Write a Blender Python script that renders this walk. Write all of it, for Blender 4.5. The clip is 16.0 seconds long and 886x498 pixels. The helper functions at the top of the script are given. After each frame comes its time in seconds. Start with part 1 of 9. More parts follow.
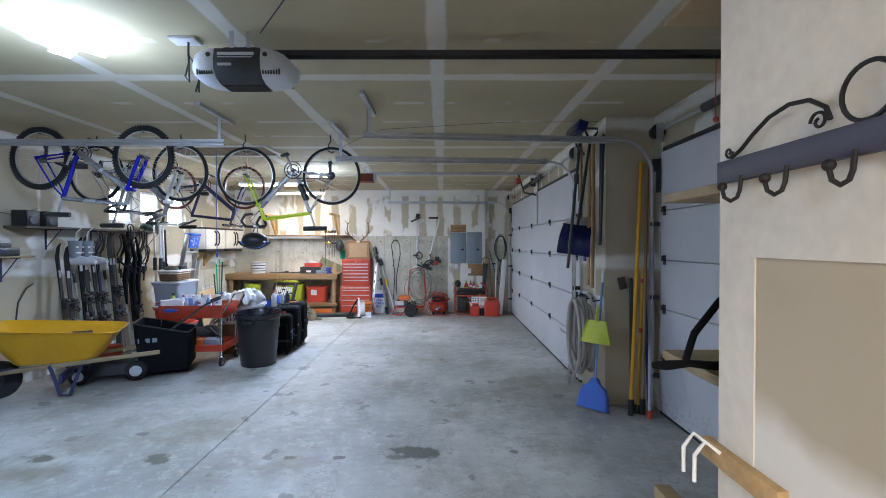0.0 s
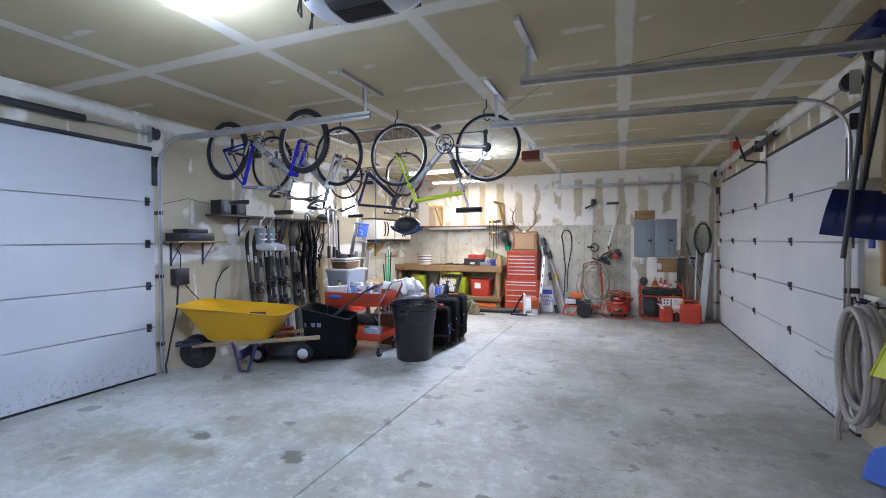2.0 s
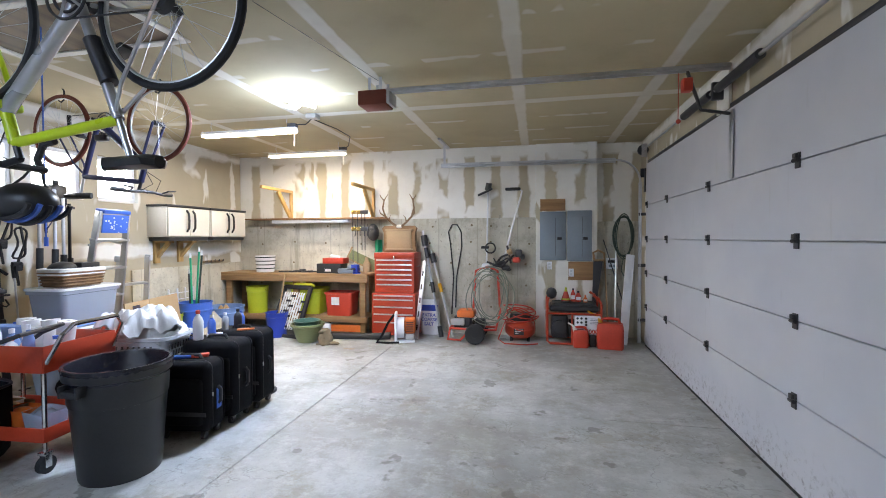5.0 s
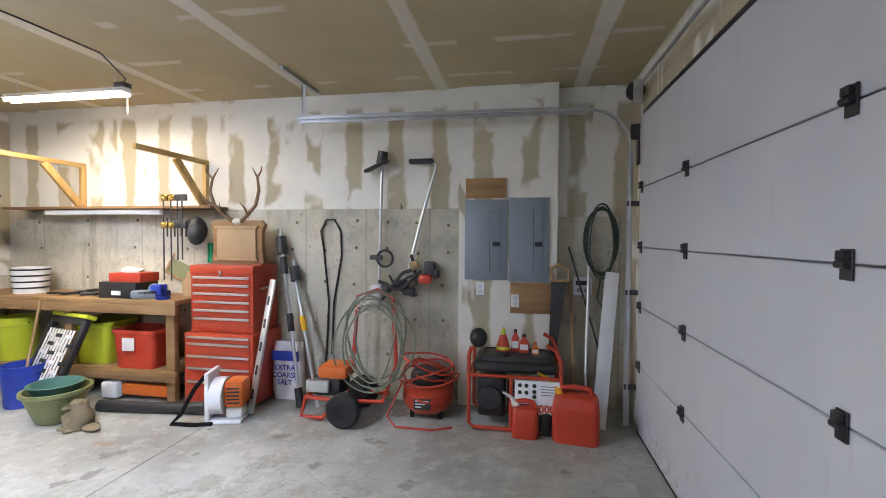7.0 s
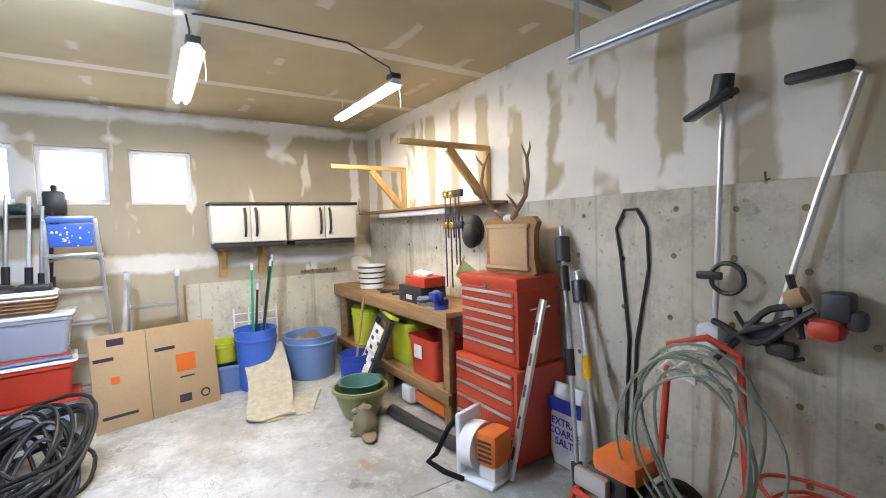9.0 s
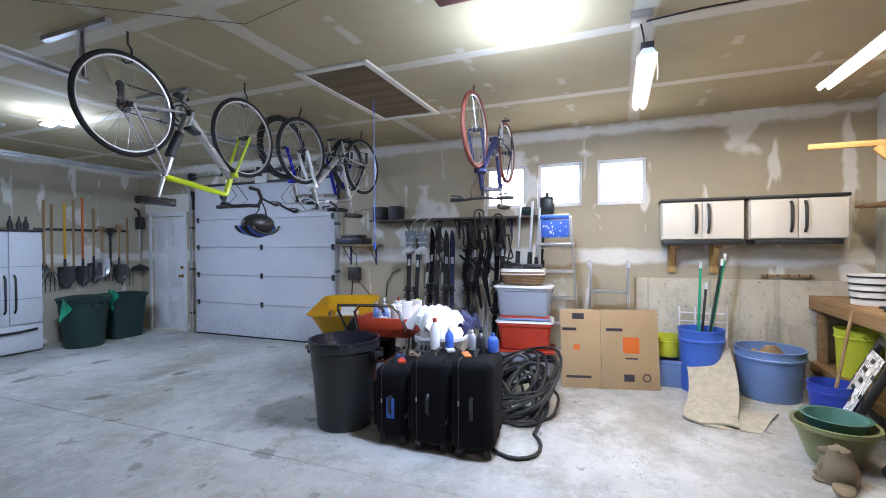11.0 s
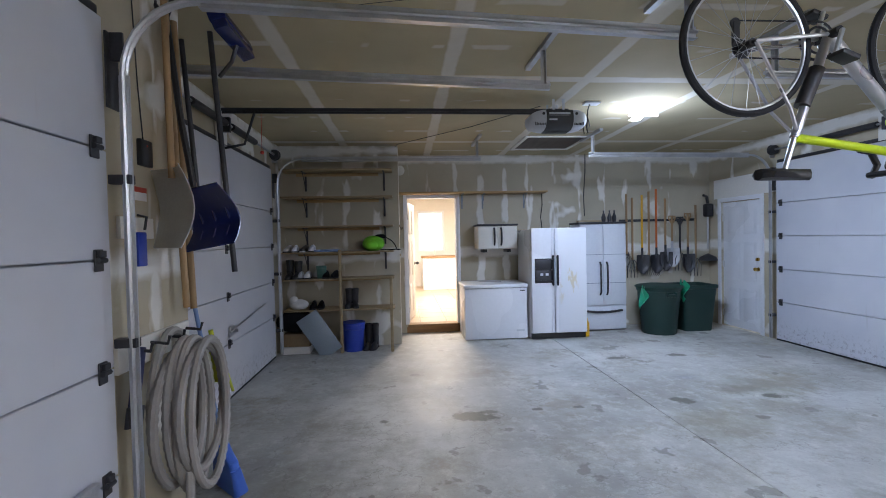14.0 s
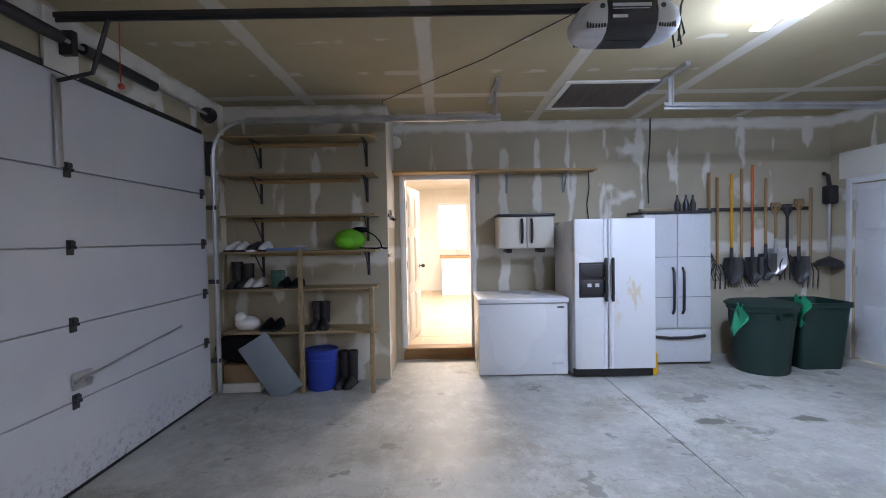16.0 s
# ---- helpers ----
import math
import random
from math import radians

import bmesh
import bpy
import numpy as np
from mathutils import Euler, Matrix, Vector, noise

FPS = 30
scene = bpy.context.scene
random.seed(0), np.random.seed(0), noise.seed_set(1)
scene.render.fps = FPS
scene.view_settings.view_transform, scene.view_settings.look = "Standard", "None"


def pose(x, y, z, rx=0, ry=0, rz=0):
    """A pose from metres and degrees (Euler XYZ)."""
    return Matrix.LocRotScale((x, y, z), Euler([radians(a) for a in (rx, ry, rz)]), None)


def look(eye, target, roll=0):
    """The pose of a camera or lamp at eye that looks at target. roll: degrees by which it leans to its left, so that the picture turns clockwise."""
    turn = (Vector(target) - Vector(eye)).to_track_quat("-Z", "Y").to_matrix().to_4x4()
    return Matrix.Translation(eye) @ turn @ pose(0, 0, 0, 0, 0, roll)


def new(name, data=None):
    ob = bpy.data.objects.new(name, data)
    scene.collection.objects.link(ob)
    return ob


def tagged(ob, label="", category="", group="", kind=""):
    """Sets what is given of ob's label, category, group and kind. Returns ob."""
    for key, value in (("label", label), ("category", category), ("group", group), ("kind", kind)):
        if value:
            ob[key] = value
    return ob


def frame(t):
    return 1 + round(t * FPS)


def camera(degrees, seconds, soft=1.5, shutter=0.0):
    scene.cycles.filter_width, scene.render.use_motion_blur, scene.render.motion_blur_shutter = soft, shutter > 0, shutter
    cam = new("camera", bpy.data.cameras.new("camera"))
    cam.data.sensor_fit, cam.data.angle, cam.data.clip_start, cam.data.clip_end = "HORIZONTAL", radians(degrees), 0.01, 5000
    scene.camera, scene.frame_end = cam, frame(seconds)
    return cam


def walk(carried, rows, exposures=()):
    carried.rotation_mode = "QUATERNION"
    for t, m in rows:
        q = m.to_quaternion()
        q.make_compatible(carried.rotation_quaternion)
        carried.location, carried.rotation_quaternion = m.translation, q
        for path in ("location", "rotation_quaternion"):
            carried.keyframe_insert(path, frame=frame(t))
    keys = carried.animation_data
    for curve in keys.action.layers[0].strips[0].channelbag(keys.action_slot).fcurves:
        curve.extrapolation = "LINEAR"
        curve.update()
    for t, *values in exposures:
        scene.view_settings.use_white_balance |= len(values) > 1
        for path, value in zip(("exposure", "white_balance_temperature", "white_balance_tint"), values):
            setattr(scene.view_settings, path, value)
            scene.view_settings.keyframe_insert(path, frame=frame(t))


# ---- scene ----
cam = camera(90.2, 16.0, soft=0.95)
PATH = [
    (0, (-0.424, 0.074, 1.62), (-0.422, 2.073, 1.594), -0.1),
    (0.5, (-0.448, 0.257, 1.588), (-0.644, 2.247, 1.556), -0.1),
    (1, (-0.48, 0.464, 1.521), (-0.838, 2.431, 1.486), -0.0),
    (1.5, (-0.471, 0.74, 1.513), (-1.031, 2.66, 1.474), -0.1),
    (2, (-0.479, 0.973, 1.487), (-1.227, 2.828, 1.448), -0.2),
    (2.5, (-0.513, 1.306, 1.496), (-1.447, 3.074, 1.455), -0.3),
    (3, (-0.547, 1.609, 1.455), (-1.614, 3.301, 1.423), -0.3),
    (3.5, (-0.522, 2.03, 1.465), (-1.526, 3.759, 1.425), -0.3),
    (4, (-0.449, 2.522, 1.471), (-1.292, 4.335, 1.424), -0.2),
    (4.5, (-0.363, 3.082, 1.479), (-0.998, 4.978, 1.427), -0.2),
    (5, (-0.297, 3.695, 1.485), (-0.709, 5.652, 1.435), -0.2),
    (5.2, (-0.215, 3.975, 1.48), (-0.57, 5.943, 1.433), -0.3),
    (7.3, (0.315, 6.854, 1.541), (-0.032, 8.823, 1.484), 0.4),
    (7.5, (0.347, 7.094, 1.548), (-0.149, 9.03, 1.49), 0.2),
    (8, (0.267, 7.598, 1.605), (-0.709, 9.341, 1.504), -0.4),
    (8.5, (0.078, 7.886, 1.639), (-1.319, 9.314, 1.528), -1.2),
    (8.7, (0.036, 7.985, 1.641), (-1.478, 9.287, 1.527), -1.5),
    (10.8, (0.21, 8.16, 1.449), (-1.722, 7.641, 1.44), -0.3),
    (11, (0.207, 8.145, 1.477), (-1.653, 7.408, 1.459), -0.4),
    (11.5, (0.242, 8.119, 1.538), (-1.324, 6.875, 1.504), -0.7),
    (12, (0.297, 8.079, 1.546), (-0.913, 6.486, 1.509), -0.8),
    (12.5, (0.275, 8.017, 1.566), (-0.546, 6.194, 1.524), -1.0),
    (13, (0.221, 7.802, 1.531), (-0.291, 5.869, 1.494), -1.1),
    (13.5, (0.084, 7.501, 1.538), (-0.252, 5.531, 1.491), -1.1),
    (14, (-0.077, 7.172, 1.519), (-0.249, 5.18, 1.473), -1.2),
    (14.5, (-0.252, 6.801, 1.505), (-0.317, 4.802, 1.459), -1.0),
    (15, (-0.417, 6.374, 1.499), (-0.439, 4.374, 1.448), -1.0),
    (15.5, (-0.541, 5.894, 1.503), (-0.54, 3.894, 1.447), -1.0),
    (16, (-0.56, 5.364, 1.483), (-0.567, 3.365, 1.43), -1.0),
]
walk(cam, [(t, look(eye, target, roll)) for t, eye, target, roll in PATH], exposures=[(0.0, 0.03, 6150, 9), (0.5, 0.20, 6300, 10), (1.0, 0.20, 6450, 12), (3.0, 0.14, 6550, 13), (5.0, 0.12, 6750, 11), (8.5, 0.10, 6900, 11), (11.0, -0.16, 6500, 13), (14.0, -0.10, 6600, 14), (16.0, -0.07, 6800, 16)])

# ---- world, lamps, exposure ----
world = bpy.data.worlds.new("world")
scene.world = world
world.use_nodes = True
_wn = world.node_tree.nodes
sky = _wn.new("ShaderNodeTexSky")
sky.sky_type = "NISHITA"
sky.sun_disc = False
sky.sun_elevation, sky.sun_rotation = radians(35), radians(200)
world.node_tree.links.new(sky.outputs[0], _wn["Background"].inputs[0])
_wn["Background"].inputs[1].default_value = 0.12
scene.view_settings.exposure = 0.0

CEIL = 2.875
XL, YF, XP, XN = -5.3, 10.47, 1.2, 1.68  # left wall, far wall, pier face, near door wall
BX, BY = 0.0, 0.745  # corner of the boxed-out wall beside the house door


def lamp(name, m, sx, sy, watts, colour):
    d = bpy.data.lights.new(name, "AREA")
    d.shape, d.size, d.size_y, d.energy, d.color = "RECTANGLE", sx, sy, watts, colour
    o = new(name, d)
    o.matrix_world = m
    return o


def bulb(name, x, y, z, r, watts, colour):
    d = bpy.data.lights.new(name, "POINT")
    d.shadow_soft_size, d.energy, d.color = r, watts, colour
    o = new(name, d)
    o.location = (x, y, z)
    return o


COOL, COOLER, WARM = (0.55, 0.71, 1.0), (0.515, 0.685, 1.0), (1.0, 0.88, 0.70)
bulb("lamp_ceiling_far", -2.53, 7.60, 2.57, 0.14, 46, COOL)
bulb("lamp_ceiling_near", -2.60, 2.68, 2.57, 0.14, 36, COOLER)
lamp("lamp_panels_far", pose(-2.53, 7.60, 2.755, 0, 10, 0), 0.34, 0.34, 116, COOL)
lamp("lamp_panels_near", pose(-2.60, 2.68, 2.755, 0, 12, 0), 0.34, 0.34, 86, COOLER)
lamp("lamp_shop_a", pose(-3.6, 8.33, 2.68), 1.2, 0.10, 27, WARM)
lamp("lamp_shop_b", pose(-3.6, 9.68, 2.68), 1.2, 0.10, 27, WARM)
lamp("lamp_hall", pose(-0.6, -2.4, 2.6), 1.4, 2.0, 300, (1.0, 0.92, 0.82))
lamp("lamp_window", pose(-5.42, 7.5, 2.2, 0, -90, 0), 0.5, 1.9, 28, (0.9, 0.95, 1.0))

# ---- materials ----


class Nodes:
    """A small writer of shader nodes."""

    def __init__(self, name):
        self.m = bpy.data.materials.new(name)
        self.m.use_nodes = True
        self.t = self.m.node_tree
        self.bsdf = self.t.nodes["Principled BSDF"]

    def put(self, kind, ins=(), **props):
        n = self.t.nodes.new(kind)
        for k, v in props.items():
            if k == "operation":
                n.operation = v
            elif k == "blend":
                n.data_type, n.blend_type = "RGBA", v
        for key, v in ins:
            if isinstance(v, bpy.types.NodeSocket):
                self.t.links.new(v, n.inputs[key])
            else:
                n.inputs[key].default_value = v
        return n

    def math(self, op, a, b=0.0, c=0.0):
        return self.put("ShaderNodeMath", ((0, a), (1, b), (2, c)), operation=op).outputs[0]

    def coords(self):
        return self.put("ShaderNodeTexCoord").outputs["Object"]

    def noise(self, scale, detail=3.0, rough=0.55, vec=None, out=0):
        return self.put("ShaderNodeTexNoise", (("Vector", vec or self.coords()), ("Scale", scale), ("Detail", detail), ("Roughness", rough))).outputs[out]

    def step(self, v, a, b):
        n = self.put("ShaderNodeMapRange", (("Value", v), ("From Min", a), ("From Max", b)))
        return n.outputs[0]

    def mix(self, f, a, b, blend="MIX"):
        n = self.put("ShaderNodeMix", ((0, f), (6, a), (7, b)), blend=blend)
        return n.outputs[2]

    def xyz(self, vec=None):
        n = self.put("ShaderNodeSeparateXYZ", ((0, vec or self.coords()),))
        return n.outputs[0], n.outputs[1], n.outputs[2]

    def bump(self, h, strength, dist=0.01):
        n = self.put("ShaderNodeBump", (("Height", h), ("Strength", strength), ("Distance", dist)))
        self.t.links.new(n.outputs[0], self.bsdf.inputs["Normal"])

    def set(self, key, v):
        if isinstance(v, bpy.types.NodeSocket):
            self.t.links.new(v, self.bsdf.inputs[key])
        else:
            self.bsdf.inputs[key].default_value = v

    def scaled(self, sx, sy, sz):
        return self.put("ShaderNodeVectorMath", ((0, self.coords()), (1, (sx, sy, sz))), operation="MULTIPLY").outputs[0]


def rgb(c):
    return (c[0], c[1], c[2], 1.0)


def simple(name, c, rough=0.5, metal=0.0, var=0.18, scale=14.0, bump=0.05, vary=0.0, spec=0.5):
    """One surface with soft variation at two scales and fine relief."""
    n = Nodes(name)
    big, fine = n.noise(scale * 0.22, 2.0), n.noise(scale * 6, 3.0)
    f = n.math("ADD", n.math("MULTIPLY", big, 0.65), n.math("MULTIPLY", fine, 0.35))
    lo = rgb([v * (1 - var) for v in c])
    hi = rgb([min(1, v * (1 + var)) for v in c])
    col = n.mix(n.step(f, 0.3, 0.7), lo, hi)
    if vary:
        r = n.put("ShaderNodeObjectInfo").outputs["Random"]
        col = n.mix(n.math("MULTIPLY", r, vary), col, rgb([v * 0.55 for v in c]))
    n.set("Base Color", col)
    n.set("Roughness", n.math("ADD", n.math("MULTIPLY", big, 0.16), rough - 0.08))
    n.set("Metallic", metal)
    n.set("Specular IOR Level", spec)
    if bump:
        n.bump(fine, bump, 0.004)
    return n.m


def board(name, axis, mud_amount, bands=(), studs=0.41, offset=0.0, tan=(0.47, 0.41, 0.30), mud=(0.74, 0.72, 0.67), grime=0.0, width=0.085, patch=0.5):
    """Unpainted drywall: tan paper, white joint compound over seams, studs and screw rows. axis: 0 or 1, the wall's run; 2: a ceiling."""
    n = Nodes(name)
    x, y, z = n.xyz()
    run = (x, y, x)[axis]
    wob = n.math("SUBTRACT", n.noise(1.7, 3.0), 0.5)
    wob2 = n.math("SUBTRACT", n.noise(7.0, 3.0), 0.5)
    edge = n.math("ADD", n.math("MULTIPLY", wob, 0.16), n.math("MULTIPLY", wob2, 0.07))

    def line(v, period, off, half):
        m = n.math("PINGPONG", n.math("SUBTRACT", v, off), period / 2)
        m = n.math("ADD", m, edge)
        return n.math("SUBTRACT", 1.0, n.step(m, half - 0.015, half + 0.015))

    if axis == 2:
        m = n.math("PINGPONG", n.math("SUBTRACT", x, -0.46 - 1.22 * 8), 0.61)
        m = n.math("ADD", m, n.math("MULTIPLY", edge, 0.28))
        seam_a = n.math("SUBTRACT", 1.0, n.step(m, 0.045, 0.065))
        m = n.math("PINGPONG", n.math("SUBTRACT", y, 0.99 - 2.44 * 3), 1.22)
        m = n.math("ADD", m, n.math("MULTIPLY", edge, 0.3))
        seam_b = n.math("SUBTRACT", 1.0, n.step(m, 0.05, 0.075))
        rows = n.math("PINGPONG", n.math("SUBTRACT", y, 0.99 - 2.44 * 3), 0.305)
        rows = n.math("SUBTRACT", 1.0, n.step(n.math("ADD", rows, n.math("MULTIPLY", edge, 0.5)), 0.02, 0.045))
        spots = n.step(n.noise(2.3, 2.0, vec=n.scaled(1.0, 0.6, 1.0)), 0.54, 0.57)
        rows = n.math("MULTIPLY", n.math("MULTIPLY", rows, spots), 0.45)
        mask = n.math("MAXIMUM", n.math("MULTIPLY", seam_a, 0.62), n.math("MULTIPLY", seam_b, 0.62))
        mask = n.math("MAXIMUM", mask, rows)
    else:
        mask = line(run, studs, offset, width)
        spots = n.step(n.noise(1.6, 2.0, vec=n.scaled(2.6, 2.6, 0.75)), 0.62 - patch * 0.3, 0.66 - patch * 0.3)
        mask = n.math("MULTIPLY", mask, spots)
        for at, half in bands:
            m = n.math("ABSOLUTE", n.math("SUBTRACT", z, at))
            m = n.math("ADD", m, edge)
            mask = n.math("MAXIMUM", mask, n.math("SUBTRACT", 1.0, n.step(m, half - 0.02, half + 0.03)))
        blot = n.step(n.noise(1.25, 3.0), 0.66 - mud_amount * 0.24, 0.70 - mud_amount * 0.24)
        mask = n.math("MAXIMUM", mask, blot)
    thick = n.math("ADD", 0.78, n.math("MULTIPLY", n.noise(5.0, 3.0), 0.4))
    mask = n.math("MULTIPLY", mask, thick)
    paper = n.mix(n.step(n.noise(0.7, 3.0), 0.3, 0.7), rgb([v * 0.86 for v in tan]), rgb([v * 1.1 for v in tan]))
    col = n.mix(n.math("MINIMUM", mask, 1.0), paper, rgb(mud))
    dirt = n.math("MULTIPLY", n.step(n.noise(2.6, 6.0, 0.7), 0.52, 0.8), 0.18 + grime)
    col = n.mix(dirt, col, (0.20, 0.17, 0.12, 1))
    n.set("Base Color", col)
    n.set("Roughness", n.math("SUBTRACT", 0.86, n.math("MULTIPLY", mask, 0.12)))
    n.set("Specular IOR Level", 0.25)
    n.bump(n.math("ADD", n.math("MULTIPLY", mask, 0.7), n.math("MULTIPLY", n.noise(60, 3.0), 0.3)), 0.25, 0.004)
    return n.m


def concrete_floor():
    n = Nodes("floor_concrete")
    x, y, z = n.xyz()
    base = n.mix(n.step(n.noise(0.45, 5.0, 0.62), 0.36, 0.64), (0.25, 0.245, 0.225, 1), (0.56, 0.56, 0.53, 1))
    base = n.mix(n.math("MULTIPLY", n.step(n.noise(1.6, 8.0, 0.76), 0.47, 0.63), 0.62), base, (0.23, 0.21, 0.165, 1))
    base = n.mix(n.math("MULTIPLY", n.step(n.noise(7, 6.0, 0.78), 0.50, 0.66), 0.42), base, (0.62, 0.62, 0.59, 1))
    base = n.mix(n.math("MULTIPLY", n.step(n.noise(40, 4.0, 0.75), 0.53, 0.70), 0.30), base, (0.20, 0.19, 0.17, 1))
    wob = n.math("SUBTRACT", n.noise(4.0, 5.0, 0.7), 0.5)
    # oil and water marks: place, half sizes, strength, colour
    for sx, sy, ax, ay, k, c in ((-0.62, 3.47, 0.24, 0.10, 0.85, (0.07, 0.068, 0.05)), (-0.78, 3.40, 0.10, 0.06, 0.7, (0.09, 0.085, 0.06)), (-2.56, 3.37, 0.13, 0.08, 0.88, (0.08, 0.078, 0.055)), (-3.41, 3.39, 0.17, 0.08, 0.88, (0.08, 0.078, 0.055)),
                                 (-2.58, 3.84, 0.34, 0.22, 0.55, (0.19, 0.165, 0.09)), (-2.99, 3.81, 0.07, 0.04, 0.7, (0.12, 0.11, 0.08)), (-3.62, 3.09, 0.48, 0.24, 0.55, (0.17, 0.155, 0.10)), (-3.2, 3.62, 0.30, 0.16, 0.4, (0.2, 0.175, 0.11)), (-1.22, 3.39, 0.06, 0.035, 0.8, (0.10, 0.095, 0.07)), (-1.58, 3.40, 0.06, 0.035, 0.75, (0.10, 0.095, 0.07)),
                                 (0.13, 3.48, 0.06, 0.06, 0.75, (0.10, 0.09, 0.07)), (-3.46, 1.93, 0.15, 0.07, 0.85, (0.09, 0.085, 0.06)), (-2.65, 1.94, 0.15, 0.05, 0.8, (0.10, 0.095, 0.07)), (-3.0, 2.75, 0.14, 0.07, 0.45, (0.20, 0.20, 0.23)), (-3.3, 3.2, 0.20, 0.12, 0.5, (0.15, 0.13, 0.08)), (-1.8, 1.75, 0.35, 0.2, 0.4, (0.24, 0.20, 0.13)),
                                 (-0.76, 7.0, 0.45, 0.30, 0.45, (0.24, 0.22, 0.17)), (0.12, 6.04, 0.16, 0.14, 0.55, (0.22, 0.19, 0.11)), (0.75, 4.9, 0.40, 0.7, 0.5, (0.15, 0.14, 0.11)), (-2.77, 9.2, 0.10, 0.05, 0.6, (0.32, 0.18, 0.07)), (-3.73, 8.37, 0.45, 0.26, 0.5, (0.24, 0.20, 0.13)), (0.55, 8.9, 0.45, 0.7, 0.35, (0.24, 0.22, 0.17)), (-0.3, 2.2, 0.6, 0.25, 0.35, (0.24, 0.20, 0.14)), (-4.3, 3.0, 0.6, 0.3, 0.4, (0.22, 0.19, 0.13))):
        dx, dy = n.math("DIVIDE", n.math("SUBTRACT", x, sx), ax), n.math("DIVIDE", n.math("SUBTRACT", y, sy), ay)
        d = n.math("SQRT", n.math("ADD", n.math("MULTIPLY", dx, dx), n.math("MULTIPLY", dy, dy)))
        d = n.math("ADD", d, n.math("MULTIPLY", wob, 3.4))
        soft = 0.16 if k > 0.55 else 0.6
        m = n.math("MULTIPLY", n.math("SUBTRACT", 1.0, n.step(d, 0.85 - soft, 0.85 + soft)), k)
        base = n.mix(m, base, rgb(c))
    patch = n.step(n.noise(1.1, 7.0, 0.72), 0.57, 0.62)
    base = n.mix(n.math("MULTIPLY", patch, 0.42), base, (0.25, 0.21, 0.14, 1))
    scuff = n.step(n.noise(2.6, 8.0, 0.8, vec=n.scaled(0.35, 2.2, 1.0)), 0.58, 0.68)
    base = n.mix(n.math("MULTIPLY", scuff, 0.35), base, (0.20, 0.19, 0.165, 1))
    spots = n.step(n.noise(3.0, 4.0, 0.55), 0.64, 0.665)
    base = n.mix(n.math("MULTIPLY", spots, 0.55), base, (0.12, 0.11, 0.085, 1))
    crack = n.math("ABSOLUTE", n.math("SUBTRACT", n.noise(0.7, 6.0, 0.6), 0.5))
    base = n.mix(n.math("MULTIPLY", n.math("SUBTRACT", 1.0, n.step(crack, 0.0012, 0.003)), 0.35), base, (0.15, 0.14, 0.12, 1))
    n.set("Base Color", base)
    wet = n.noise(0.9, 5.0, 0.65)
    n.set("Roughness", n.math("ADD", 0.40, n.math("MULTIPLY", n.step(wet, 0.3, 0.7), 0.25)))
    n.set("Specular IOR Level", 0.42)
    n.bump(n.math("ADD", n.math("MULTIPLY", n.noise(45, 4.0, 0.7), 0.5), n.noise(3.0, 3.0)), 0.14, 0.006)
    return n.m


def concrete_wall():
    n = Nodes("wall_concrete")
    x, y, z = n.xyz()
    base = n.mix(n.step(n.noise(0.9, 5.0, 0.6), 0.3, 0.7), (0.42, 0.39, 0.31, 1), (0.66, 0.62, 0.52, 1))
    base = n.mix(n.math("MULTIPLY", n.step(n.noise(3.0, 7.0, 0.78), 0.48, 0.66), 0.55), base, (0.25, 0.23, 0.18, 1))
    drip = n.step(n.noise(1.4, 6.0, 0.7, vec=n.scaled(2.4, 2.4, 0.28)), 0.54, 0.64)
    base = n.mix(n.math("MULTIPLY", drip, 0.5), base, (0.20, 0.18, 0.13, 1))
    pit = n.step(n.noise(22, 3.0, 0.5), 0.64, 0.70)
    base = n.mix(n.math("MULTIPLY", pit, 0.5), base, (0.16, 0.15, 0.12, 1))
    seam = n.math("PINGPONG", n.math("ADD", n.math("ADD", x, y), 20.0), 0.305)
    seam = n.math("SUBTRACT", 1.0, n.step(seam, 0.004, 0.012))
    base = n.mix(n.math("MULTIPLY", seam, 0.35), base, (0.22, 0.21, 0.17, 1))
    n.set("Base Color", base)
    n.set("Roughness", 0.88)
    n.bump(n.math("SUBTRACT", n.noise(18, 5.0, 0.7), n.math("ADD", n.math("MULTIPLY", pit, 0.6), n.math("MULTIPLY", seam, 0.5))), 0.3, 0.006)
    return n.m


def wood(name, a, b, along=0, scale=1.0, rough=0.6, vary=0.35):
    n = Nodes(name)
    s = [9.0 * scale] * 3
    s[along] = 0.7 * scale
    v = n.scaled(*s)
    g = n.noise(2.2, 5.0, 0.6, vec=v)
    knots = n.step(n.noise(0.9 * scale, 2.0, vec=n.scaled(*[2.0 if i != along else 0.8 for i in range(3)])), 0.66, 0.74)
    col = n.mix(n.step(g, 0.32, 0.68), rgb(a), rgb(b))
    col = n.mix(n.math("MULTIPLY", knots, 0.4), col, rgb([c * 0.5 for c in a]))
    r = n.put("ShaderNodeObjectInfo").outputs["Random"]
    col = n.mix(n.math("MULTIPLY", r, vary), col, rgb([c * 0.7 for c in a]))
    n.set("Base Color", col)
    n.set("Roughness", rough)
    n.bump(g, 0.15, 0.003)
    return n.m


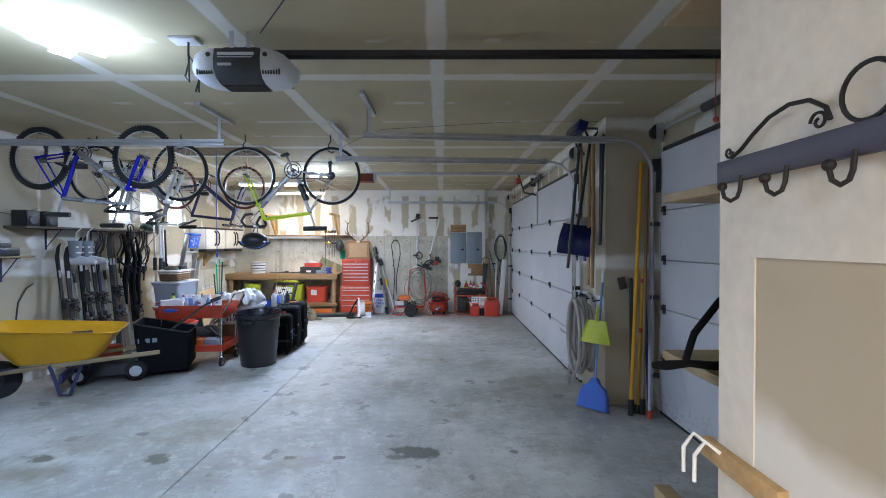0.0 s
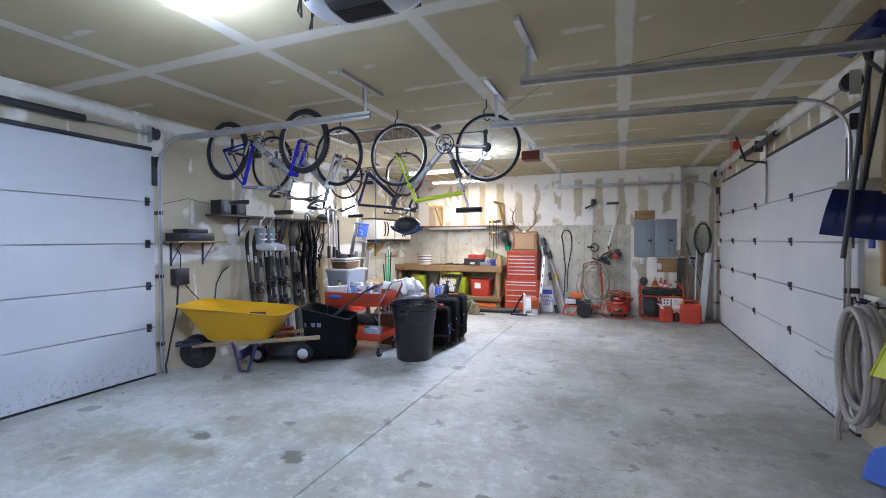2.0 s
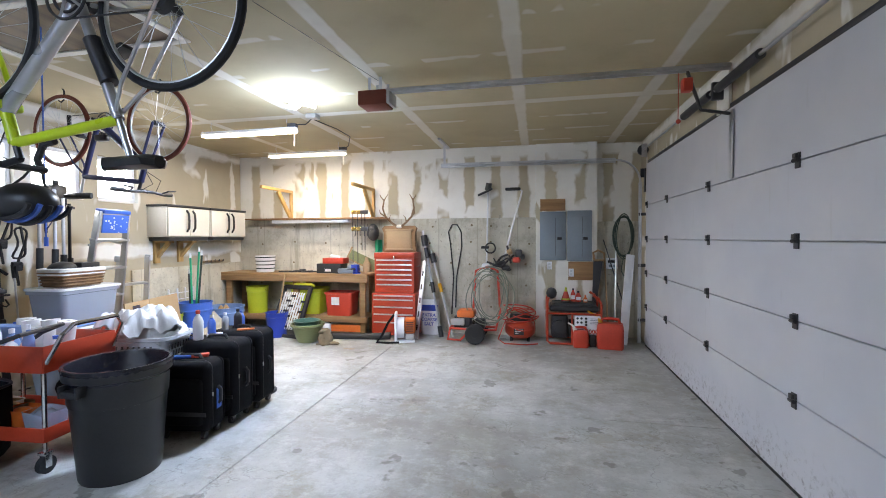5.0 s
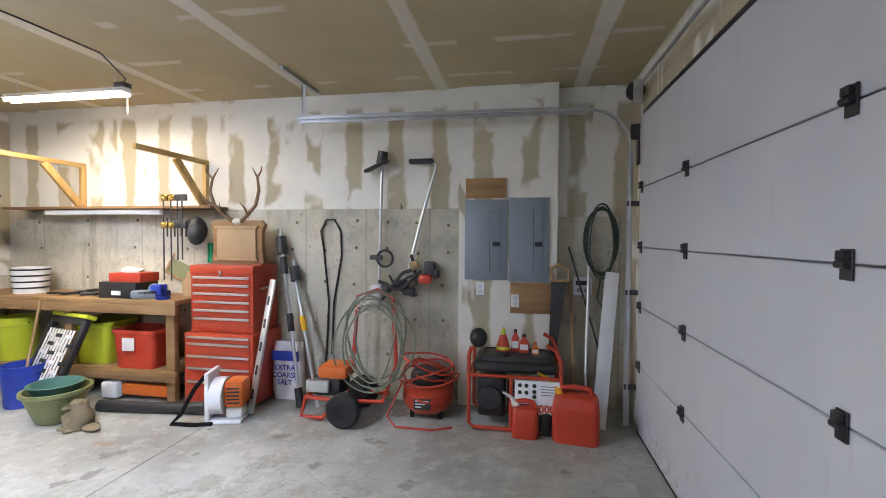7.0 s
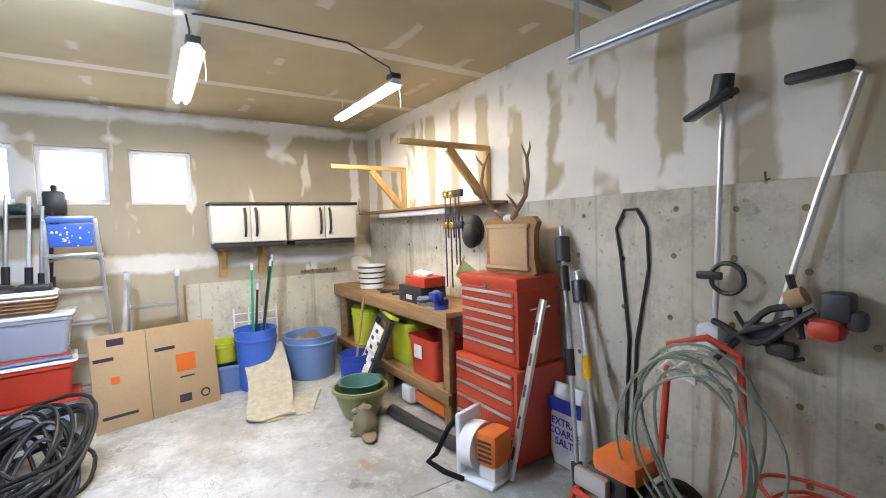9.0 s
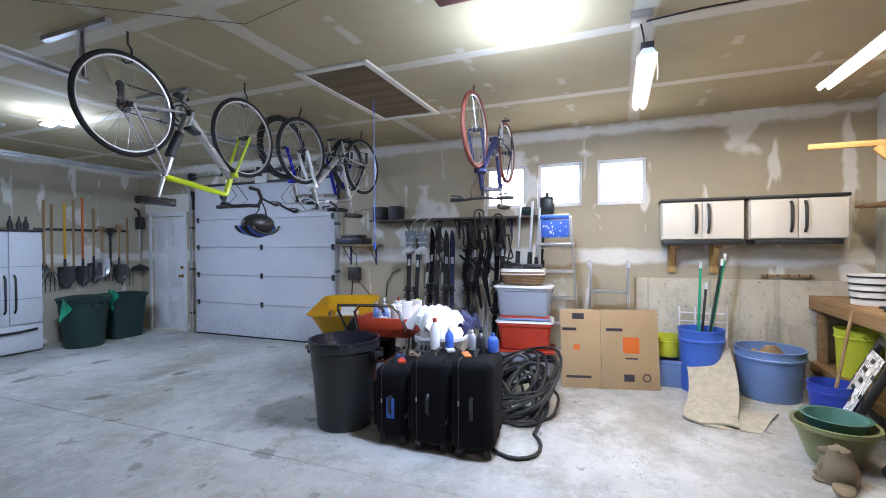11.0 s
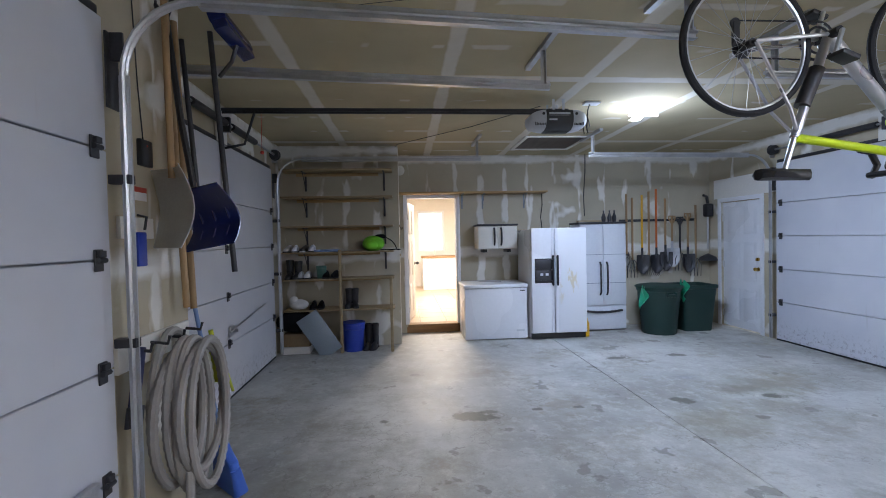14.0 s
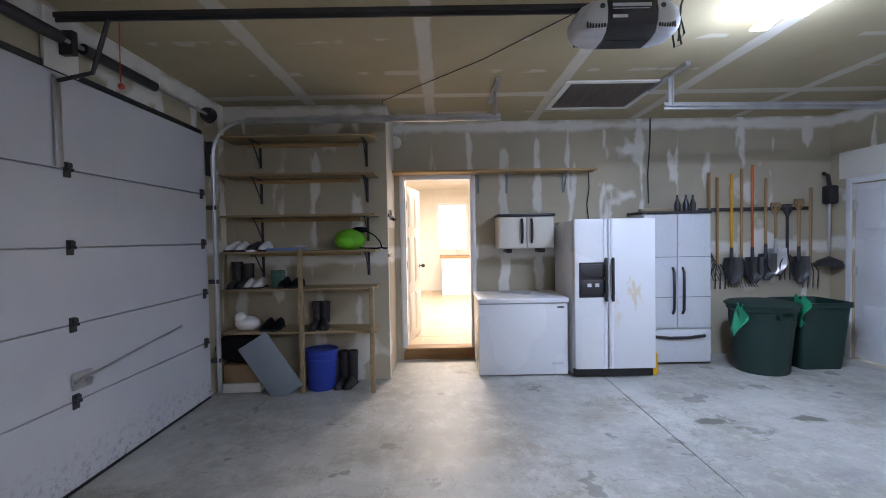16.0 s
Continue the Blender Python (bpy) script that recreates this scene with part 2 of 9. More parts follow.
def door_paint():
    n = Nodes("garage_door_paint")
    x, y, z = n.xyz()
    col = n.mix(n.step(n.noise(1.1, 4.0), 0.3, 0.7), (0.50, 0.51, 0.56, 1), (0.59, 0.59, 0.62, 1))
    low = n.math("SUBTRACT", 1.0, n.step(z, 0.02, 0.34))
    spat = n.step(n.noise(22, 5.0, 0.8), 0.52, 0.66)
    col = n.mix(n.math("MULTIPLY", n.math("MULTIPLY", low, spat), 0.85), col, (0.10, 0.09, 0.08, 1))
    drip = n.step(n.noise(3.2, 3.0, vec=n.scaled(6, 6, 0.5)), 0.66, 0.75)
    col = n.mix(n.math("MULTIPLY", drip, 0.22), col, (0.36, 0.34, 0.32, 1))
    n.set("Base Color", col)
    n.set("Roughness", 0.5)
    n.bump(n.noise(120, 2.0), 0.10, 0.002)
    return n.m


def glow(name, c, strength):
    n = Nodes(name)
    n.set("Base Color", rgb(c))
    n.set("Emission Color", rgb(c))
    n.set("Emission Strength", strength)
    return n.m


def glass(name, c=(1, 1, 1), rough=0.02, trans=1.0):
    n = Nodes(name)
    n.set("Base Color", rgb(c))
    n.set("Roughness", rough)
    n.set("Transmission Weight", trans)
    n.set("IOR", 1.45)
    return n.m


M = {
    "floor": concrete_floor(),
    "concrete": concrete_wall(),
    "board_far": board("drywall_far", 0, 0.45, bands=((2.80, 0.07),), studs=0.41, offset=-5.2, width=0.13, patch=1.0),
    "board_left": board("drywall_left", 1, 0.30, bands=((1.33, 0.08), (2.80, 0.05)), studs=0.61, offset=-0.1, width=0.05, patch=0.3),
    "board_back": board("drywall_back", 0, 0.18, bands=((2.80, 0.05), (1.30, 0.07)), studs=0.41, offset=-0.1, width=0.05, patch=0.35, tan=(0.47, 0.42, 0.32)),
    "board_right": board("drywall_right", 1, 0.25, bands=((2.80, 0.05), (1.42, 0.06)), studs=0.5, offset=0.3, width=0.05, patch=0.4),
    "board_ceil": board("drywall_ceiling", 2, 0.0, tan=(0.46, 0.39, 0.25)),
    "white_wall": simple("white_wall", (0.72, 0.70, 0.65), 0.6, var=0.08, scale=5, bump=0.08),
    "door_paint": door_paint(),
    "galv": simple("galvanised_steel", (0.52, 0.53, 0.55), 0.38, 0.9, var=0.2, scale=25),
    "steel": simple("dark_steel", (0.06, 0.06, 0.065), 0.45, 0.6, var=0.25),
    "chrome": simple("chrome", (0.75, 0.75, 0.76), 0.18, 1.0, var=0.05, bump=0.0),
    "alu": simple("aluminium", (0.62, 0.63, 0.64), 0.35, 0.9, var=0.12),
    "rubber": simple("black_rubber", (0.018, 0.018, 0.02), 0.75, var=0.3, scale=30, bump=0.2),
    "black": simple("black_plastic", (0.02, 0.02, 0.022), 0.42, var=0.25, scale=12),
    "blackmatt": simple("black_fabric", (0.006, 0.006, 0.008), 0.9, var=0.35, scale=60, bump=0.3, spec=0.2),
    "white": simple("white_enamel", (0.76, 0.77, 0.80), 0.28, var=0.05, scale=4, bump=0.02),
    "offwhite": simple("offwhite_plastic", (0.70, 0.67, 0.60), 0.45, var=0.07, scale=6),
    "ltgrey": simple("light_grey_plastic", (0.60, 0.62, 0.66), 0.45, var=0.08, scale=5),
    "grey": simple("grey_metal", (0.22, 0.26, 0.30), 0.45, 0.2, var=0.1, scale=8),
    "red": simple("red_paint", (0.46, 0.052, 0.022), 0.32, var=0.14, scale=8),
    "redplastic": simple("red_plastic", (0.52, 0.05, 0.025), 0.45, var=0.15, scale=8),
    "orange": simple("orange_plastic", (0.60, 0.13, 0.02), 0.42, var=0.15, scale=8),
    "yellow": simple("yellow_paint", (0.72, 0.38, 0.012), 0.38, var=0.12, scale=5),
    "lime": simple("lime_plastic", (0.50, 0.55, 0.035), 0.42, var=0.12, scale=6),
    "yelgreen": simple("acid_green_paint", (0.55, 0.70, 0.02), 0.3, var=0.08),
    "green": simple("green_fabric", (0.14, 0.48, 0.02), 0.75, var=0.2, scale=25, bump=0.2),
    "binGreen": simple("green_bin_plastic", (0.010, 0.036, 0.030), 0.5, var=0.25, scale=9),
    "teal": simple("green_plastic_bag", (0.015, 0.38, 0.20), 0.35, var=0.25),
    "blue": simple("blue_plastic", (0.018, 0.05, 0.36), 0.4, var=0.15, scale=7),
    "midblue": simple("mid_blue_plastic", (0.05, 0.14, 0.55), 0.42, var=0.15, scale=7),
    "paleblue": simple("pale_blue_plastic", (0.16, 0.26, 0.50), 0.45, var=0.15, scale=6),
    "navy": simple("dark_blue_metal", (0.03, 0.035, 0.10), 0.5, 0.3, var=0.25),
    "bikeblue": simple("blue_bike_paint", (0.015, 0.02, 0.42), 0.22, 0.1, var=0.08),
    "silver": simple("silver_bike_paint", (0.48, 0.48, 0.50), 0.28, 0.6, var=0.08),
    "rust": simple("red_brown_tyre", (0.16, 0.035, 0.02), 0.7, var=0.25),
    "tan": simple("cardboard", (0.42, 0.29, 0.16), 0.85, var=0.12, scale=6, bump=0.08, vary=0.2),
    "card2": simple("dark_cardboard", (0.30, 0.20, 0.11), 0.85, var=0.15, scale=6),
    "carpet": simple("carpet_offcut", (0.44, 0.40, 0.30), 0.95, var=0.2, scale=80, bump=0.4),
    "pine": wood("pine_timber", (0.40, 0.25, 0.10), (0.58, 0.40, 0.19), 0),
    "piney": wood("pine_timber_y", (0.46, 0.27, 0.09), (0.64, 0.42, 0.17), 1),
    "pinez": wood("pine_timber_z", (0.46, 0.27, 0.09), (0.64, 0.42, 0.17), 2),
    "shelfwood": wood("shelf_board", (0.26, 0.19, 0.10), (0.40, 0.30, 0.17), 0, rough=0.7),
    "darkwood": wood("dark_shelf_board", (0.07, 0.055, 0.045), (0.13, 0.10, 0.08), 1, rough=0.6),
    "ply": wood("plywood", (0.20, 0.10, 0.04), (0.40, 0.23, 0.10), 0, 0.6, rough=0.7),
    "plyy": wood("hatch_plywood", (0.10, 0.065, 0.035), (0.21, 0.14, 0.075), 1, 0.6, rough=0.7),
    "bench": wood("bench_timber", (0.22, 0.12, 0.05), (0.40, 0.24, 0.11), 0, rough=0.65),
    "handlewood": wood("handle_wood", (0.30, 0.18, 0.08), (0.46, 0.30, 0.15), 2, rough=0.6),
    "ceramic": simple("green_ceramic", (0.20, 0.22, 0.10), 0.3, var=0.3, scale=10),
    "tealpot": simple("teal_ceramic", (0.06, 0.16, 0.13), 0.3, var=0.2, scale=10),
    "stone": simple("carved_stone", (0.20, 0.16, 0.10), 0.85, var=0.4, scale=20, bump=0.5),
    "bone": simple("antler", (0.20, 0.12, 0.06), 0.6, var=0.5, scale=9),
    "wicker": simple("wicker", (0.20, 0.11, 0.05), 0.7, var=0.4, scale=40, bump=0.5),
    "cloth": simple("white_cloth", (0.74, 0.73, 0.72), 0.9, var=0.1, scale=30, bump=0.3),
    "clear": glass("clear_plastic", (0.75, 0.82, 0.95), 0.25, 0.6),
    "glass": glass("window_glass"),
    "tube": glow("lit_tube", (1.0, 0.86, 0.66), 14.0),
    "led": glow("lit_led", (0.9, 0.95, 1.0), 30.0),
    "skyglow": glow("bright_overcast", (0.93, 0.97, 1.0), 3.0),
    "hosegrey": simple("grey_vinyl_hose", (0.34, 0.32, 0.30), 0.5, var=0.15, scale=30),
    "navygloss": simple("deep_blue_gloss_plastic", (0.008, 0.016, 0.10), 0.22, var=0.15, scale=7),
    "hosedark": simple("dark_green_hose", (0.03, 0.05, 0.035), 0.5, var=0.2),
    "hosegreen": simple("green_hose", (0.20, 0.23, 0.18), 0.5, var=0.2),
    "cordblk": simple("black_cord", (0.015, 0.015, 0.016), 0.5, var=0.2),
    "iron": simple("wrought_iron", (0.02, 0.018, 0.017), 0.6, 0.4, var=0.3),
    "brass": simple("brass", (0.55, 0.38, 0.12), 0.25, 1.0, var=0.1, bump=0),
    "tile": simple("hall_tile", (0.52, 0.38, 0.26), 0.3, var=0.12, scale=5, vary=0.2),
    "plum": simple("dark_purple_wood", (0.035, 0.028, 0.045), 0.5, var=0.25, scale=12),
}

# ---- mesh builders ----


class Bm:
    """A bmesh with the few shapes that things are made of; every call adds to it."""

    def __init__(self):
        self.b = bmesh.new()

    def _bevel(self, verts, r, seg=2):
        if r:
            edges = list({e for v in verts for e in v.link_edges})
            bmesh.ops.bevel(self.b, geom=edges, offset=r, segments=seg, profile=0.5, affect="EDGES", clamp_overlap=True)

    def box(self, x0, x1, y0, y1, z0, z1, r=0.0, m=None, seg=2):
        mm = Matrix.Translation(((x0 + x1) / 2, (y0 + y1) / 2, (z0 + z1) / 2)) @ Matrix.Diagonal((abs(x1 - x0), abs(y1 - y0), abs(z1 - z0), 1))
        vs = bmesh.ops.create_cube(self.b, size=1.0, matrix=(m @ mm) if m else mm)["verts"]
        self._bevel(vs, r, seg)
        return self

    def cyl(self, p0, p1, r0, r1=None, seg=16, caps=True):
        p0, p1 = Vector(p0), Vector(p1)
        d = p1 - p0
        m = Matrix.Translation((p0 + p1) / 2) @ d.to_track_quat("Z", "Y").to_matrix().to_4x4()
        bmesh.ops.create_cone(self.b, cap_ends=caps, segments=seg, radius1=r0, radius2=r0 if r1 is None else r1, depth=d.length, matrix=m)
        return self

    def ball(self, c, r, sx=1, sy=1, sz=1, u=14, v=9, m=None):
        mm = Matrix.Translation(c) @ Matrix.Diagonal((r * sx, r * sy, r * sz, 1))
        bmesh.ops.create_uvsphere(self.b, u_segments=u, v_segments=v, radius=1.0, matrix=(m @ mm) if m else mm)
        return self

    def tube(self, pts, r, seg=8, closed=False):
        pts = [Vector(p) for p in pts]
        n, rings = len(pts), []
        side = None
        for i, p in enumerate(pts):
            a = pts[(i - 1) % n] if closed or i else p
            c = pts[(i + 1) % n] if closed or i < n - 1 else p
            t = (c - a).normalized()
            if side is None:
                side = t.orthogonal().normalized()
            side = (side - t * side.dot(t))
            side = side.normalized() if side.length > 1e-6 else t.orthogonal().normalized()
            up = t.cross(side)
            rr = r[i] if isinstance(r, (list, tuple)) else r
            rings.append([self.b.verts.new(p + rr * (math.cos(2 * math.pi * k / seg) * side + math.sin(2 * math.pi * k / seg) * up)) for k in range(seg)])
        for i in range(n if closed else n - 1):
            A, C = rings[i], rings[(i + 1) % n]
            for k in range(seg):
                self.b.faces.new((A[k], A[(k + 1) % seg], C[(k + 1) % seg], C[k]))
        if not closed:
            self.b.faces.new(rings[0][::-1])
            self.b.faces.new(rings[-1])
        return self

    def lathe(self, prof, seg=28, c=(0, 0, 0), ex=1.0, ey=1.0):
        """A turned shape from (radius, height) pairs, about z through c; closed on itself when the profile is."""
        rings = []
        for r, h in prof:
            if r < 1e-5:
                rings.append([self.b.verts.new((c[0], c[1], c[2] + h))])
            else:
                rings.append([self.b.verts.new((c[0] + ex * r * math.cos(2 * math.pi * k / seg), c[1] + ey * r * math.sin(2 * math.pi * k / seg), c[2] + h)) for k in range(seg)])
        for A, C in zip(rings, rings[1:]):
            for k in range(seg):
                q = [A[k % len(A)], A[(k + 1) % len(A)], C[(k + 1) % len(C)], C[k % len(C)]]
                q = [v for i, v in enumerate(q) if v not in q[:i]]
                if len(q) > 2:
                    self.b.faces.new(q)
        return self

    def loft(self, sections, caps=True):
        """Skins rings of equal count."""
        rings = [[self.b.verts.new(p) for p in s] for s in sections]
        k = len(rings[0])
        for A, C in zip(rings, rings[1:]):
            for i in range(k):
                self.b.faces.new((A[i], A[(i + 1) % k], C[(i + 1) % k], C[i]))
        if caps:
            self.b.faces.new(rings[0][::-1])
            self.b.faces.new(rings[-1])
        return self

    def grid(self, fn, nu, nv, thick=0.0):
        """A sheet from fn(u, v), given a back at a distance when thick."""
        vs = [[self.b.verts.new(fn(i / nu, j / nv)) for j in range(nv + 1)] for i in range(nu + 1)]
        fs = [self.b.faces.new((vs[i][j], vs[i + 1][j], vs[i + 1][j + 1], vs[i][j + 1])) for i in range(nu) for j in range(nv)]
        if thick:
            bmesh.ops.recalc_face_normals(self.b, faces=fs)
            bmesh.ops.solidify(self.b, geom=fs, thickness=thick)
        return self


def mesh_of(bm, name, material, smooth=True):
    b = bm.b
    bmesh.ops.recalc_face_normals(b, faces=b.faces[:])
    me = bpy.data.meshes.new(name)
    b.to_mesh(me)
    b.free()
    me.materials.append(M[material] if isinstance(material, str) else material)
    if smooth:
        me.polygons.foreach_set("use_smooth", [True] * len(me.polygons))
        me.set_sharp_from_angle(angle=radians(38))
    return me


def thing(name, m=None, label="", category="", group="", kind=""):
    o = new(name)
    o.empty_display_size = 0.1
    o.matrix_world = m or Matrix()
    return tagged(o, label, category, group, kind)


def part(name, bm, material, parent, label="", m=None):
    o = new(name, mesh_of(bm, name, material))
    o.parent = parent
    if m:
        o.matrix_basis = m
    return tagged(o, label)


def again(name, ob, parent, m):
    """Another part on the same mesh."""
    o = new(name, ob.data)
    o.parent = parent
    o.matrix_basis = m
    return o


def solo(name, bm, material, label="", category="", group="", kind="", m=None):
    o = new(name, mesh_of(bm, name, material))
    if m:
        o.matrix_world = m
    return tagged(o, label, category, group, kind)


def setting(name, bm, material):
    return solo(name, bm, material, kind="structure")


def rounded(w, d, r, n=5):
    """A rounded rectangle, as (x, y) points."""
    out = []
    for cx, cy, a0 in ((w / 2 - r, d / 2 - r, 0), (-w / 2 + r, d / 2 - r, 90), (-w / 2 + r, -d / 2 + r, 180), (w / 2 - r, -d / 2 + r, 270)):
        for k in range(n + 1):
            a = radians(a0 + 90 * k / n)
            out.append((cx + r * math.cos(a), cy + r * math.sin(a)))
    return out


def arc(c, r, a0, a1, n, plane="xz"):
    out = []
    for k in range(n + 1):
        a = radians(a0 + (a1 - a0) * k / n)
        u, v = r * math.cos(a), r * math.sin(a)
        out.append((c[0] + u, c[1], c[2] + v) if plane == "xz" else (c[0], c[1] + u, c[2] + v) if plane == "yz" else (c[0] + u, c[1] + v, c[2]))
    return out


# ---- the garage: floor, walls, ceiling ----
floor = setting("floor", Bm().box(XL - 0.2, 2.0, -0.15, 10.85, -0.20, -0.012), "concrete")
part("slab", Bm().box(XL - 0.01, -2.236, 0, 10.47, -0.011, 0, 0.004, seg=1), "floor", floor)
part("slab", Bm().box(-2.231, XN, 0, 7.445, -0.011, 0, 0.004, seg=1), "floor", floor)
part("slab", Bm().box(-2.231, XP + 0.1, 7.450, 10.62, -0.011, 0, 0.004, seg=1), "floor", floor)
setting("ceiling", Bm().box(XL - 0.2, 2.0, -0.15, 10.85, CEIL, CEIL + 0.15), "board_ceil")

T = 0.16
# wall with the house door
w = Bm()
w.box(XL - T, -0.94, -T, 0, 0, CEIL)
w.box(-0.94, -0.105, -T, 0, 2.21, CEIL)
w.box(-0.105, BX, -T, 0, 0, CEIL)
w.box(-0.94, -0.105, -T, -0.02, 0, 0.10)
setting("wall_back", w, "board_back")
w = Bm().box(BX, XN + T, -T, BY, 0, CEIL)
setting("wall_shelves", w, "board_back")
setting("skim_coat", Bm().box(BX - 0.0025, BX, 0.02, BY, 1.64, CEIL).box(BX - 0.0025, BX, 0.67, BY, 0.0, 1.64).box(BX - 0.0025, BX, 0.02, 0.67, 1.60, 1.64), simple("skim_plaster", (0.66, 0.63, 0.56), 0.75, var=0.16, scale=7, bump=0.12))

# wall with the small garage door, the side door and the windows
WIN = ((6.55, 7.08), (7.22, 7.75), (7.92, 8.45))
WZ0, WZ1 = 1.94, 2.47
DL0, DL1, DTOP = 1.43, 4.29, 2.48
w = Bm()
w.box(XL - T, XL, 0, 0.29, 0, CEIL)
w.box(XL - T, XL, 0.29, 1.10, 2.02, CEIL)
w.box(XL - T, XL, 1.10, DL0, 0, CEIL)
w.box(XL - T, XL, DL0, DL1, DTOP, CEIL)
w.box(XL - T, XL, DL1, 6.55, 0, CEIL)
w.box(XL - T, XL, 6.55, 8.45, 0, WZ0)
w.box(XL - T, XL, 6.55, 8.45, WZ1, CEIL)
w.box(XL - T, XL, 7.08, 7.22, WZ0, WZ1)
w.box(XL - T, XL, 7.75, 7.92, WZ0, WZ1)
w.box(XL - T, XL, 8.45, YF + T, 0, CEIL)
setting("wall_left", w, "board_left")
setting("foundation_left", Bm().box(XL, XL + 0.02, 8.33, YF, 0, 1.09, 0.004), "concrete")

# far wall: concrete below, drywall above, a white board behind the electrical panels, a recess beside the door
w = Bm().box(XL, -0.30, YF, YF + T, 1.79, CEIL)
setting("wall_far", w, "board_far")
f = Bm().box(XL, -0.30, YF - 0.012, YF + T, 0, 1.79, 0.004)
far_base = setting("foundation_far", f, "concrete")
hole = None
for tx in (-4.9, -4.3, -3.7, -3.1, -2.5, -1.9, -1.6, -1.3, -1.0, -0.7, -0.42):
    for tz in (0.40, 0.75, 1.10, 1.40, 1.66):
        hm = pose(tx + random.uniform(-0.04, 0.04), YF - 0.0125, tz + random.uniform(-0.03, 0.03), 90, 0, 0)
        if hole is None:
            hole = part("tie_hole", Bm().lathe([(0, 0.001), (0.007, 0.001), (0.013, 0.004), (0.016, 0.0005)], 10), "stone", far_base, m=hm)
        else:
            again("tie_hole", hole, far_base, hm)
setting("wall_panels", Bm().box(-0.298, 0.57, YF - 0.03, YF + T, 0, CEIL), M["board_far"])
setting("wall_recess", Bm().box(0.57, XP + T, YF + 0.13, YF + 0.30, 1.72, CEIL), "board_far")
setting("foundation_recess", Bm().box(0.57, XP + T, YF + 0.13, YF + 0.30, 0, 1.72), "concrete")

# wall with the two large doors; it steps out at the near one
FD0, FD1 = 5.21, 10.12
ND0, ND1 = 1.22, 4.24
JOG = 4.47
w = Bm()
w.box(XP, XP + T, FD1, YF + 0.3, 0, CEIL)
w.box(XP, XP + T, FD0, FD1, DTOP, CEIL)
w.box(XP, XN + T, JOG, FD0, 0, CEIL)
setting("wall_right", w, "board_right")
w = Bm()
w.box(XN, XN + T, BY, ND0, 0, CEIL)
w.box(XN, XN + T, ND0, ND1, DTOP, CEIL)
w.box(XN, XN + T, ND1, JOG, 0, CEIL)
setting("wall_right_near", w, "board_right")

# ---- the hall behind the house door ----
hall = setting("hall_floor", Bm().box(-2.6, 1.2, -6.0, -T, 0.02, 0.12), "white_wall")
tile_mesh = None
for i in range(8):
    for j in range(13):
        x0, y0 = -2.55 + i * 0.45, -0.17 - (j + 1) * 0.45
        m = pose(x0 + 0.222, y0 + 0.222, 0.128)
        if tile_mesh is None:
            tile_mesh = part("tile", Bm().box(-0.221, 0.221, -0.221, 0.221, -0.008, 0.008, 0.003, seg=1), "tile", hall, m=m)
        else:
            again("tile", tile_mesh, hall, m)
setting("hall_wall_left", Bm().box(1.0, 1.15, -6.0, -T, 0.12, 2.7), "white_wall")
setting("hall_wall_right", Bm().box(-2.75, -2.6, -6.0, -T, 0.12, 2.7), "white_wall")
w = Bm()
w.box(-2.6, -1.25, -6.0, -5.85, 0.12, 2.7)
w.box(-0.45, 1.0, -6.0, -5.85, 0.12, 2.7)
w.box(-1.25, -0.45, -6.0, -5.85, 0.12, 1.15)
w.box(-1.25, -0.45, -6.0, -5.85, 2.35, 2.7)
setting("hall_wall_end", w, "white_wall")
setting("hall_ceiling", Bm().box(-2.75, 1.15, -6.0, -T, 2.7, 2.8), "white_wall")
setting("backdrop", Bm().box(-3.0, 1.5, -9.05, -9.0, 0, 4.0), glow("garden_brightness", (0.80, 0.92, 0.80), 2.2))
setting("backdrop_sky", Bm().box(-9.05, -9.0, 2.0, 13.0, 0.5, 6.0), "skyglow")

# ---- doors, windows, trim ----


def casing(name, x0, x1, y, z0, z1, wdt, mat_name, face=1):
    b = Bm()
    b.box(x0 - wdt, x0, y, y + 0.018 * face, z0, z1 + wdt, 0.004)
    b.box(x1, x1 + wdt, y, y + 0.018 * face, z0, z1 + wdt, 0.004)
    b.box(x0, x1, y, y + 0.018 * face, z1, z1 + wdt, 0.004)
    return setting(name, b, mat_name)


casing("trim_house_door", -0.93, -0.115, 0.0, 0.14, 2.205, 0.05, "white")
b = Bm()
b.box(-0.94, -0.915, -T - 0.01, 0.004, 0.12, 2.21)
b.box(-0.13, -0.105, -T - 0.01, 0.004, 0.12, 2.21)
b.box(-0.915, -0.13, -T - 0.01, 0.004, 2.185, 2.21)
setting("door_jamb", b, "white")
setting("door_sill", Bm().box(-0.94, -0.105, -T, 0.03, 0.10, 0.14, 0.006), "bench")
setting("step_riser", Bm().box(-0.96, -0.085, -0.018, 0.022, 0, 0.10, 0.004), "ply")


